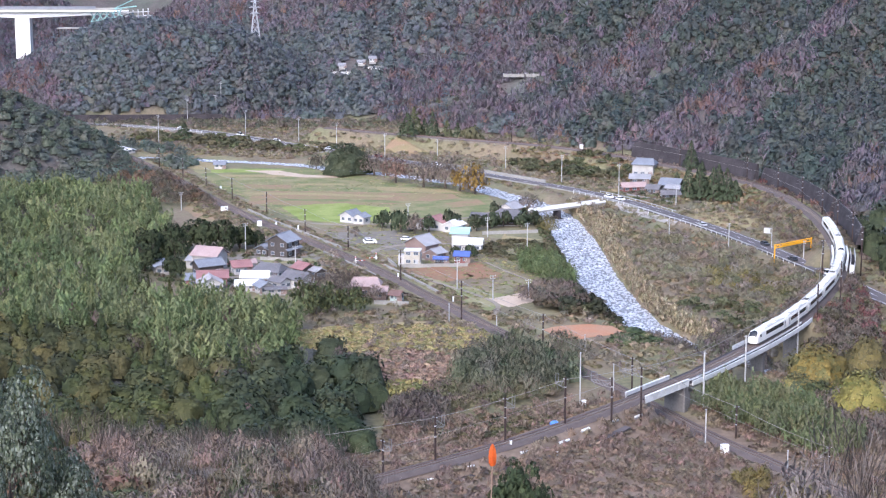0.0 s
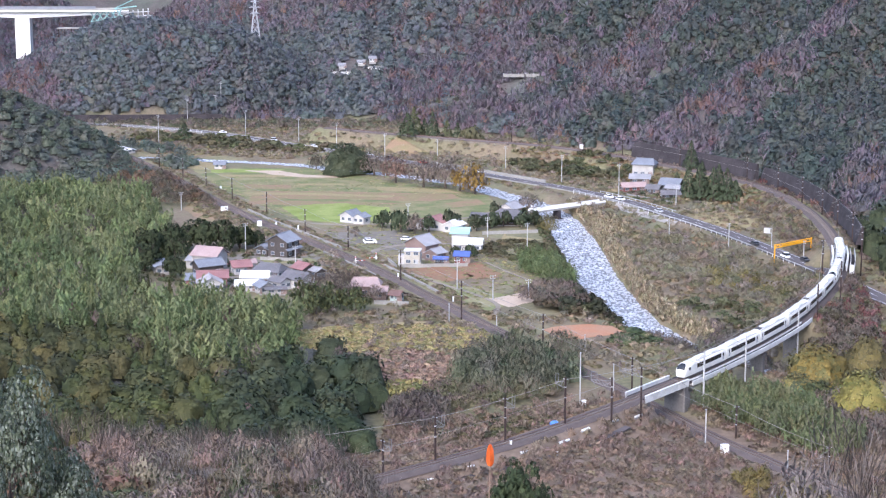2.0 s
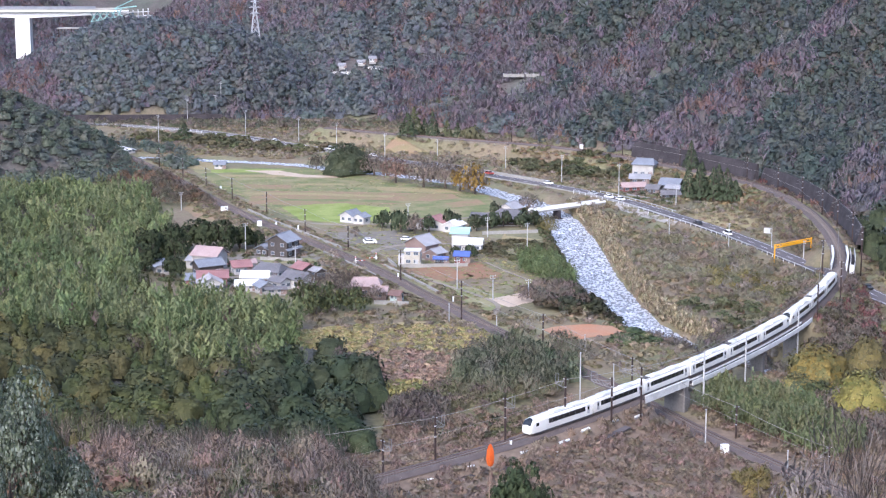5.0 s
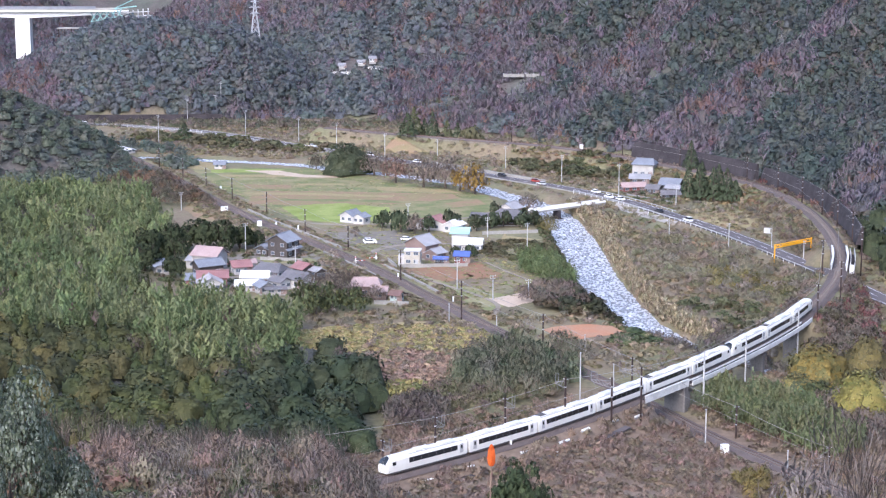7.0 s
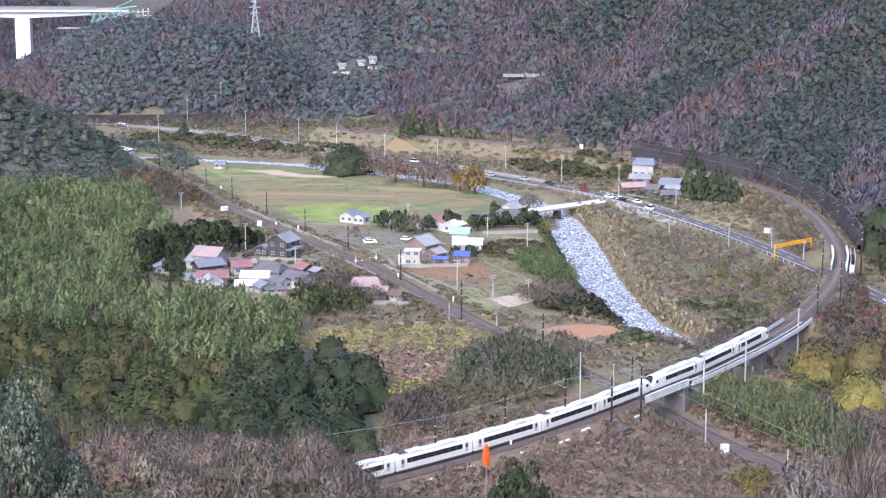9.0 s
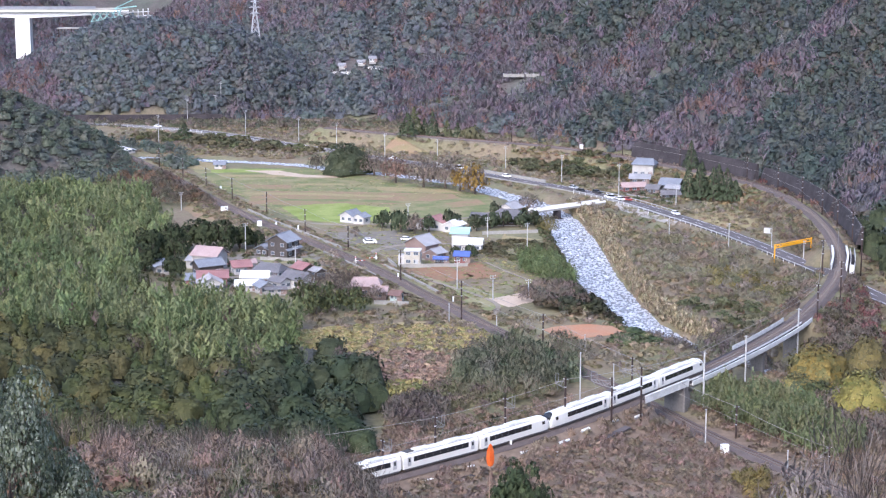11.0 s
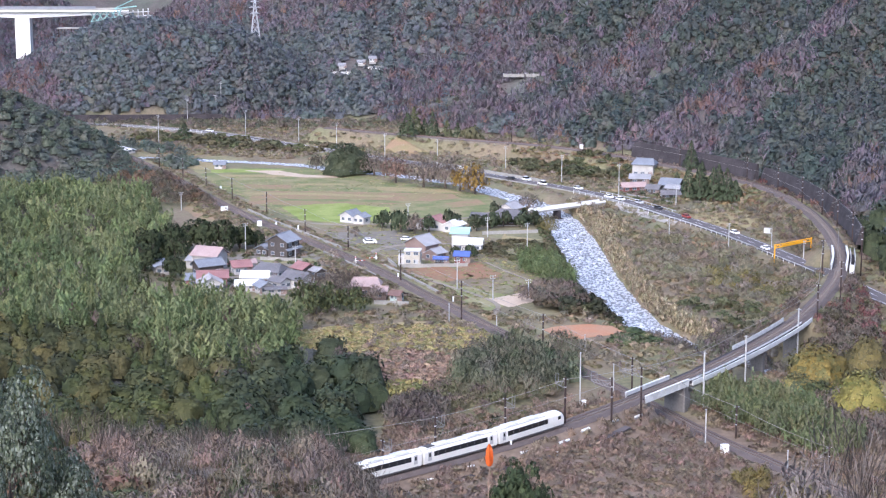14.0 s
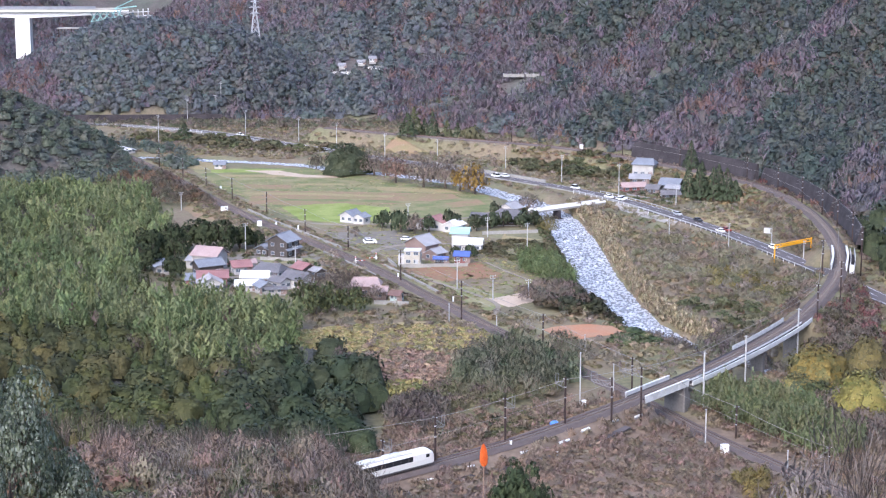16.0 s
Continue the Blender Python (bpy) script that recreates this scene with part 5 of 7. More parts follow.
ROOFS = {"slate": tile("slate_blue_tiles", (0.185, 0.20, 0.235)), "dark": tile("dark_grey_tiles", (0.14, 0.135, 0.145)), "red": tile("faded_red_sheet", (0.26, 0.135, 0.135)), "pink": tile("pale_pink_sheet", (0.35, 0.26, 0.25)),
         "white": tile("pale_sheet", (0.60, 0.61, 0.62)), "teal": tile("turquoise_sheet", (0.30, 0.44, 0.47)), "blue": tile("blue_sheeting", (0.085, 0.13, 0.34)), "brown": tile("brown_tiles", (0.16, 0.10, 0.09)),
         "grey": tile("grey_tiles", (0.27, 0.27, 0.29))}
WALLS = {"white": material("white_render", (0.48, 0.47, 0.46), 0.8, 0.4, 0.15, 8), "cream": material("cream_siding", (0.42, 0.39, 0.33), 0.8, 0.4, 0.12, 8), "wood": material("dark_boarding", (0.07, 0.06, 0.058), 0.85, 0.6, 0.25, 8),
         "brown": material("brown_siding", (0.22, 0.16, 0.145), 0.8, 0.5, 0.2, 8), "grey": material("grey_boarding", (0.36, 0.35, 0.34), 0.8, 0.5, 0.2, 8), "mint": material("pale_turquoise_siding", (0.42, 0.52, 0.50), 0.8, 0.5, 0.15, 8), "red": material("red_sheet_wall", (0.20, 0.085, 0.08), 0.8, 0.5, 0.2, 8)}
PANE = material("window_pane", (0.10, 0.12, 0.15), 0.08, 0.5, 0.1, 4, spec=0.6)


def roof_part(bm, w, d, h, rise, over, x0=0.0, y0=0.0, hip=0.0):
    """A tiled roof over a w x d block with its ridge along x; hip pulls the ridge ends in."""
    t = 0.16
    e = h - over * rise / (d / 2)
    r = w / 2 + over - hip
    for sy in (-1, 1):
        lo = [(-(w / 2 + over), sy * (d / 2 + over), e), (w / 2 + over, sy * (d / 2 + over), e), (r, 0, h + rise), (-r, 0, h + rise)]
        a = [bm.verts.new((x0 + p[0], y0 + p[1], p[2])) for p in lo]
        b = [bm.verts.new((x0 + p[0], y0 + p[1], p[2] + t)) for p in lo]
        bm.faces.new(a), bm.faces.new(b)
        for k in range(4):
            bm.faces.new((a[k], a[(k + 1) % 4], b[(k + 1) % 4], b[k]))
        n = int((w + 2 * over) / 0.55)
        for k in range(n):  # ribs of the tiles
            u = -(w / 2 + over) + (k + 0.5) * (w + 2 * over) / n
            top = 1.0 if abs(u) <= r else max(0.05, 1 - (abs(u) - r) / max(hip, 0.01))
            rod(bm, (x0 + u, y0 + sy * (d / 2 + over), e + t), (x0 + u, y0 + sy * (d / 2 + over) * (1 - top), e + t + (h + rise - e) * top), 0.07, 0.07, 4)
    if hip:
        for sx in (-1, 1):
            tri = [(sx * (w / 2 + over), -(d / 2 + over), e + t), (sx * (w / 2 + over), d / 2 + over, e + t), (sx * r, 0, h + rise + t)]
            bm.faces.new([bm.verts.new((x0 + p[0], y0 + p[1], p[2])) for p in tri])
    rod(bm, (x0 - r, y0, h + rise + t), (x0 + r, y0, h + rise + t), 0.2, 0.2, 6)
    bmesh.ops.recalc_face_normals(bm, faces=bm.faces)


def windows(root, wall_mat, w, d, z0, x0=0.0, y0=0.0, n=3, tall=1.1):
    """Framed windows in the four walls."""
    frame_mat = M["galvanised"]
    for sy in (-1, 1):
        for k in range(n):
            u = x0 + (k + 0.5 - n / 2) * w / n
            ww = min(1.7, w / n * 0.62) / 2
            y = y0 + sy * d / 2
            f = part("window", boxes((u - ww, u + ww, y - 0.07, y + 0.07, z0, z0 + 0.09), (u - ww, u + ww, y - 0.07, y + 0.07, z0 + tall, z0 + tall + 0.09), (u - ww, u - ww + 0.08, y - 0.07, y + 0.07, z0, z0 + tall), (u + ww - 0.08, u + ww, y - 0.07, y + 0.07, z0, z0 + tall), (u - 0.04, u + 0.04, y - 0.06, y + 0.06, z0, z0 + tall)), frame_mat, root)
            part("pane", boxes((u - ww + 0.05, u + ww - 0.05, y - 0.03, y + 0.03, z0 + 0.05, z0 + tall)), PANE, f)
    for sx in (-1, 1):
        for k in range(2):
            v = y0 + (k - 0.5) * d / 2
            x = x0 + sx * w / 2
            f = part("window", boxes((x - 0.07, x + 0.07, v - 0.7, v + 0.7, z0, z0 + 0.09), (x - 0.07, x + 0.07, v - 0.7, v + 0.7, z0 + tall, z0 + tall + 0.09), (x - 0.07, x + 0.07, v - 0.7, v - 0.62, z0, z0 + tall), (x - 0.07, x + 0.07, v + 0.62, v + 0.7, z0, z0 + tall)), frame_mat, root)
            part("pane", boxes((x - 0.03, x + 0.03, v - 0.65, v + 0.65, z0 + 0.05, z0 + tall)), PANE, f)


def house(name, x, y, turn, w, d, storeys, roof, wall, label, category="house", rise=None, hip=0.0, wing=None, lower=None, lift=0.0):
    """A house; wing: (dx, dy, w, d, roof) single-storey block at its side; lower: a skirt roof between the storeys."""
    z = float(ground_z(x, y)) + lift
    root = thing(name, pose(x, y, z, 0, 0, turn), label, category, "village houses")
    h = 2.9 * storeys
    rise = rise if rise is not None else d * 0.27
    wm, rm = WALLS[wall], ROOFS[roof]
    part("foundation", boxes((-w / 2 - 0.1, w / 2 + 0.1, -d / 2 - 0.1, d / 2 + 0.1, -0.8, 0.35)), M["concrete"], root)
    bm = boxes((-w / 2, w / 2, -d / 2, d / 2, 0.3, h))
    if not hip:
        prism(bm, [(-d / 2, h - 0.02), (d / 2, h - 0.02), (0, h + rise - 0.05)], -w / 2, w / 2)
    part("wall", bm, wm, root)
    bm = bmesh.new()
    roof_part(bm, w, d, h, rise, 0.7, hip=hip)
    part("roof", bm, rm, root)
    for s in range(int(max(1, storeys))):
        windows(root, wm, w, d, 1.0 + 2.9 * s, n=max(2, int(w / 2.8)))
    part("door", boxes((w * 0.28, w * 0.28 + 1.7, -d / 2 - 0.06, -d / 2 + 0.05, 0.35, 2.35)), WALLS["brown"], root, "brown sliding door")
    if lower:
        bm = bmesh.new()
        for sy in (-1, 1):
            a = [(-w / 2 - 1.0, sy * (d / 2 + 1.1), 2.75), (w / 2 + 1.0, sy * (d / 2 + 1.1), 2.75), (w / 2 + 1.0, sy * d / 2, 3.3), (-w / 2 - 1.0, sy * d / 2, 3.3)]
            p = [bm.verts.new(q) for q in a] + [bm.verts.new((q[0], q[1], q[2] + 0.14)) for q in a]
            for f in ((0, 1, 2, 3), (4, 5, 6, 7), (0, 1, 5, 4), (2, 3, 7, 6), (0, 3, 7, 4), (1, 2, 6, 5)):
                bm.faces.new([p[k] for k in f])
        bmesh.ops.recalc_face_normals(bm, faces=bm.faces)
        part("skirt_roof", bm, rm, root)
    if wing:
        dx, dy, ww, wd, wr = wing
        bm = boxes((dx - ww / 2, dx + ww / 2, dy - wd / 2, dy + wd / 2, -0.8, 2.7))
        prism(bm, [(dy - wd / 2, 2.68), (dy + wd / 2, 2.68), (dy, 2.7 + wd * 0.22)], dx - ww / 2, dx + ww / 2)
        blk = part("wing", bm, wm, root)
        bm = bmesh.new()
        roof_part(bm, ww, wd, 2.7, wd * 0.24, 0.5, dx, dy)
        part("wing_roof", bm, ROOFS[wr], blk)
        windows(blk, wm, ww, wd, 0.9, dx, dy, max(1, int(ww / 2.8)))
    return root


house("farmhouse", -53, 591, 62, 7.4, 7.6, 2, "slate", "wood", "two-storey dark boarded house with slate-blue tiled roof", wing=(-1.5, 6.4, 4.4, 4.6, "slate"), lower=True)
house("house", -74.7, 568.9, -22, 8.6, 7.4, 1.8, "pink", "grey", "two-storey house with a pale pink sheet roof", wing=(-5.6, 0.5, 4.4, 4, "grey"))
house("house", -74.0, 558.9, 32, 8.2, 5.4, 1.3, "slate", "wood", "dark house with a wide slate-blue roof")
house("house", -70.5, 542.7, 8, 8.6, 5.2, 1.1, "red", "red", "long house with a faded red roof", wing=(-6.2, -0.3, 3.8, 5.2, "slate"))
house("house", -70.3, 535.5, -76, 6.4, 7.0, 0.9, "grey", "white", "low house with a grey gabled roof at the grove edge")
house("house", -64.1, 561.3, 22, 5.4, 4.8, 1.0, "red", "grey", "low house with a red sheet roof", wing=(3.4, 4.2, 5, 3, "pink"))
house("house", -57.4, 543.0, -3, 7.8, 4.6, 1.1, "white", "white", "white house with a white sheet roof")
house("shed", -59.2, 534.9, 3, 6.2, 3.4, 0.8, "white", "grey", "low shed with a white sheet roof", "shed")
house("shed", -53.7, 531.5, -62, 5, 4, 0.9, "slate", "grey", "small grey gabled shed", "shed")
house("farmhouse", -53.9, 554.7, -24, 8.4, 6.2, 1.0, "dark", "white", "broad single-storey house with dark tiled roof", hip=1.2)
house("house", -44.1, 540.3, -40, 8.2, 6.2, 1.1, "dark", "white", "white-gabled house with dark tiled roof", wing=(-2.5, -5.4, 5, 4.4, "dark"))
house("house", -43.6, 556.6, -50, 5.4, 4.8, 1.1, "red", "wood", "small dark house with red roof", wing=(5.0, 1.5, 4, 3.4, "grey"))
house("shed", -89.9, 564.3, -74, 12, 4.2, 1.0, "slate", "grey", "long shed with a grey sheet roof in the trees", "shed", rise=0.6)
house("shed", -50.1, 529.3, 10, 5.5, 3, 0.7, "dark", "grey", "low grey lean-to at the grove edge", "shed", rise=0.4)
house("house", -23, 528, -5, 8.4, 6, 1.3, "pink", "brown", "house with a faded pink roof behind bare trees", hip=1.2, wing=(4.6, -4.2, 4.5, 4, "pink"))
house("shed", -13.6, 520, -28, 3.0, 2.8, 0.8, "brown", "mint", "small pale turquoise hut with a brown roof", "shed")
house("barn", -34, 659, 58, 6, 5.6, 1.0, "slate", "white", "white barn with a slate-blue roof and shutter doors", "barn", wing=(-0.6, -5.2, 4.4, 4.6, "slate"))
house("hall", -3, 644, 62, 7.5, 11, 1.1, "red", "white", "white hall with a red roof", "hall", rise=1.6, wing=(-1, -8.5, 6, 6, "white"))
house("house", 6, 607, -8, 5.5, 5, 1.9, "teal", "white", "white two-storey house with turquoise roof", wing=(3.5, -5.0, 9, 6, "white"))
house("house", -7, 590, 52, 7.0, 8.6, 1.7, "grey", "brown", "two-storey brown house with slate tiled roof", wing=(-1.5, -7, 5, 5, "grey"))
house("shed", 6.3, 579, -10, 4.2, 3.6, 1.0, "blue", "red", "red shed with a blue sheeted roof", "shed", rise=0.9)
house("shed", -0.6, 577, -8, 3.8, 2.2, 0.7, "blue", "wood", "low lean-to under blue sheeting", "shed", rise=0.4)
house("farmhouse", 24, 655, -12, 13, 9, 1.0, "dark", "wood", "large farmhouse with hipped dark tiled roof", hip=4.0, wing=(-9, -3, 8, 6, "dark"))
house("house", 25.5, 676, 60, 7, 6.5, 1.0, "grey", "white", "white-gabled house with grey roof by the river")
house("farmhouse", 86.1, 765.4, -20, 9, 7, 1.9, "slate", "grey", "two-storey farmhouse with slate tiled roof above the road", hip=1.5)
house("house", 93.6, 732.6, -28, 8, 7.5, 1.2, "slate", "wood", "dark house with a pale slate roof", wing=(3, -5.4, 6, 4, "grey"))
house("house", 77.7, 732.8, 14, 9.5, 4.4, 0.9, "pink", "red", "long shed house with faded pink roof")
house("outbuilding", 83.0, 754.4, -10, 8, 4.6, 1.0, "grey", "wood", "dark outbuilding with grey roof", "outbuilding")
house("shed", 85.6, 726.6, -25, 5, 4.4, 0.9, "dark", "wood", "small dark-roofed store between the houses", "shed")
house("shed", 90.7, 713.9, 5, 7, 4, 0.8, "dark", "wood", "low dark shed beside the road", "shed")
house("shed", -99.5, 801, -5, 4.5, 3.6, 0.8, "slate", "white", "small white field hut with blue-grey roof", "shed")
house("shed", -152, 860, -55, 14, 3.5, 0.6, "white", "grey", "long shed with pale corrugated roof", "shed", rise=0.5)


def flat_block(x, y, turn, w, d, h, wall, label):
    root = thing("house", pose(x, y, float(ground_z(x, y)), 0, 0, turn), label, "house", "village houses")
    part("wall", boxes((-w / 2, w / 2, -d / 2, d / 2, -0.5, h)), WALLS[wall], root)
    part("roof", boxes((-w / 2 - 0.25, w / 2 + 0.25, -d / 2 - 0.25, d / 2 + 0.25, h, h + 0.25, 0.05)), ROOFS["white"], root)
    windows(root, WALLS[wall], w, d, 1.0, n=2)
    windows(root, WALLS[wall], w, d, 3.6, n=2)
    part("door", boxes((w * 0.2, w * 0.2 + 0.9, -d / 2 - 0.05, -d / 2 + 0.05, 0.1, 2.1)), M["galvanised"], root)
    part("annexe", boxes((-w / 2 - 2.0, -w / 2, -d / 2 + 0.6, d / 2 - 1.2, -0.5, h * 0.72)), WALLS["white"], root)


flat_block(-9.8, 576, -5, 5.0, 4.6, 4.9, "cream", "cream two-storey flat-roofed house beside the lane")


def parked(x, y, turn, colour, label):
    motorcar_at.append((x, y, turn, colour, label))


motorcar_at = []
parked(-25.5, 617, 10, (0.8, 0.8, 0.8), "white car parked in the yard")
parked(-25, 614, 8, (0.75, 0.75, 0.78), "white car parked in the yard")
parked(-12.5, 620, -20, (0.8, 0.8, 0.8), "white car parked beside the house")
parked(-11, 641, 60, (0.1, 0.1, 0.11), "dark car parked behind the house")
parked(-120.5, 985, 10, (0.8, 0.8, 0.8), "white car parked near the hill foot")
parked(66, 711, -60, (0.8, 0.8, 0.8), "white car parked beside the road")
parked(70, 705, -60, (0.8, 0.8, 0.8), "white car parked beside the road")


def crossing_gate(x, y, turn):
    """A level-crossing barrier with a striped arm."""
    root = thing("crossing_barrier", pose(x, y, float(ground_z(x, y)), 0, 0, turn), "red and white level-crossing barrier on a post", "barrier", "crossing barriers")
    bm = bmesh.new()
    rod(bm, (0, 0, -0.3), (0, 0, 2.6), 0.12, 0.1, 8)
    part("post", bm, M["white"], root)
    part("drive_box", boxes((-0.3, 0.3, -0.25, 0.25, 0.4, 1.2, 0.04)), M["white"], root)
    red = material("signal_red", (0.5, 0.06, 0.05), 0.5, 1, 0.1, 5)
    for k in range(4):
        part("arm_stripe", boxes((0.2 + 0.8 * k, 1.0 + 0.8 * k, -0.06, 0.06, 0.9, 1.05)), red if k % 2 else M["white"], root)
    part("warning_light", boxes((-0.25, 0.25, -0.14, 0.14, 2.1, 2.35, 0.05)), red, root)


crossing_gate(-28.5, 579, 25)
crossing_gate(-22, 584, 205)


def block_wall(x0, y0, x1, y1, h=1.1):
    z = min(float(ground_z(x0, y0)), float(ground_z(x1, y1)))
    n = math.hypot(x1 - x0, y1 - y0)
    root = thing("garden_wall", pose(x0, y0, z, 0, 0, math.degrees(math.atan2(y1 - y0, x1 - x0))), "low grey block wall round a garden", "wall", "garden walls")
    part("panel", boxes((0, n, -0.08, 0.08, -0.3, h)), M["concrete"], root)
    part("coping", boxes((-0.05, n + 0.05, -0.14, 0.14, h, h + 0.1)), M["concrete"], root)
    for k in range(int(n / 3) + 1):
        part("pillar", boxes((k * 3 - 0.15, k * 3 + 0.15, -0.16, 0.16, -0.3, h + 0.05)), M["concrete"], root)


block_wall(-14, 571, 8, 573)
block_wall(-15, 571, -18, 582)
block_wall(14, 632, 34, 636)
block_wall(-60, 584, -46, 581)
block_wall(74, 721, 90, 700)
block_wall(-20, 516, -10, 514)


# ---------------------------------------------------------------- highway viaduct and hill sites
def viaduct():
    root = thing("highway_viaduct", Matrix(), "white concrete highway viaduct on tall piers", "viaduct")
    line = spline([(-520, 1165), (-400, 1160), (-282, 1156), (-240, 1156), (-215, 1158), (-195, 1162)], 4.0)
    e = line[2][-1]
    z = 45.0
    bm = bmesh.new()
    rings = []
    for s in np.arange(0, e, 4):
        x, y, a = along(line, s)
        deep = 5.0 - 2.8 * abs(math.sin((x + 267) / 95 * 1.45)) if x < -150 else 2.0
        dx, dy = math.cos(radians(a)), math.sin(radians(a))
        rings.append([bm.verts.new((x + dy * u, y - dx * u, z + v)) for u, v in ((-6.5, 0), (-6.5, -0.8), (-3, -1.3), (-2.8, -deep), (2.8, -deep), (3, -1.3), (6.5, -0.8), (6.5, 0))])
    for a, b in zip(rings[:-1], rings[1:]):
        for k in range(8):
            bm.faces.new((a[k], a[(k + 1) % 8], b[(k + 1) % 8], b[k]))
    bm.faces.new(rings[0]), bm.faces.new(rings[-1])
    bmesh.ops.recalc_face_normals(bm, faces=bm.faces)
    part("deck", bm, M["white"], root, "white haunched box girder")
    for off in (-6.4, 6.4):
        part("barrier", sweep(line, 0, e - 4, [(off - 0.15, 0), (off - 0.15, 1.0), (off + 0.15, 1.0), (off + 0.15, 0)], z), M["concrete"], root, "grey concrete barrier")
    part("fence", sweep(line, 0, 300, [(6.3, 1.0), (6.3, 2.6), (6.36, 2.6), (6.36, 1.0)], z), ROOFS["slate"], root, "blue-grey noise fence")
    for x in (-267, -420):
        gz = float(ground_z(x, 1157))
        part("pier", boxes((x - 4.6, x + 1.0, 1154, 1160, gz - 4, z - 4.6, 0.3), (x + 1.6, x + 5.2, 1152.5, 1160, gz - 4, z - 4.6, 0.3)), M["white"], root, "tall white concrete pier")
    # the end still under construction
    site = thing("bridge_formwork", pose(-214, 1156, 0), "turquoise steel bridge formwork and scaffold", "scaffold")
    teal = material("turquoise_steel", (0.22, 0.38, 0.38), 0.6, 0.5, 0.2, 6)
    bm = bmesh.new()
    for k in range(5):
        rod(bm, (-9 + k * 4, -3, z - 7 + k * 0.2), (-5 + k * 4, -3, z - 1.5 + k * 0.8), 0.35, 0.35), rod(bm, (-9 + k * 4, -3, z - 1.5 + 0.6 * k), (-5 + k * 4, -3, z - 7 + 0.6 * k), 0.3, 0.3)
    rod(bm, (-9, -3, z - 7.3), (11, -3, z - 3.5), 0.45, 0.45), rod(bm, (4, -3, z), (20, -3, z + 7.5), 0.4, 0.3), rod(bm, (-9, -3, z - 1), (20, -3, z + 2.5), 0.45, 0.45)
    part("truss", bm, teal, site)
    bm = bmesh.new()
    for k in range(7):
        rod(bm, (8 + 3.2 * k, -2, z - 8), (8 + 3.2 * k, -2, z - 1 + 0.4 * k), 0.3, 0.3)
    for k in range(3):
        rod(bm, (8, -2, z - 6.5 + 2.4 * k), (28, -2, z - 6 + 2.6 * k), 0.25, 0.25)
    for k in range(5):
        rod(bm, (10 + 4 * k, -2, z - 30), (10 + 4 * k, -2, z - 7), 0.3, 0.3)
    part("scaffold", bm, M["galvanised"], site)
    # access stage below
    st = thing("access_stage", pose(-225, 1120, 0), "grey steel access stage on the hillside", "platform")
    g = float(ground_z(-225, 1120))
    bm = boxes((-12, 22, -3, 3, 35.4, 36.2))
    part("deck", bm, M["concrete"], st)
    bm = bmesh.new()
    for k in range(9):
        rod(bm, (-11.5 + k * 4, -2.5, g - 3), (-11.5 + k * 4, -2.5, 35.4), 0.25, 0.25)
    part("legs", bm, M["pole_dark"], st)


viaduct()
lattice_pylon(-113, 1094, 26)
lattice_pylon(-200, 1236, 20)


def hill_site(x, y, parts_list, label, category):
    z = float(ground_z(x, y))
    root = thing("hill_works", pose(x, y, z), label, category)
    for name, b, m in parts_list:
        part(name, boxes(b), M[m], root)


def ledge(x0, x1, y, h, name, label, mat="white"):
    """A pale strip of construction works standing on the slope."""
    z = max(float(ground_z(x0, y)), float(ground_z(x1, y)))
    ob = thing(name, pose((x0 + x1) / 2, y, z), label, "retaining wall")
    half = (x1 - x0) / 2
    part("panel", boxes((-half, half, -0.4, 0.4, -0.9, h)), M[mat], ob)
    part("coping", boxes((-half, half, -0.6, 0.6, h, h + 0.4)), M["concrete"], ob)
    for k in range(int(half * 2 / 4) + 1):
        part("post", boxes((-half + k * 4 - 0.1, -half + k * 4 + 0.1, -0.6, -0.4, 0, h + 1.2)), M["galvanised"], ob)


ledge(32, 51, 958, 0.3, "works_wall", "pale construction barrier on the hillside", "concrete")
ledge(-64, -52, 1051, 1.0, "works_wall", "pale barrier along a hillside track")
house("shed", -59, 1057, 5, 3.4, 3, 0.7, "grey", "grey", "pale site hut on the hillside", "shed", lift=2)
house("shed", -48, 1062, 5, 3.6, 3, 0.6, "grey", "white", "white site hut on the hillside", "shed", lift=2.5)
house("shed", -41.5, 1066, 5, 3.6, 3, 0.9, "grey", "white", "white works building on the hillside", "shed", lift=3)
ledge(-44, -35, 1062, 1.2, "works_wall", "white barrier beside the site huts")


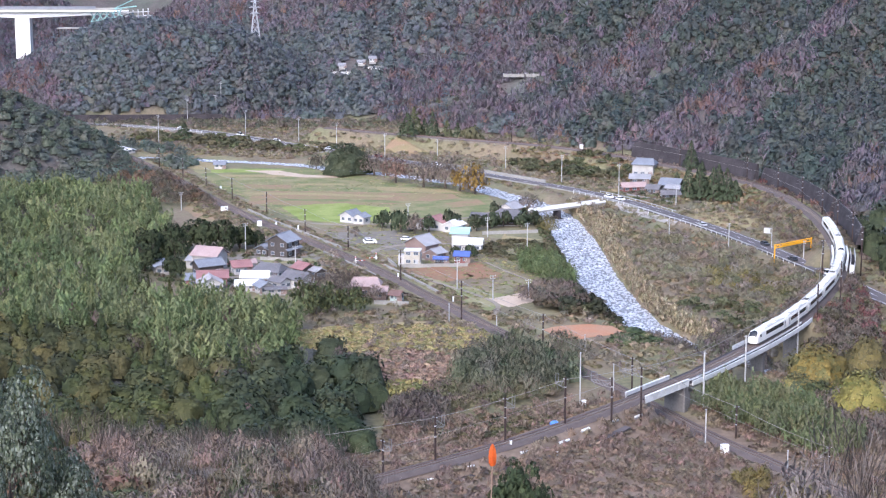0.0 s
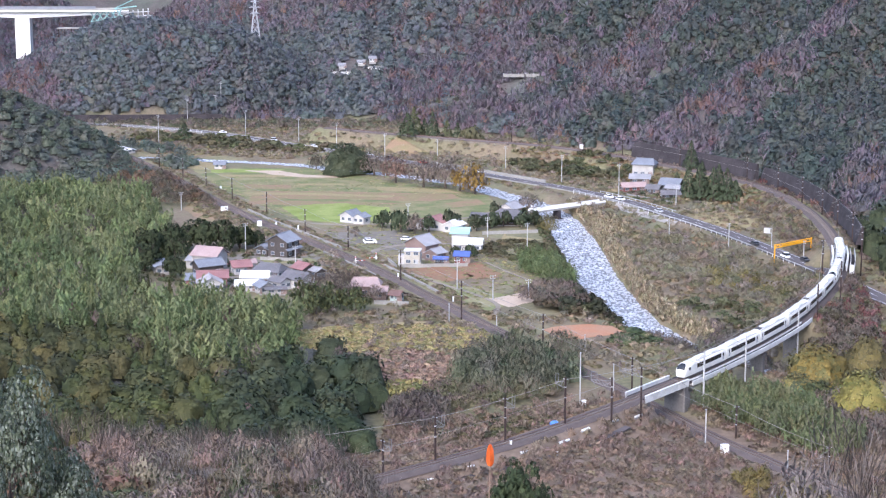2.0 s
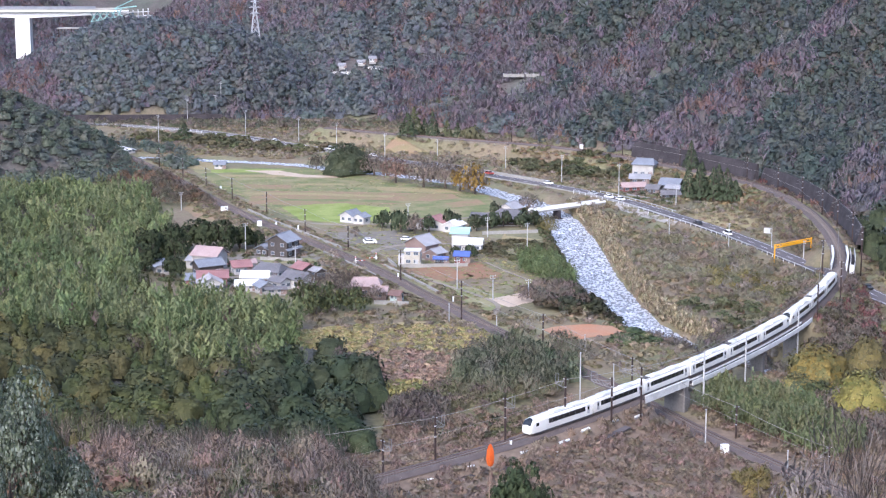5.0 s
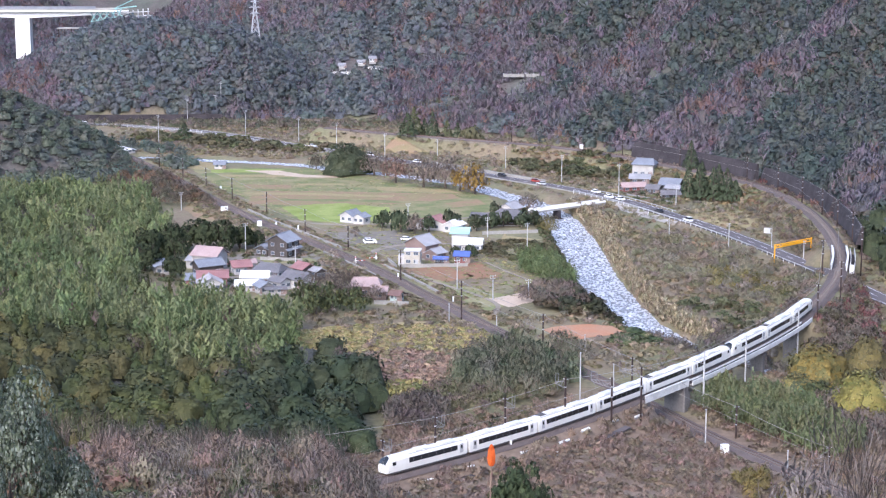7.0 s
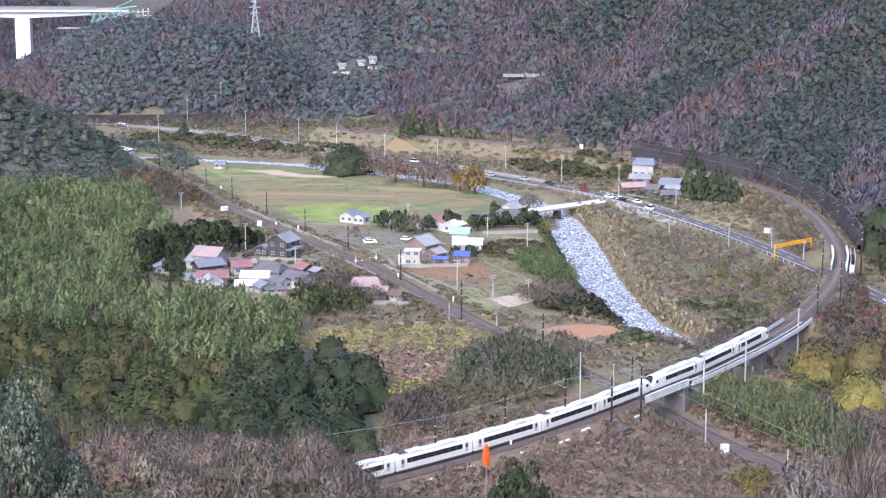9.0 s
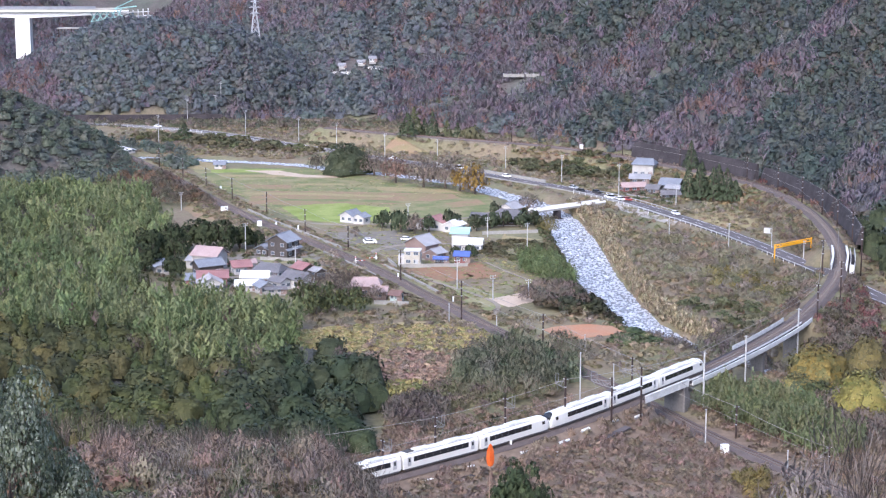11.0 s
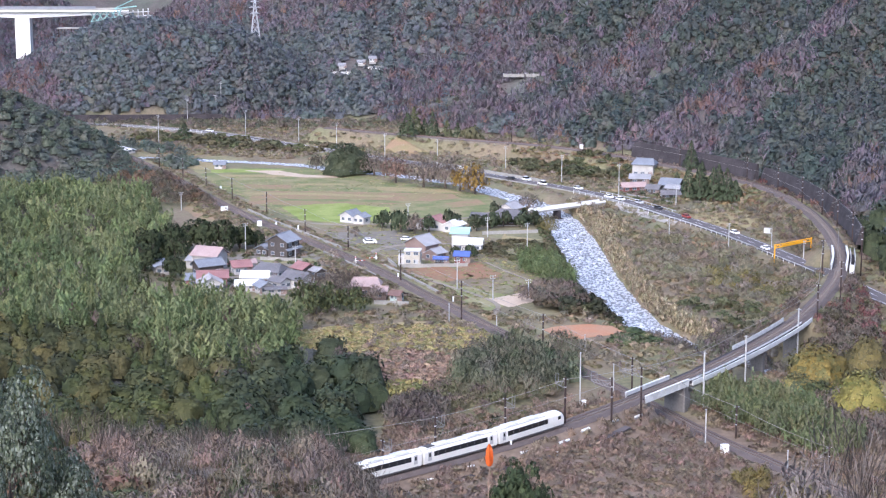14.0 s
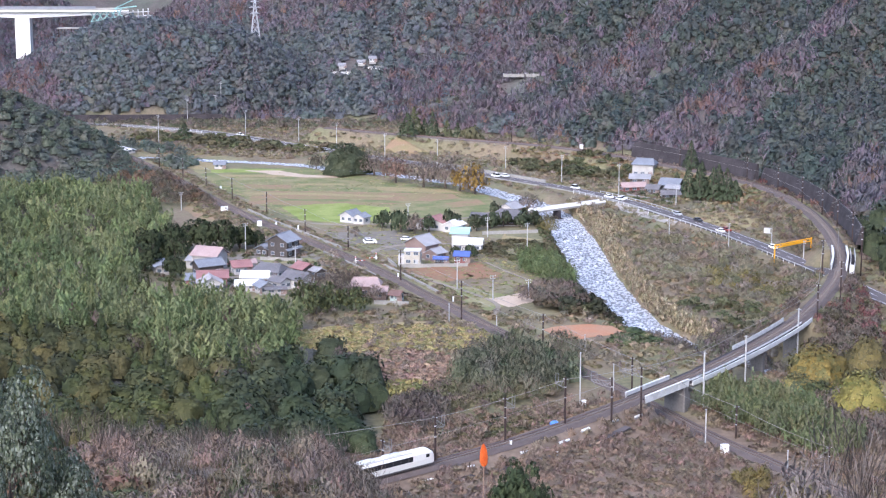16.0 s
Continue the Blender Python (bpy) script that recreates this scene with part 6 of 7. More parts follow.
# ---------------------------------------------------------------- single trees
def tree(name, x, y, h, r, kind, tones, label, n=420, trunk=0.25, seed=0, mat="leaf", limbs=9, z=None, lean=0.0, leaf=1.0, clear_stem=None):
    """A tree: tapered trunk with limbs, and a crown of many leaf sprays."""
    rng = np.random.RandomState(seed)
    z = float(ground_z(x, y)) if z is None else z
    root = thing(name, pose(x, y, z), label, "tree")
    bm = bmesh.new()
    fork = h * (0.3 if kind != "cone" else 0.9)
    rod(bm, (0, 0, -0.5), (lean, 0, fork), r * 0.05 + trunk * 0.6, trunk * 0.6, 7)
    if kind != "cone":
        for k in range(limbs):
            a = k * 2.4 + rng.uniform(-0.4, 0.4)
            e = rng.uniform(0.35, 0.85)
            tip = Vector((lean + math.cos(a) * r * e * 0.85, math.sin(a) * r * e * 0.85, fork + (h - fork) * rng.uniform(0.5, 0.92)))
            mid = Vector((lean + math.cos(a) * r * e * 0.35, math.sin(a) * r * e * 0.35, fork + (tip.z - fork) * 0.5))
            base = Vector((lean * 0.8, 0, fork * rng.uniform(0.7, 1.0)))
            rod(bm, base, mid, trunk * 0.42, trunk * 0.25, 5), rod(bm, mid, tip, trunk * 0.25, trunk * 0.07, 5)
            for j in range(3):
                t2 = mid.lerp(tip, rng.uniform(0.2, 0.9))
                rod(bm, t2, t2 + Vector(rng.normal(0, 1, 3)) * r * 0.16 + Vector((0, 0, r * 0.22)), trunk * 0.12, trunk * 0.03, 4)
    part("trunk", bm, M["bark"], root)
    q, out = crown(kind, seed + 500, n)
    if leaf != 1.0:
        c = q.mean(1, keepdims=True)
        q = c + (q - c) * leaf
    q[..., 2] -= q[..., 2].min()
    top = q[..., 2].max()
    low = {"dome": 0.05, "fuzz": 0.1, "fir": 0.03, "broad": 0.06, "lobed": 0.08, "haze": 0.16, "bare": 0.25, "stems": 0.2, "cone": 0.04, "bamboo": 0.0, "shrub": 0.0}[kind] * h if clear_stem is None else clear_stem
    q = q * np.array([r, r, (h - low) / top]) + np.array([lean, 0, low])
    tones = np.array(tones)
    T = np.repeat(tones[rng.randint(len(tones), size=n)] * rng.uniform(0.75, 1.25, (n, 1)), 4, 0)
    ob = quick_mesh("crown", q.reshape(-1, 3), 4, np.arange(n * 4), M[mat], T, np.repeat(out, 4, 0) if out.ndim == 2 else out.reshape(-1, 3))
    ob.parent = root
    return root


OLIVE = [(0.075, 0.085, 0.05), (0.06, 0.075, 0.045)]
YELLOW = [(0.235, 0.205, 0.06), (0.21, 0.19, 0.06), (0.25, 0.21, 0.065)]
GOLD = [(0.30, 0.19, 0.05), (0.27, 0.17, 0.055)]
CEDAR = [(0.065, 0.085, 0.05), (0.08, 0.1, 0.058)]
tree("evergreen_oak", -42, 783, 14.5, 10, "dome", [(0.085, 0.10, 0.062), (0.10, 0.112, 0.07)], "large round dark evergreen tree in the meadow", 900, 0.5, 1, "canopy")
tree("bare_tree", -30, 780, 11, 8, "haze", NEARBROWN, "leafless brown tree beside the evergreen", 700, 0.35, 2, "twig")
tree("riverside_tree", -57, 806, 8, 4.5, "haze", [(0.10, 0.09, 0.07)], "dark thin tree on the river bank", 350, 0.3, 3, "twig")
tree("cherry_tree", -20, 758, 13, 8, "haze", [(0.20, 0.13, 0.105), (0.22, 0.14, 0.11)], "reddish brown bare cherry tree by the river", 650, 0.4, 4, "twig")
tree("cherry_tree", -8, 745, 13, 8, "haze", NEARBROWN, "greyish bare cherry tree by the river", 650, 0.4, 5, "twig")
tree("cherry_tree", 1, 742, 14, 9, "haze", NEARBROWN, "greyish bare cherry tree by the river", 700, 0.4, 6, "twig")
tree("zelkova", 13, 727, 13, 7, "lobed", GOLD + NEARBROWN[:1], "golden brown autumn tree by the river", 620, 0.4, 7)
tree("zelkova", 7, 735, 11, 5, "haze", GOLD, "golden brown autumn tree by the river", 420, 0.3, 8, "twig")
for k, (x, y, h, r) in enumerate(((-14, 876, 15, 5), (-9, 880, 14, 4.5), (-5, 872, 15, 4), (2, 874, 14, 4.5), (7, 870, 13, 4.2), (-17, 868, 12, 5))):
    tree("cedar", x, y, h, r, "cone", CEDAR if k % 3 else [(0.11, 0.12, 0.06)], "dark cedar tree beyond the river", 380, 0.3, 20 + k)
tree("pale_tree", 14, 868, 12, 7, "broad", [(0.16, 0.15, 0.085)], "pale olive tree at the hill foot", 420, 0.3, 27)
tree("round_evergreen", -130, 903, 9, 5.8, "cone", CEDAR, "dark conical evergreen near the road", 420, 0.3, 28)
for k, (x, y, h, r) in enumerate(((98, 714, 14, 4), (102, 711, 15, 4.2), (107, 708, 14, 4.2), (112, 706, 14, 4), (104, 719, 15, 4), (110, 714, 14.5, 4.2), (104, 752, 13, 3.6), (115, 703, 9, 3.6), (96, 735, 8, 3))):
    tree("cedar", x, y, h, r, "cone", CEDAR, "dense dark cedar beside the farmhouse", 420, 0.3, 30 + k)
for k, (x, y, h, r, c) in enumerate(((-22, 646, 7, 3.4, CEDAR), (-15, 637, 8.5, 3.8, CEDAR), (-10, 634, 8, 3.6, NEARBROWN), (-5, 637, 7, 3, CEDAR), (3, 642, 8, 3.5, OLIVE), (12, 640, 6.5, 3.5, OLIVE), (17, 645, 6.5, 3.2, CEDAR),
                                     (22, 648, 6.5, 3.4, OLIVE), (29, 647, 7, 3.6, CEDAR), (33, 652, 6, 3, OLIVE), (9, 590, 4.5, 2.6, CEDAR), (4, 590, 4, 2.2, OLIVE), (20, 672, 6, 3, OLIVE), (-31, 628, 4, 2.2, NEARBROWN))):
    tree("garden_tree", x, y, h, r, "broad" if c is not NEARBROWN else "haze", c, "clipped dark garden tree among the houses" if c is not NEARBROWN else "small leafless garden tree", 320, 0.2, 50 + k)
for k, (x, y, h, r, c) in enumerate(((-83, 601, 11, 7.5, OAK), (-75, 599, 11.5, 7, OAK), (-69, 604, 9, 5.5, OAK), (-92, 596, 11, 6, OAK), (-64, 608, 6, 3.5, OAK), (-98, 586, 11, 6.5, OAK), (-88, 584, 8, 5, OAK), (-84, 556, 7, 4.5, OAK), (-95, 566, 9, 5.5, OAK))):
    tree("evergreen_tree", x, y, h, r, "broad", c, "spreading dark evergreen behind the village", 900, 0.35, 70 + k)
for k, (x, y, h, r) in enumerate(((-40, 511, 9, 5.5), (-32, 507, 9, 5.5), (-25, 506, 8, 5), (-36, 501, 8, 5))):
    tree("evergreen_tree", x, y, h, r, "lobed", EVERGREEN, "dark evergreen tree below the village", 620, 0.3, 150 + k)
tree("willow", 38, 643, 9, 4.6, "haze", [(0.20, 0.17, 0.075), (0.17, 0.15, 0.07)], "olive yellow willow on the river bank", 420, 0.25, 80, "twig")
tree("bare_tree", 33, 683, 8, 6, "haze", NEARBROWN, "leafless tree near the bridge end", 420, 0.25, 81, "twig")
for k, (x, y, h, r) in enumerate(((-31, 522, 8, 6), (-27, 517, 7, 5.5), (-38, 522, 9, 6), (-33, 541, 6, 6), (-28, 538, 6, 5), (-20, 519, 5.5, 4))):
    tree("bare_tree", x, y, h, r, "haze" if k % 2 else "bare", NEARBROWN, "leafless brown tree beside the village houses", 520, 0.25, 90 + k, "twig")
tree("ginkgo", 89.5, 421, 11.5, 7, "dome", [(0.21, 0.155, 0.045), (0.18, 0.14, 0.045), (0.14, 0.13, 0.05)], "golden yellow autumn tree below the railway", 1500, 0.4, 100, "crown")
tree("ginkgo", 101, 424, 9, 5, "dome", [(0.15, 0.12, 0.05), (0.11, 0.105, 0.05)], "yellow olive autumn tree below the railway", 1000, 0.35, 101, "crown")
tree("ginkgo", 94.5, 396, 11, 6.2, "dome", YELLOW + [(0.17, 0.175, 0.055)], "bright yellow green autumn tree", 1500, 0.4, 102, "crown")
tree("ginkgo", 106, 440, 10, 5.2, "dome", [(0.16, 0.13, 0.05), (0.13, 0.11, 0.05)], "yellow olive autumn tree beside a path", 900, 0.3, 103, "crown")
tree("ginkgo", 83.5, 413, 6, 4, "dome", [(0.22, 0.19, 0.07), (0.085, 0.10, 0.055)], "yellowish shrub tree below the railway", 700, 0.3, 104, "crown")
tree("evergreen_shrub", 88, 410, 5, 5.5, "broad", EVERGREEN, "dark evergreen shrub below the yellow trees", 900, 0.3, 105)
tree("evergreen_tree", 8.5, 181, 10.0, 3.9, "lobed", [(0.05, 0.07, 0.035), (0.065, 0.085, 0.04)], "dark leafy evergreen on the near slope", 1500, 0.2, 110, "near_leaf", clear_stem=3.5)
tree("silverleaf_tree", -11.5, 45, 7.0, 2.4, "lobed", [(0.145, 0.17, 0.115), (0.085, 0.105, 0.065), (0.23, 0.255, 0.20)], "near evergreen tree with pale silvery leaves", 14000, 0.1, 111, "near_leaf", leaf=0.85, clear_stem=2.6)
tree("bare_tree", 36, 150, 15.5, 4.8, "stems", [(0.25, 0.215, 0.195), (0.21, 0.18, 0.16)], "leafless grey tree with upright branches on the near slope", 290, 0.11, 112, "stalk", 24)
tree("bare_tree", 33, 156, 11, 4.0, "haze", [(0.30, 0.26, 0.23), (0.26, 0.22, 0.2)], "leafless grey tree on the near slope", 500, 0.1, 113, "twig", 14)
tree("silverleaf_tree", -10.2, 46, 4.6, 1.5, "lobed", [(0.145, 0.17, 0.115), (0.085, 0.105, 0.065), (0.21, 0.235, 0.18)], "near evergreen shrub with pale silvery leaves", 6000, 0.07, 114, "near_leaf", leaf=0.85, clear_stem=1.2)
for k, (x, y, h, r) in enumerate(((141, 585, 12, 5), (147, 598, 13, 5), (144, 566, 12, 5), (151, 574, 13, 5.5), (142, 548, 11, 4.5), (150, 555, 13, 5), (143, 612, 11, 4.5), (138, 532, 9, 4))):
    tree("evergreen_oak", x, y, h, r, "dome", OAK, "dark evergreen oak beside the railway bridge", 500, 0.3, 130 + k, "crown")
for k, (x, y, h) in enumerate(((-27, 190, 6), (-35, 178, 6.5), (-19, 196, 5), (-41, 190, 7), (-24, 170, 6), (-14, 186, 4.5), (-30, 200, 5), (-21, 180, 5), (-12, 197, 4), (-36, 195, 5.5))):
    tree("bare_sapling", x, y, h, 2.2, "stems", [(0.27, 0.22, 0.19), (0.2, 0.155, 0.13)], "pale leafless sapling on the near slope", 200, 0.06, 120 + k, "stalk")


# ---------------------------------------------------------------- thickets and reeds
def thicket(name, label, category, cx, cy, rx, ry, turn, count, kind, n, radius, height, tones, seed, mat="leaf"):
    """A patch of growth filling a turned oval."""
    rng = np.random.RandomState(seed)
    a, q = rng.uniform(0, math.tau, count), np.sqrt(rng.uniform(0, 1, count))
    u, v = rx * q * np.cos(a), ry * q * np.sin(a)
    t = radians(turn)
    x, y = cx + u * math.cos(t) - v * math.sin(t), cy + u * math.sin(t) + v * math.cos(t)
    ok = clear(x, y, 4.2, 4.2, 5.5, 6.5)
    return wood(name, label, category, x[ok], y[ok], kind, n, radius, height, tones, seed, mat)


GREYBROWN = [(0.19, 0.19, 0.13), (0.205, 0.19, 0.145), (0.165, 0.175, 0.115)]
thicket("bamboo_grass", "pale green bamboo grass on the river bank", "bamboo", 32.5, 563, 7.5, 23, 10, 150, "bamboo", 170, (1.3, 2.0), (1.2, 1.9), [(0.15, 0.18, 0.085), (0.13, 0.165, 0.08)], 201)
thicket("willow_thicket", "grey-green leafless willow thicket below the railway", "brush", 20, 436, 15, 27, -22, 200, "fuzz", 230, (2.2, 3.4), (2.8, 4.4), GREYBROWN, 202, "twig")
thicket("evergreen_thicket", "dark green shrubs among the willows", "brush", 24, 432, 9, 14, -20, 26, "broad", 130, (1.8, 2.8), (2.0, 3.2), [(0.075, 0.095, 0.055)], 203)
thicket("riverside_shrubs", "dark evergreen and brown shrubs by the river", "brush", 41, 512, 12, 13, 10, 60, "broad", 120, (1.8, 3.4), (1.6, 2.8), [(0.06, 0.07, 0.045), (0.09, 0.09, 0.055), (0.12, 0.10, 0.07)], 204)
thicket("riverside_brush", "leafless brown brush by the river", "brush", 33, 522, 10, 14, 10, 60, "haze", 110, (1.8, 3.2), (1.6, 3.0), NEARBROWN, 205, "twig")
thicket("green_shrubs", "low leafy green shrubs at the water's edge", "brush", 52, 473, 9, 8, 0, 50, "shrub", 90, (1.6, 2.6), (1.2, 2.0), [(0.10, 0.13, 0.07), (0.12, 0.14, 0.075)], 206)
thicket("bamboo_thicket", "grey-green bamboo thicket below the railway bridge", "bamboo", 71, 396, 10, 20, 25, 170, "bamboo", 420, (1.6, 2.4), (1.5, 2.5), [(0.18, 0.20, 0.105), (0.155, 0.175, 0.095), (0.21, 0.215, 0.115)], 207)
thicket("bamboo_thicket", "dark green bamboo thicket beside the lower track", "bamboo", 80, 375, 9, 14, 30, 80, "bamboo", 150, (1.6, 2.4), (1.4, 2.2), [(0.15, 0.17, 0.09), (0.17, 0.185, 0.10)], 208)
thicket("brown_brush", "leafless reddish brown brush on the bank", "brush", 92, 385, 12, 22, 20, 130, "haze", 90, (1.8, 3.0), (1.8, 3.0), [(0.23, 0.185, 0.16), (0.21, 0.175, 0.15)], 209, "twig")
thicket("bank_brush", "leafless brush on the embankment", "brush", 108, 462, 13, 26, 25, 130, "haze", 90, (1.8, 3.0), (1.6, 2.8), NEARBROWN + [(0.11, 0.10, 0.07)], 210, "twig")
thicket("golden_shrubs", "yellow shrubs along the near railway bank", "brush", 66, 338, 7, 12, 30, 45, "haze", 120, (1.2, 2.2), (1.2, 2.2), [(0.26, 0.21, 0.08), (0.2, 0.17, 0.08)], 211)
thicket("bracken", "pinkish brown dead bracken field", "grass", -9, 438, 16, 20, 0, 580, "shrub", 34, (1.0, 1.9), (0.8, 1.5), [(0.36, 0.25, 0.19), (0.33, 0.235, 0.18), (0.39, 0.275, 0.21)], 212)
thicket("golden_grass", "yellow green dry grass tussocks", "grass", -13, 472, 30, 17, 0, 1200, "shrub", 40, (0.7, 1.3), (0.5, 1.0), [(0.46, 0.385, 0.19), (0.43, 0.37, 0.18), (0.48, 0.385, 0.21), (0.37, 0.34, 0.16)], 213)
thicket("golden_brush", "yellow olive shrubs below the bracken", "brush", -9, 415, 10, 10, 0, 90, "shrub", 90, (1.2, 2.2), (1.1, 2.0), [(0.33, 0.30, 0.13), (0.36, 0.31, 0.14), (0.22, 0.24, 0.11)], 214)
thicket("grey_brush", "fine grey leafless trees beside the railway", "brush", -6, 392, 7, 12, 0, 60, "haze", 130, (1.8, 2.8), (2.0, 3.2), [(0.175, 0.142, 0.128), (0.16, 0.135, 0.115)], 215, "twig")
thicket("olive_shrubs", "olive shrubs on the railway bank", "brush", 12, 385, 16, 10, 35, 110, "shrub", 80, (1.1, 2.0), (1.0, 1.9), [(0.15, 0.14, 0.075), (0.18, 0.15, 0.085), (0.11, 0.11, 0.065)], 216)
thicket("spindle_shrub", "red-leaved shrub on waste ground", "brush", 103, 512, 5, 6, 0, 14, "shrub", 110, (1.3, 2.2), (1.0, 1.7), [(0.24, 0.07, 0.07), (0.20, 0.075, 0.07)], 217)
thicket("spindle_shrub", "red-leaved shrub on the embankment", "brush", 118, 470, 5, 6, 0, 14, "shrub", 110, (1.3, 2.0), (1.0, 1.7), [(0.22, 0.075, 0.07)], 218)
thicket("yellow_shrubs", "yellowish shrubs on waste ground", "brush", 92, 540, 12, 22, 20, 26, "haze", 110, (2.0, 3.0), (1.5, 2.3), [(0.22, 0.19, 0.08), (0.19, 0.165, 0.08)], 219, "twig")
thicket("waste_shrubs", "grey-brown shrubs on waste ground", "brush", 88, 570, 22, 62, 12, 190, "haze", 90, (1.8, 3.4), (1.4, 2.4), [(0.25, 0.23, 0.155), (0.265, 0.22, 0.175), (0.23, 0.215, 0.135), (0.28, 0.235, 0.185)], 220, "twig")
thicket("waste_evergreens", "dark shrubs near the embankment", "brush", 82, 500, 12, 22, 25, 30, "broad", 100, (1.4, 2.3), (1.2, 2.0), [(0.12, 0.13, 0.075), (0.15, 0.145, 0.085)], 221)
thicket("river_weeds", "dark weeds and brambles on the river field", "brush", 26, 602, 14, 18, 10, 110, "shrub", 70, (1.3, 2.4), (0.9, 1.6), [(0.12, 0.115, 0.065), (0.14, 0.12, 0.075)], 222)
thicket("far_hedge", "green and brown bushes between road and river", "brush", -95, 880, 70, 15, -28, 150, "broad", 80, (2.0, 3.6), (1.4, 2.4), [(0.115, 0.12, 0.065), (0.135, 0.13, 0.075), (0.16, 0.14, 0.09)], 223)
thicket("far_hedge", "bushes on the bank above the road", "brush", 60, 790, 36, 16, -40, 120, "broad", 80, (1.8, 3.2), (1.2, 2.2), [(0.12, 0.125, 0.07), (0.15, 0.14, 0.08), (0.10, 0.105, 0.06)], 224)
thicket("track_brush", "grey brush beside the lower railway", "brush", -118, 742, 16, 60, 25, 150, "haze", 90, (2.0, 3.4), (1.8, 3.2), [(0.15, 0.125, 0.10), (0.13, 0.12, 0.085), (0.19, 0.13, 0.095)], 225, "twig")
thicket("wall_brush", "reddish brush along the retaining wall", "brush", 136, 690, 10, 70, 5, 90, "haze", 80, (1.6, 2.8), (1.4, 2.6), [(0.17, 0.12, 0.10), (0.2, 0.1, 0.08)], 226, "twig")


thicket("foot_brush", "brown brush along the foot of the far hill", "brush", -100, 967, 116, 17, 0, 420, "haze", 60, (1.8, 3.2), (1.2, 2.4), [(0.21, 0.175, 0.15), (0.18, 0.165, 0.12), (0.16, 0.16, 0.11)], 227, "twig")
thicket("foot_brush", "brown and green brush along the foot of the hill", "brush", 30, 880, 40, 14, -42, 130, "haze", 60, (1.8, 3.0), (1.2, 2.2), [(0.21, 0.175, 0.15), (0.19, 0.18, 0.11)], 228, "twig")
thicket("village_shrubs", "mixed garden shrubs around the houses", "brush", -66, 568, 26, 32, 0, 120, "shrub", 90, (0.9, 1.8), (1.0, 1.9), [(0.09, 0.11, 0.06), (0.13, 0.13, 0.075), (0.2, 0.16, 0.12)], 229)
thicket("village_shrubs", "mixed garden shrubs around the farm", "brush", 88, 728, 16, 30, 10, 80, "shrub", 90, (1.1, 2.2), (1.1, 2.2), [(0.09, 0.11, 0.06), (0.12, 0.13, 0.075), (0.16, 0.14, 0.10)], 230)


def strip(name, label, category, line, s0, s1, lo, hi, count, kind, n, radius, height, tones, seed, mat="leaf", gaps=(4.0, 4.0, 5.5, 6.8)):
    """Growth along a line, lo to hi metres to its right."""
    rng = np.random.RandomState(seed)
    pts = [along(line, v, o) for v, o in zip(rng.uniform(s0, s1, count), rng.uniform(lo, hi, count))]
    x, y = np.array([p[0] for p in pts]), np.array([p[1] for p in pts])
    ok = clear(x, y, *gaps)
    return wood(name, label, category, x[ok], y[ok], kind, n, radius, height, tones, seed, mat)


TRACKSIDE = [(0.24, 0.19, 0.14), (0.22, 0.185, 0.12), (0.26, 0.205, 0.15), (0.19, 0.18, 0.10)]
STRAW = [(0.56, 0.48, 0.33), (0.50, 0.41, 0.27), (0.60, 0.52, 0.38)]
r0 = int(np.argmin(np.abs(RIVER[0][:, 1] - 700) + np.where(RIVER[0][:, 0] < 20, 999, 0)))
r1 = int(np.argmin(np.abs(RIVER[0][:, 1] - 478) + np.where(RIVER[0][:, 0] < 20, 999, 0)))
strip("reeds", "pale straw-coloured reeds on the river bank", "reeds", RIVER, RIVER[2][r0], RIVER[2][r1], -11.4, -7.8, 900, "bare", 44, (0.9, 1.6), (0.9, 1.5), STRAW, 78, "stalk")
thicket("reed_bed", "pale straw-coloured reed bed near the bridge", "reeds", 62, 652, 5, 22, 8, 260, "bare", 44, (0.9, 1.5), (0.8, 1.4), STRAW, 79, "stalk")
strip("bank_weeds", "green and brown weeds along the water", "brush", RIVER, RIVER[2][r0], RIVER[2][r1], 8.2, 13, 300, "shrub", 60, (0.9, 1.8), (0.8, 1.5), [(0.13, 0.145, 0.075), (0.19, 0.165, 0.10)], 80)
strip("bank_brush", "leafless brush where the river passes under the bridge", "brush", RIVER, RIVER[2][r1] - 6, RIVER[2][r1] + 40, -12, 12, 140, "haze", 100, (1.3, 2.4), (1.2, 2.2), [(0.21, 0.175, 0.155), (0.18, 0.165, 0.12)], 81, "twig", (4.0, 4.0, 5.5, 4.6))
strip("bridge_brush", "grey leafless willows crowding the river below the bridge", "brush", RIVER, RIVER[2][r1] - 2, RIVER[2][r1] + 60, -11, 11, 150, "fuzz", 170, (1.6, 2.8), (1.8, 3.2), [(0.20, 0.175, 0.155), (0.185, 0.175, 0.13), (0.21, 0.18, 0.165)], 90, "canopy", (4.0, 4.0, 5.5, 2.0))
strip("embankment_brush", "leafless brush and weeds on the railway embankment", "brush", LOOP, 300, 530, 4.5, 13, 420, "haze", 50, (1.0, 2.2), (0.8, 1.7), NEARBROWN + [(0.19, 0.175, 0.11), (0.24, 0.19, 0.13)], 82, "twig")
strip("embankment_brush", "leafless brush and weeds on the railway embankment", "brush", LOOP, 455, 530, -16, -4.2, 260, "haze", 56, (1.2, 2.4), (1.0, 2.0), NEARBROWN + [(0.24, 0.12, 0.11), (0.19, 0.175, 0.11)], 83, "twig")
strip("embankment_brush", "brown weeds beside the far curve", "brush", LOOP, 120, 300, 4.2, 16, 420, "shrub", 50, (0.9, 2.0), (0.7, 1.4), DRY + [(0.17, 0.17, 0.09)], 84)
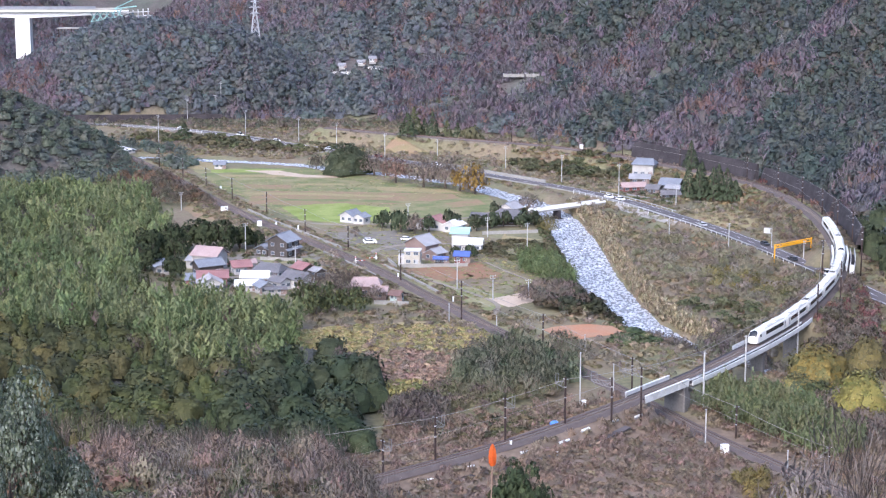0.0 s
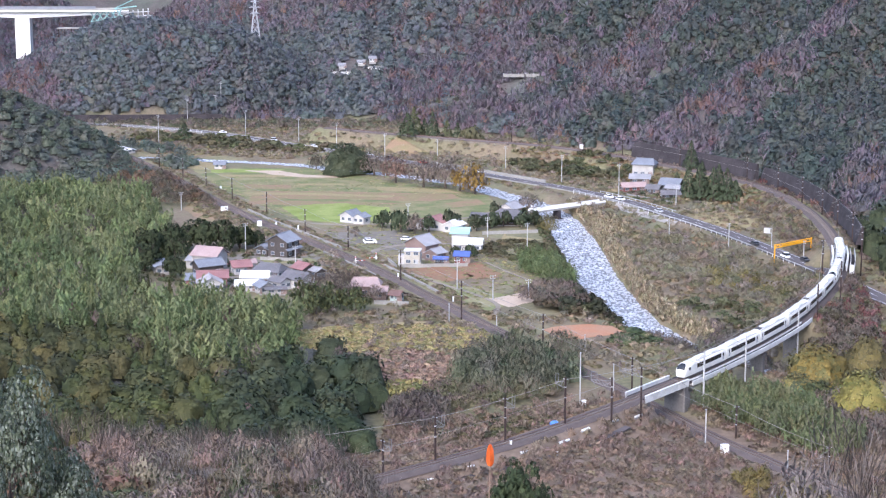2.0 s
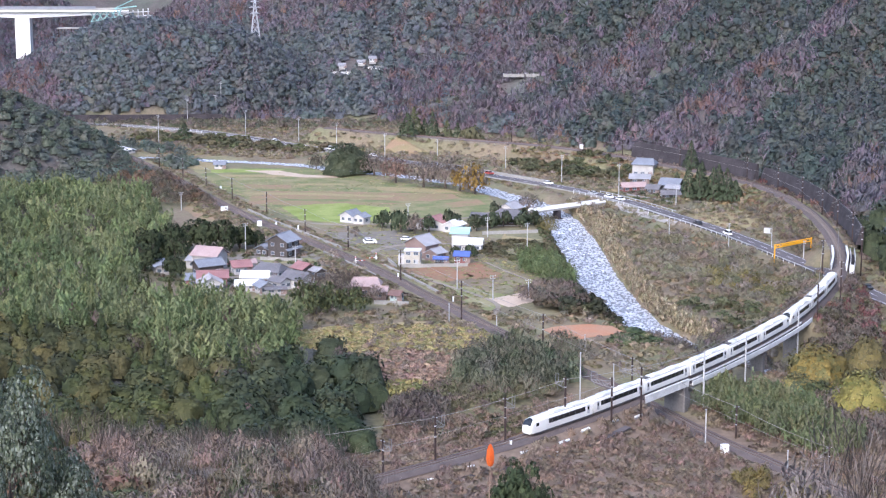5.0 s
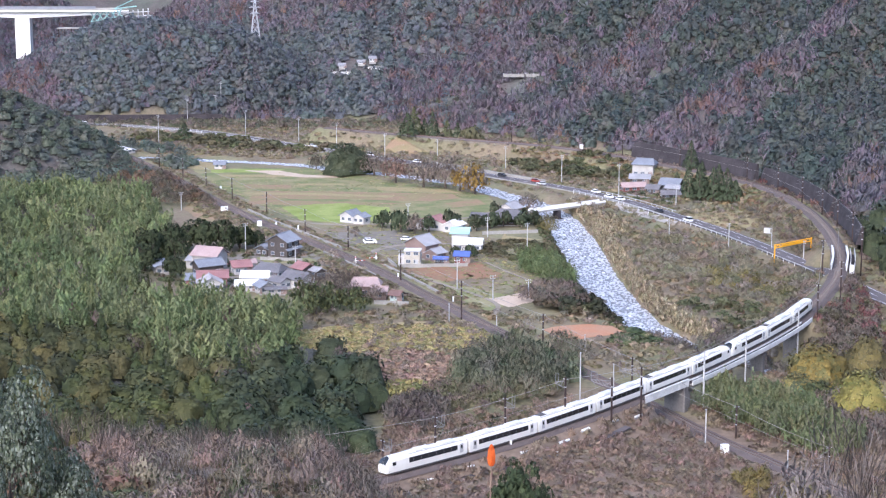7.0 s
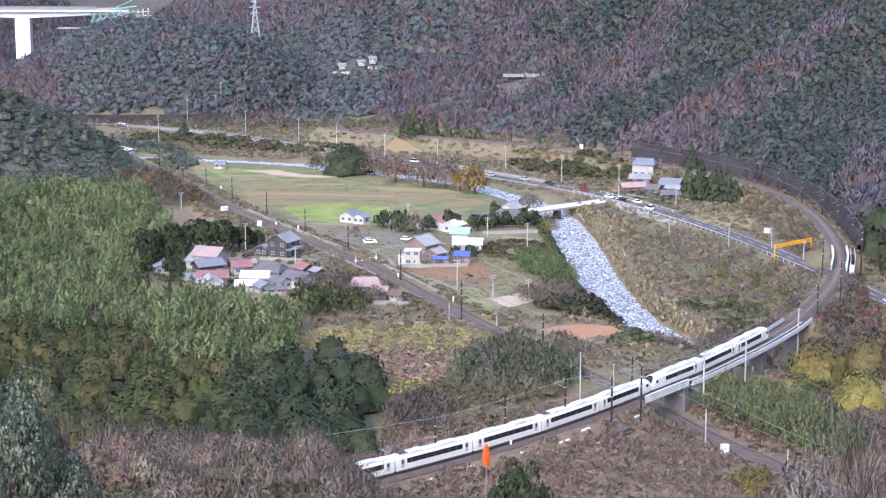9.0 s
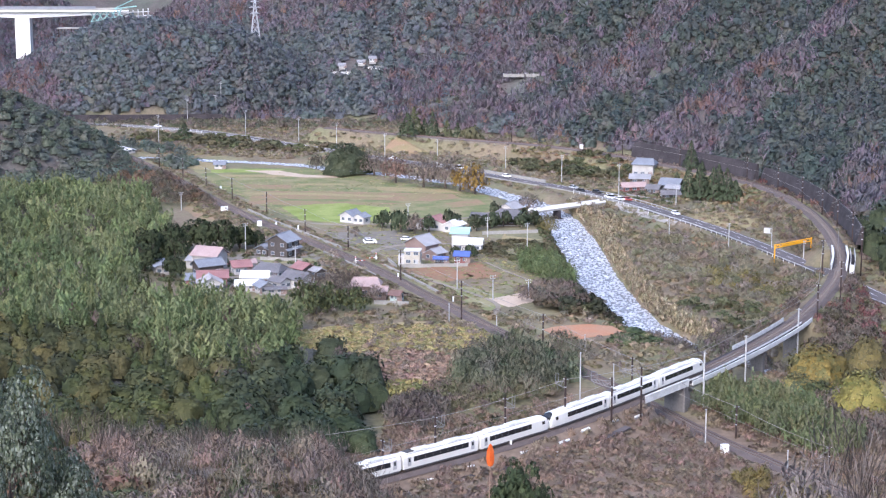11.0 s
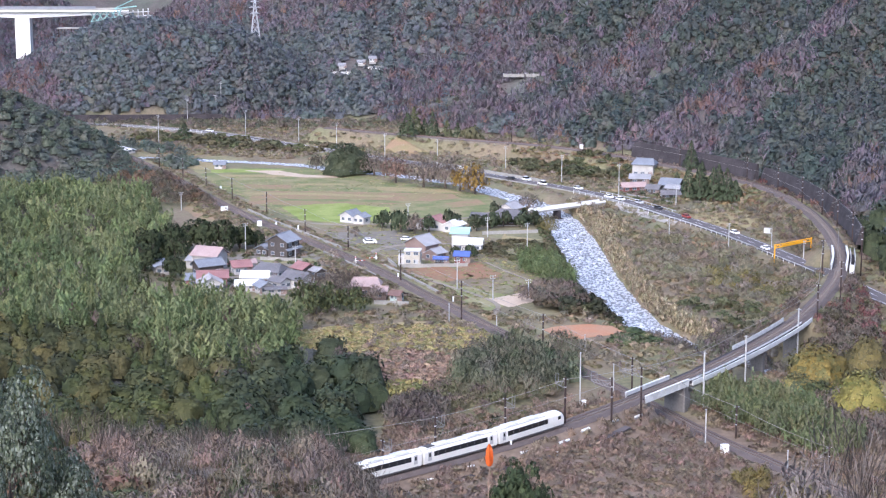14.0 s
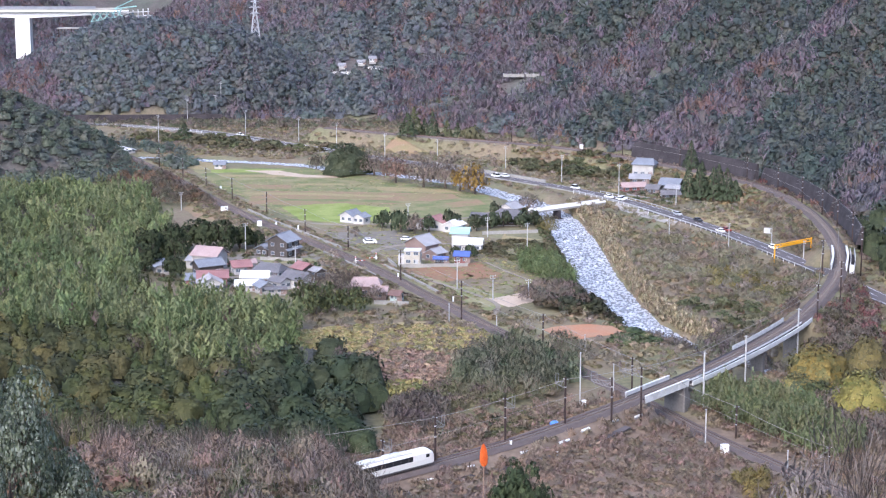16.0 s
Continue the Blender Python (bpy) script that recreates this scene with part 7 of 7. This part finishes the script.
strip("trackside_weeds", "brown bracken and weeds along the lower railway", "brush", LOWER, 150, 560, -9, -3.8, 520, "shrub", 34, (0.7, 1.5), (0.4, 0.9), TRACKSIDE, 85)
strip("trackside_weeds", "brown bracken and weeds along the lower railway", "brush", LOWER, 150, 560, 4.0, 12, 620, "shrub", 34, (0.7, 1.6), (0.4, 1.0), TRACKSIDE, 86)
thicket("bank_scrub", "tangled olive and brown scrub above the near track", "brush", 10, 412, 20, 12, 30, 190, "haze", 90, (1.4, 2.6), (1.2, 2.2), [(0.21, 0.19, 0.12), (0.22, 0.175, 0.145), (0.17, 0.165, 0.10)], 231, "twig")
thicket("meadow_tussocks", "short grass tussocks in the meadow", "grass", -45, 735, 62, 62, -20, 2200, "shrub", 10, (0.35, 0.9), (0.08, 0.2), [(0.27, 0.28, 0.12), (0.32, 0.27, 0.15), (0.24, 0.26, 0.11), (0.38, 0.30, 0.18)], 232)
thicket("village_weeds", "short weeds and grass between houses and lanes", "grass", -8, 590, 34, 74, 15, 1500, "shrub", 12, (0.4, 1.0), (0.12, 0.35), [(0.28, 0.27, 0.13), (0.32, 0.27, 0.15), (0.24, 0.25, 0.12)], 233)
strip("wall_foot_weeds", "brown weeds at the foot of the retaining wall", "brush", LOOP, 170, 410, -6.4, -4.3, 240, "haze", 36, (0.6, 1.2), (0.5, 1.1), NEARBROWN, 88, "twig")
strip("wall_top_brush", "reddish brush hanging over the retaining wall", "brush", LOOP, 170, 410, -11, -8.4, 200, "haze", 60, (1.0, 2.0), (0.9, 1.8), NEARBROWN + RUST, 89, "twig")
strip("trackside_grass", "straw-brown grass beside the near track", "grass", LOOP, 618, 720, 3.4, 9, 520, "shrub", 60, (0.6, 1.2), (0.5, 0.9), [(0.30, 0.22, 0.14), (0.26, 0.18, 0.125)], 87)



# ---------------------------------------------------------------- the sapling before the camera
SAPLING_FOOT = (0.27, 10.0, float(ground_z(0.27, 10.0)))
SAPLINGS = []


def sapling():
    x, y, z = SAPLING_FOOT
    root = thing("sapling", pose(x, y, z), "thin bare stem holding one orange dead leaf", "sapling")
    top = 101.88 - z
    bm = bmesh.new()
    for a, b in zip(np.linspace(0, top, 7)[:-1], np.linspace(0, top, 7)[1:]):
        rod(bm, (0.012 * math.sin(a * 3), 0, a - (0.3 if a == 0 else 0)), (0.012 * math.sin(b * 3), 0, b), 0.011 - 0.008 * a / top, 0.011 - 0.008 * b / top, 6)
    part("stem", bm, material("stem_bark", (0.25, 0.17, 0.13), 0.9, 8, 0.3, 5), root, "thin pale brown stem")
    bm = bmesh.new()
    rows = [(-0.065, 0.012), (-0.045, 0.021), (-0.01, 0.023), (0.03, 0.019), (0.055, 0.011), (0.068, 0.002)]
    off = 0.012 * math.sin(top * 3)
    ring = [[bm.verts.new((off + u * w, 0.012 * abs(u) - 0.01 * math.cos(zz * 18), top + 0.06 + zz)) for u in (-1, -0.5, 0, 0.5, 1)] for zz, w in rows]
    for a, b in zip(ring[:-1], ring[1:]):
        for k in range(4):
            bm.faces.new((a[k], a[k + 1], b[k + 1], b[k]))
    bmesh.ops.solidify(bm, geom=bm.faces, thickness=0.002)
    part("leaf", bm, material("orange_leaf", (0.72, 0.16, 0.035), 0.7, 20, 0.2, 5), root, "bright orange withered leaf")
    SAPLINGS.append(root)


sapling()


# ---------------------------------------------------------------- foam carried by the river
FOAM = []


def foam_patches():
    foam = material("river_foam", (0.78, 0.80, 0.83), 0.8, 2.0, 0.1, 5)
    rng = np.random.RandomState(61)
    for k in range(26):
        root = thing("foam_patch", Matrix(), "white foam drifting on the fast river", "foam", "foam on the river")
        bm = bmesh.new()
        n, r = 12, rng.uniform(0.5, 1.1)
        ring = [bm.verts.new((r * 1.7 * math.cos(a) * rng.uniform(0.7, 1.2), r * 0.6 * math.sin(a) * rng.uniform(0.7, 1.2), 0)) for a in np.linspace(0, math.tau, n, endpoint=False)]
        top = bm.verts.new((0, 0, 0.12))
        low = bm.verts.new((0, 0, -0.15))
        for i in range(n):
            bm.faces.new((ring[i], ring[(i + 1) % n], top))
            bm.faces.new((ring[(i + 1) % n], ring[i], low))
        part("froth", bm, foam, root)
        FOAM.append((root, RIVER[2][r0] + rng.uniform(-60, 170), rng.uniform(-5.5, 5.5), rng.uniform(1.2, 2.0)))


foam_patches()


# ---------------------------------------------------------------- the express train
M["train_white"] = material("train_white", (0.76, 0.745, 0.70), 0.35, 0.25, 0.06, 7, spec=0.4)
M["train_glass"] = material("tinted_glass", (0.02, 0.022, 0.026), 0.08, 0.3, 0.1, 4, spec=0.6)
M["train_grey"] = material("train_underframe", (0.09, 0.085, 0.085), 0.7, 0.5, 0.2, 6)
M["roof_pale"] = material("roof_unit_paint", (0.60, 0.60, 0.58), 0.6, 0.6, 0.2, 6)
M["roof_grey"] = material("roof_equipment", (0.42, 0.42, 0.42), 0.6, 0.5, 0.15, 6)


def carriage(name, length, cab, pantograph, label):
    """A carriage along x, its middle over the origin, rails at z = 0; cab: +1, -1 or 0, the end that has the rounded cab."""
    root = thing(name, Matrix(), label, "railway carriage", "express train")
    half = length / 2 - 0.28
    sec = [(-1.38, 0.5), (-1.45, 1.6), (-1.4, 2.75), (-1.15, 3.2), (-0.6, 3.42), (0, 3.48), (0.6, 3.42), (1.15, 3.2), (1.4, 2.75), (1.45, 1.6), (1.38, 0.5)]
    stations = [(-half, 1, 1), (half, 1, 1)]
    if cab:
        nose = [(0.0, 1, 1), (2.9, 0.995, 1), (3.8, 0.97, 0.955), (4.4, 0.93, 0.85), (4.8, 0.86, 0.69), (5.0, 0.77, 0.48), (5.08, 0.66, 0.28)]
        stations = [(-half, 1, 1)] + [(half - 5.0 + a, w, h) for a, w, h in nose]
    bm = bmesh.new()
    rings = []
    for sx, w, h in stations:
        rings.append([bm.verts.new((sx * (cab or 1), y * w, 0.5 + (z - 0.5) * h if z > 0.5 else z)) for y, z in sec])
    for a, b in zip(rings[:-1], rings[1:]):
        for k in range(len(sec)):
            bm.faces.new((a[k], a[(k + 1) % len(sec)], b[(k + 1) % len(sec)], b[k]))
    bm.faces.new(rings[0]), bm.faces.new(rings[-1][::-1])
    bmesh.ops.recalc_face_normals(bm, faces=bm.faces)
    part("body", bm, M["train_white"], root, "glossy white carriage body")
    sign = cab or 1
    lo, hi = (-half + 2.6, half - 5.6) if cab else (-half + 2.6, half - 2.6)
    for side in (-1, 1):
        bm = bmesh.new()
        prism(bm, [(side * 1.40, 1.68), (side * 1.468, 1.68), (side * 1.422, 2.66), (side * 1.37, 2.66)], min(lo * sign, hi * sign), max(lo * sign, hi * sign))
        band = part("window_band", bm, M["train_glass"], root, "dark tinted window strip")
        for k in np.arange(lo + 1.6, hi - 0.8, 1.95):
            bm = bmesh.new()
            prism(bm, [(side * 1.42, 1.76), (side * 1.475, 1.76), (side * 1.437, 2.59), (side * 1.38, 2.59)], k * sign - 0.06, k * sign + 0.06)
            part("window_pillar", bm, M["train_grey"], band)
        for dx in ((-half + 1.5,) if cab else (-half + 1.5, half - 1.5)):
            bm = bmesh.new()
            prism(bm, [(side * 1.40, 1.0), (side * 1.452, 1.0), (side * 1.465, 1.6), (side * 1.415, 2.78), (side * 1.37, 2.78)], dx * sign - 0.45, dx * sign + 0.45)
            door = part("passenger_door", bm, M["roof_grey"], root, "pale grey sliding door")
            bm = bmesh.new()
            prism(bm, [(side * 1.43, 1.8), (side * 1.48, 1.8), (side * 1.45, 2.5), (side * 1.4, 2.5)], dx * sign - 0.22, dx * sign + 0.22)
            part("door_window", bm, M["train_glass"], door)
        part("skirt", boxes((-half + 0.4, half - (1.0 if cab else 0.4), side * 1.36 - 0.04, side * 1.36 + 0.04, 0.22, 0.52)), M["train_grey"], root, "dark underframe skirt")
    if cab:
        bm = bmesh.new()
        a = half - 5.0
        rows = [(a + 3.75, 3.37, 0.6), (a + 4.1, 3.2, 0.85), (a + 4.42, 3.02, 0.98), (a + 4.8, 2.56, 1.02), (a + 4.95, 2.2, 0.95)]
        top = [[bm.verts.new((x * sign, w * u, z + 0.05 - 0.22 * u * u)) for u in (-1, -0.5, 0, 0.5, 1)] for x, z, w in rows]
        for r0, r1 in zip(top[:-1], top[1:]):
            for k in range(4):
                bm.faces.new((r0[k], r0[k + 1], r1[k + 1], r1[k]))
        bmesh.ops.recalc_face_normals(bm, faces=bm.faces)
        bmesh.ops.solidify(bm, geom=bm.faces, thickness=-0.08)
        part("windscreen", bm, M["train_glass"], root, "raked dark windscreen")
        part("snow_plough", boxes(((half - 1.4) * sign if sign > 0 else -half + 0.1, (half - 0.1) * sign if sign > 0 else -half + 1.4, -1.05, 1.05, 0.25, 0.97, 0.2)), M["train_white"], root)
        for side in (-1, 1):
            part("headlight", boxes(((half - 0.2) * sign - 0.25, (half - 0.2) * sign + 0.25, side * 0.72 - 0.14, side * 0.72 + 0.14, 1.5, 1.72, 0.05)), M["roof_grey"], root, "pale headlight lens")
            bm = bmesh.new()
            prism(bm, [(side * 1.30, 1.85), (side * 1.46, 1.85), (side * 1.43, 2.5), (side * 1.3, 2.5)], (half - 1.9) * sign - 0.42, (half - 1.9) * sign + 0.42)
            part("cab_window", bm, M["train_glass"], root)
    for bx in (-half + 3.3, half - 3.6):
        bm = boxes((bx * sign - 1.5, bx * sign + 1.5, -1.1, 1.1, 0.35, 0.7, 0.06))
        for wx in (-1.05, 1.05):
            for sy in (-0.55, 0.55):
                rod(bm, (bx * sign + wx, sy - 0.07, 0.43), (bx * sign + wx, sy + 0.07, 0.43), 0.43, 0.43, 12)
        part("bogie", bm, M["train_grey"], root, "dark bogie with four wheels")
    for ax in ((-half + 4.5, 0.5) if cab else (-4.2, 4.2)):
        part("roof_unit", boxes((ax * sign - 1.9, ax * sign + 1.9, -0.85, 0.85, 3.3, 3.62, 0.1)), M["roof_pale"], root, "pale grey roof air conditioner")
    for side in (-1, 1):
        part("roof_duct", boxes((-half + 0.8, half - (5.6 if cab else 0.8), side * 1.02 - 0.07, side * 1.02 + 0.07, 3.2, 3.36)) if sign > 0 else boxes((-half + 5.6, half - 0.8, side * 1.02 - 0.07, side * 1.02 + 0.07, 3.2, 3.36)), M["roof_grey"], root, "grey cable duct along the roof")
    if pantograph:
        bm = boxes((6.4, 8.4, -0.75, 0.75, 3.42, 3.56))
        rod(bm, (6.6, 0, 3.55), (8.3, 0, 4.3), 0.05, 0.05), rod(bm, (8.3, 0, 4.3), (7.2, 0, 5.0), 0.04, 0.04), rod(bm, (7.2, -0.8, 5.0), (7.2, 0.8, 5.0), 0.05, 0.05)
        part("pantograph", bm, M["train_grey"], root, "raised single-arm pantograph")
    for end in (-1, 1):
        if end != cab:
            part("gangway", boxes((end * (half - 0.02), end * (half + 0.26), -0.55, 0.55, 1.0, 3.1)) if end > 0 else boxes((-half - 0.26, -half + 0.02, -0.55, 0.55, 1.0, 3.1)), M["train_grey"], root, "dark gangway bellows")
    return root


END_CAR, MID_CAR = 21.2, 20.1
CARS = [(END_CAR, 1, 0)] + [(MID_CAR, 0, k % 2) for k in range(4)] + [(END_CAR, -1, 0), (END_CAR, 1, 0), (MID_CAR, 0, 1), (END_CAR, -1, 0)]
TRAIN = []
for length, cab, pan in CARS:
    TRAIN.append((carriage("leading_carriage" if cab else "train_carriage", length, cab, pan,
                           "white express carriage with rounded cab and dark window strip" if cab else "white express carriage with dark window strip on rails"), length))


ROAD_CARS = []


def motorcar(colour, label, s, speed, van=False):
    """A car on the road; s: its place along the road at the start; a negative speed drives the other way."""
    root = thing("car", Matrix(), label, "car", "cars on the valley road")
    paint = material("car_paint", colour, 0.3, 0.5, 0.03, 5, spec=0.5)
    top = 1.85 if van else 1.45
    bm = bmesh.new()
    prism(bm, [(-2.15, 0.3), (2.1, 0.3), (2.2, 0.75), (1.95, 0.95), (0.95, 1.0), (-2.0, 1.0), (-2.2, 0.8)], -0.84, 0.84)
    bmesh.ops.bevel(bm, geom=bm.edges[:], offset=0.06, segments=1, affect="EDGES")
    bm.transform(Matrix.Rotation(radians(-90), 4, "Z"))
    part("body", bm, paint, root)
    bm = bmesh.new()
    prism(bm, [(-1.95, 0.98), (1.05, 0.98), (0.35, top - 0.06), (-1.6, top - 0.06)], -0.74, 0.74)
    bm.transform(Matrix.Rotation(radians(-90), 4, "Z"))
    part("window_glass", bm, M["train_glass"], root, "dark car windows")
    part("roof", boxes((-1.6, 0.4, -0.72, 0.72, top - 0.07, top, 0.03)), paint, root)
    for x in (-1.35, 1.35):
        for y in (-0.76, 0.76):
            bm = bmesh.new()
            rod(bm, (x, y - 0.1, 0.31), (x, y + 0.1, 0.31), 0.31, 0.31, 12)
            part("wheel", bm, M["train_grey"], root)
    if speed:
        ROAD_CARS.append((root, s, speed))
    return root


WHITE_CAR, DARK_CAR, RED_CAR, SILVER_CAR = (0.8, 0.8, 0.8), (0.03, 0.03, 0.035), (0.3, 0.05, 0.04), (0.45, 0.46, 0.48)
motorcar(SILVER_CAR, "silver car driving on the valley road", 590, -16.5)
motorcar(DARK_CAR, "black car driving on the valley road", 659.5, -14.6)
motorcar(WHITE_CAR, "white van driving on the valley road", 683.8, -14.9, True)
motorcar(DARK_CAR, "dark car driving on the valley road", 632, 15)
motorcar(WHITE_CAR, "white car driving on the valley road", 401.5, 14.8)
motorcar(WHITE_CAR, "white car driving on the valley road", 883.8, -17.5)
motorcar(RED_CAR, "red car driving on the valley road", 362.5, 15)
motorcar(DARK_CAR, "dark car driving on the valley road", 341, 15)
motorcar(SILVER_CAR, "silver car driving on the valley road", 326, 15)
motorcar(WHITE_CAR, "white car driving on the valley road", 284, 15)
motorcar(WHITE_CAR, "white van driving on the valley road", 252, 15, True)
motorcar(WHITE_CAR, "white car driving on the valley road", 208, 15)
motorcar(WHITE_CAR, "white car driving on the valley road", 60, 12)
for x, y, turn, colour, label in motorcar_at:
    motorcar(colour, label, 0, 0).matrix_world = pose(x, y, float(ground_z(x, y)) + 0.1, 0, 0, turn)


def motions():
    behind = 0.0
    for car, length in TRAIN:
        rows = []
        for k in range(33):
            t = k * 0.5
            s = 560 + 19.98 * t - 0.035 * t * t - behind - length / 2
            x0, y0, _ = along(LOOP, s - length * 0.34)
            x1, y1, _ = along(LOOP, s + length * 0.34)
            rows.append((t, pose((x0 + x1) / 2, (y0 + y1) / 2, RAIL_Z, 0, 0, math.degrees(math.atan2(y1 - y0, x1 - x0)))))
        walk(car, rows)
        behind += length
    for car, s, speed in ROAD_CARS:
        rows = []
        for t in range(17):
            x, y, a = along(ROAD, s + speed * t, -1.6 if speed > 0 else 1.6)
            rows.append((t, pose(x, y, ROAD_Z, 0, 0, a if speed > 0 else a + 180)))
        walk(car, rows)
    for patch_of_foam, s, off, speed in FOAM:
        rows = []
        for t in range(0, 17, 2):
            x, y, a = along(RIVER, s + speed * t, off)
            rows.append((t, pose(x, y, float(water_z(y)) + 0.1, 0, 0, a)))
        walk(patch_of_foam, rows)
    for sapling in SAPLINGS:
        walk(sapling, [(t, pose(*SAPLING_FOOT, 0, 0.35 * math.sin(t * 1.9), 0) @ pose(0, 0, 0, 0, 0.12 - 0.055 * t, 0)) for t in range(17)])


motions()
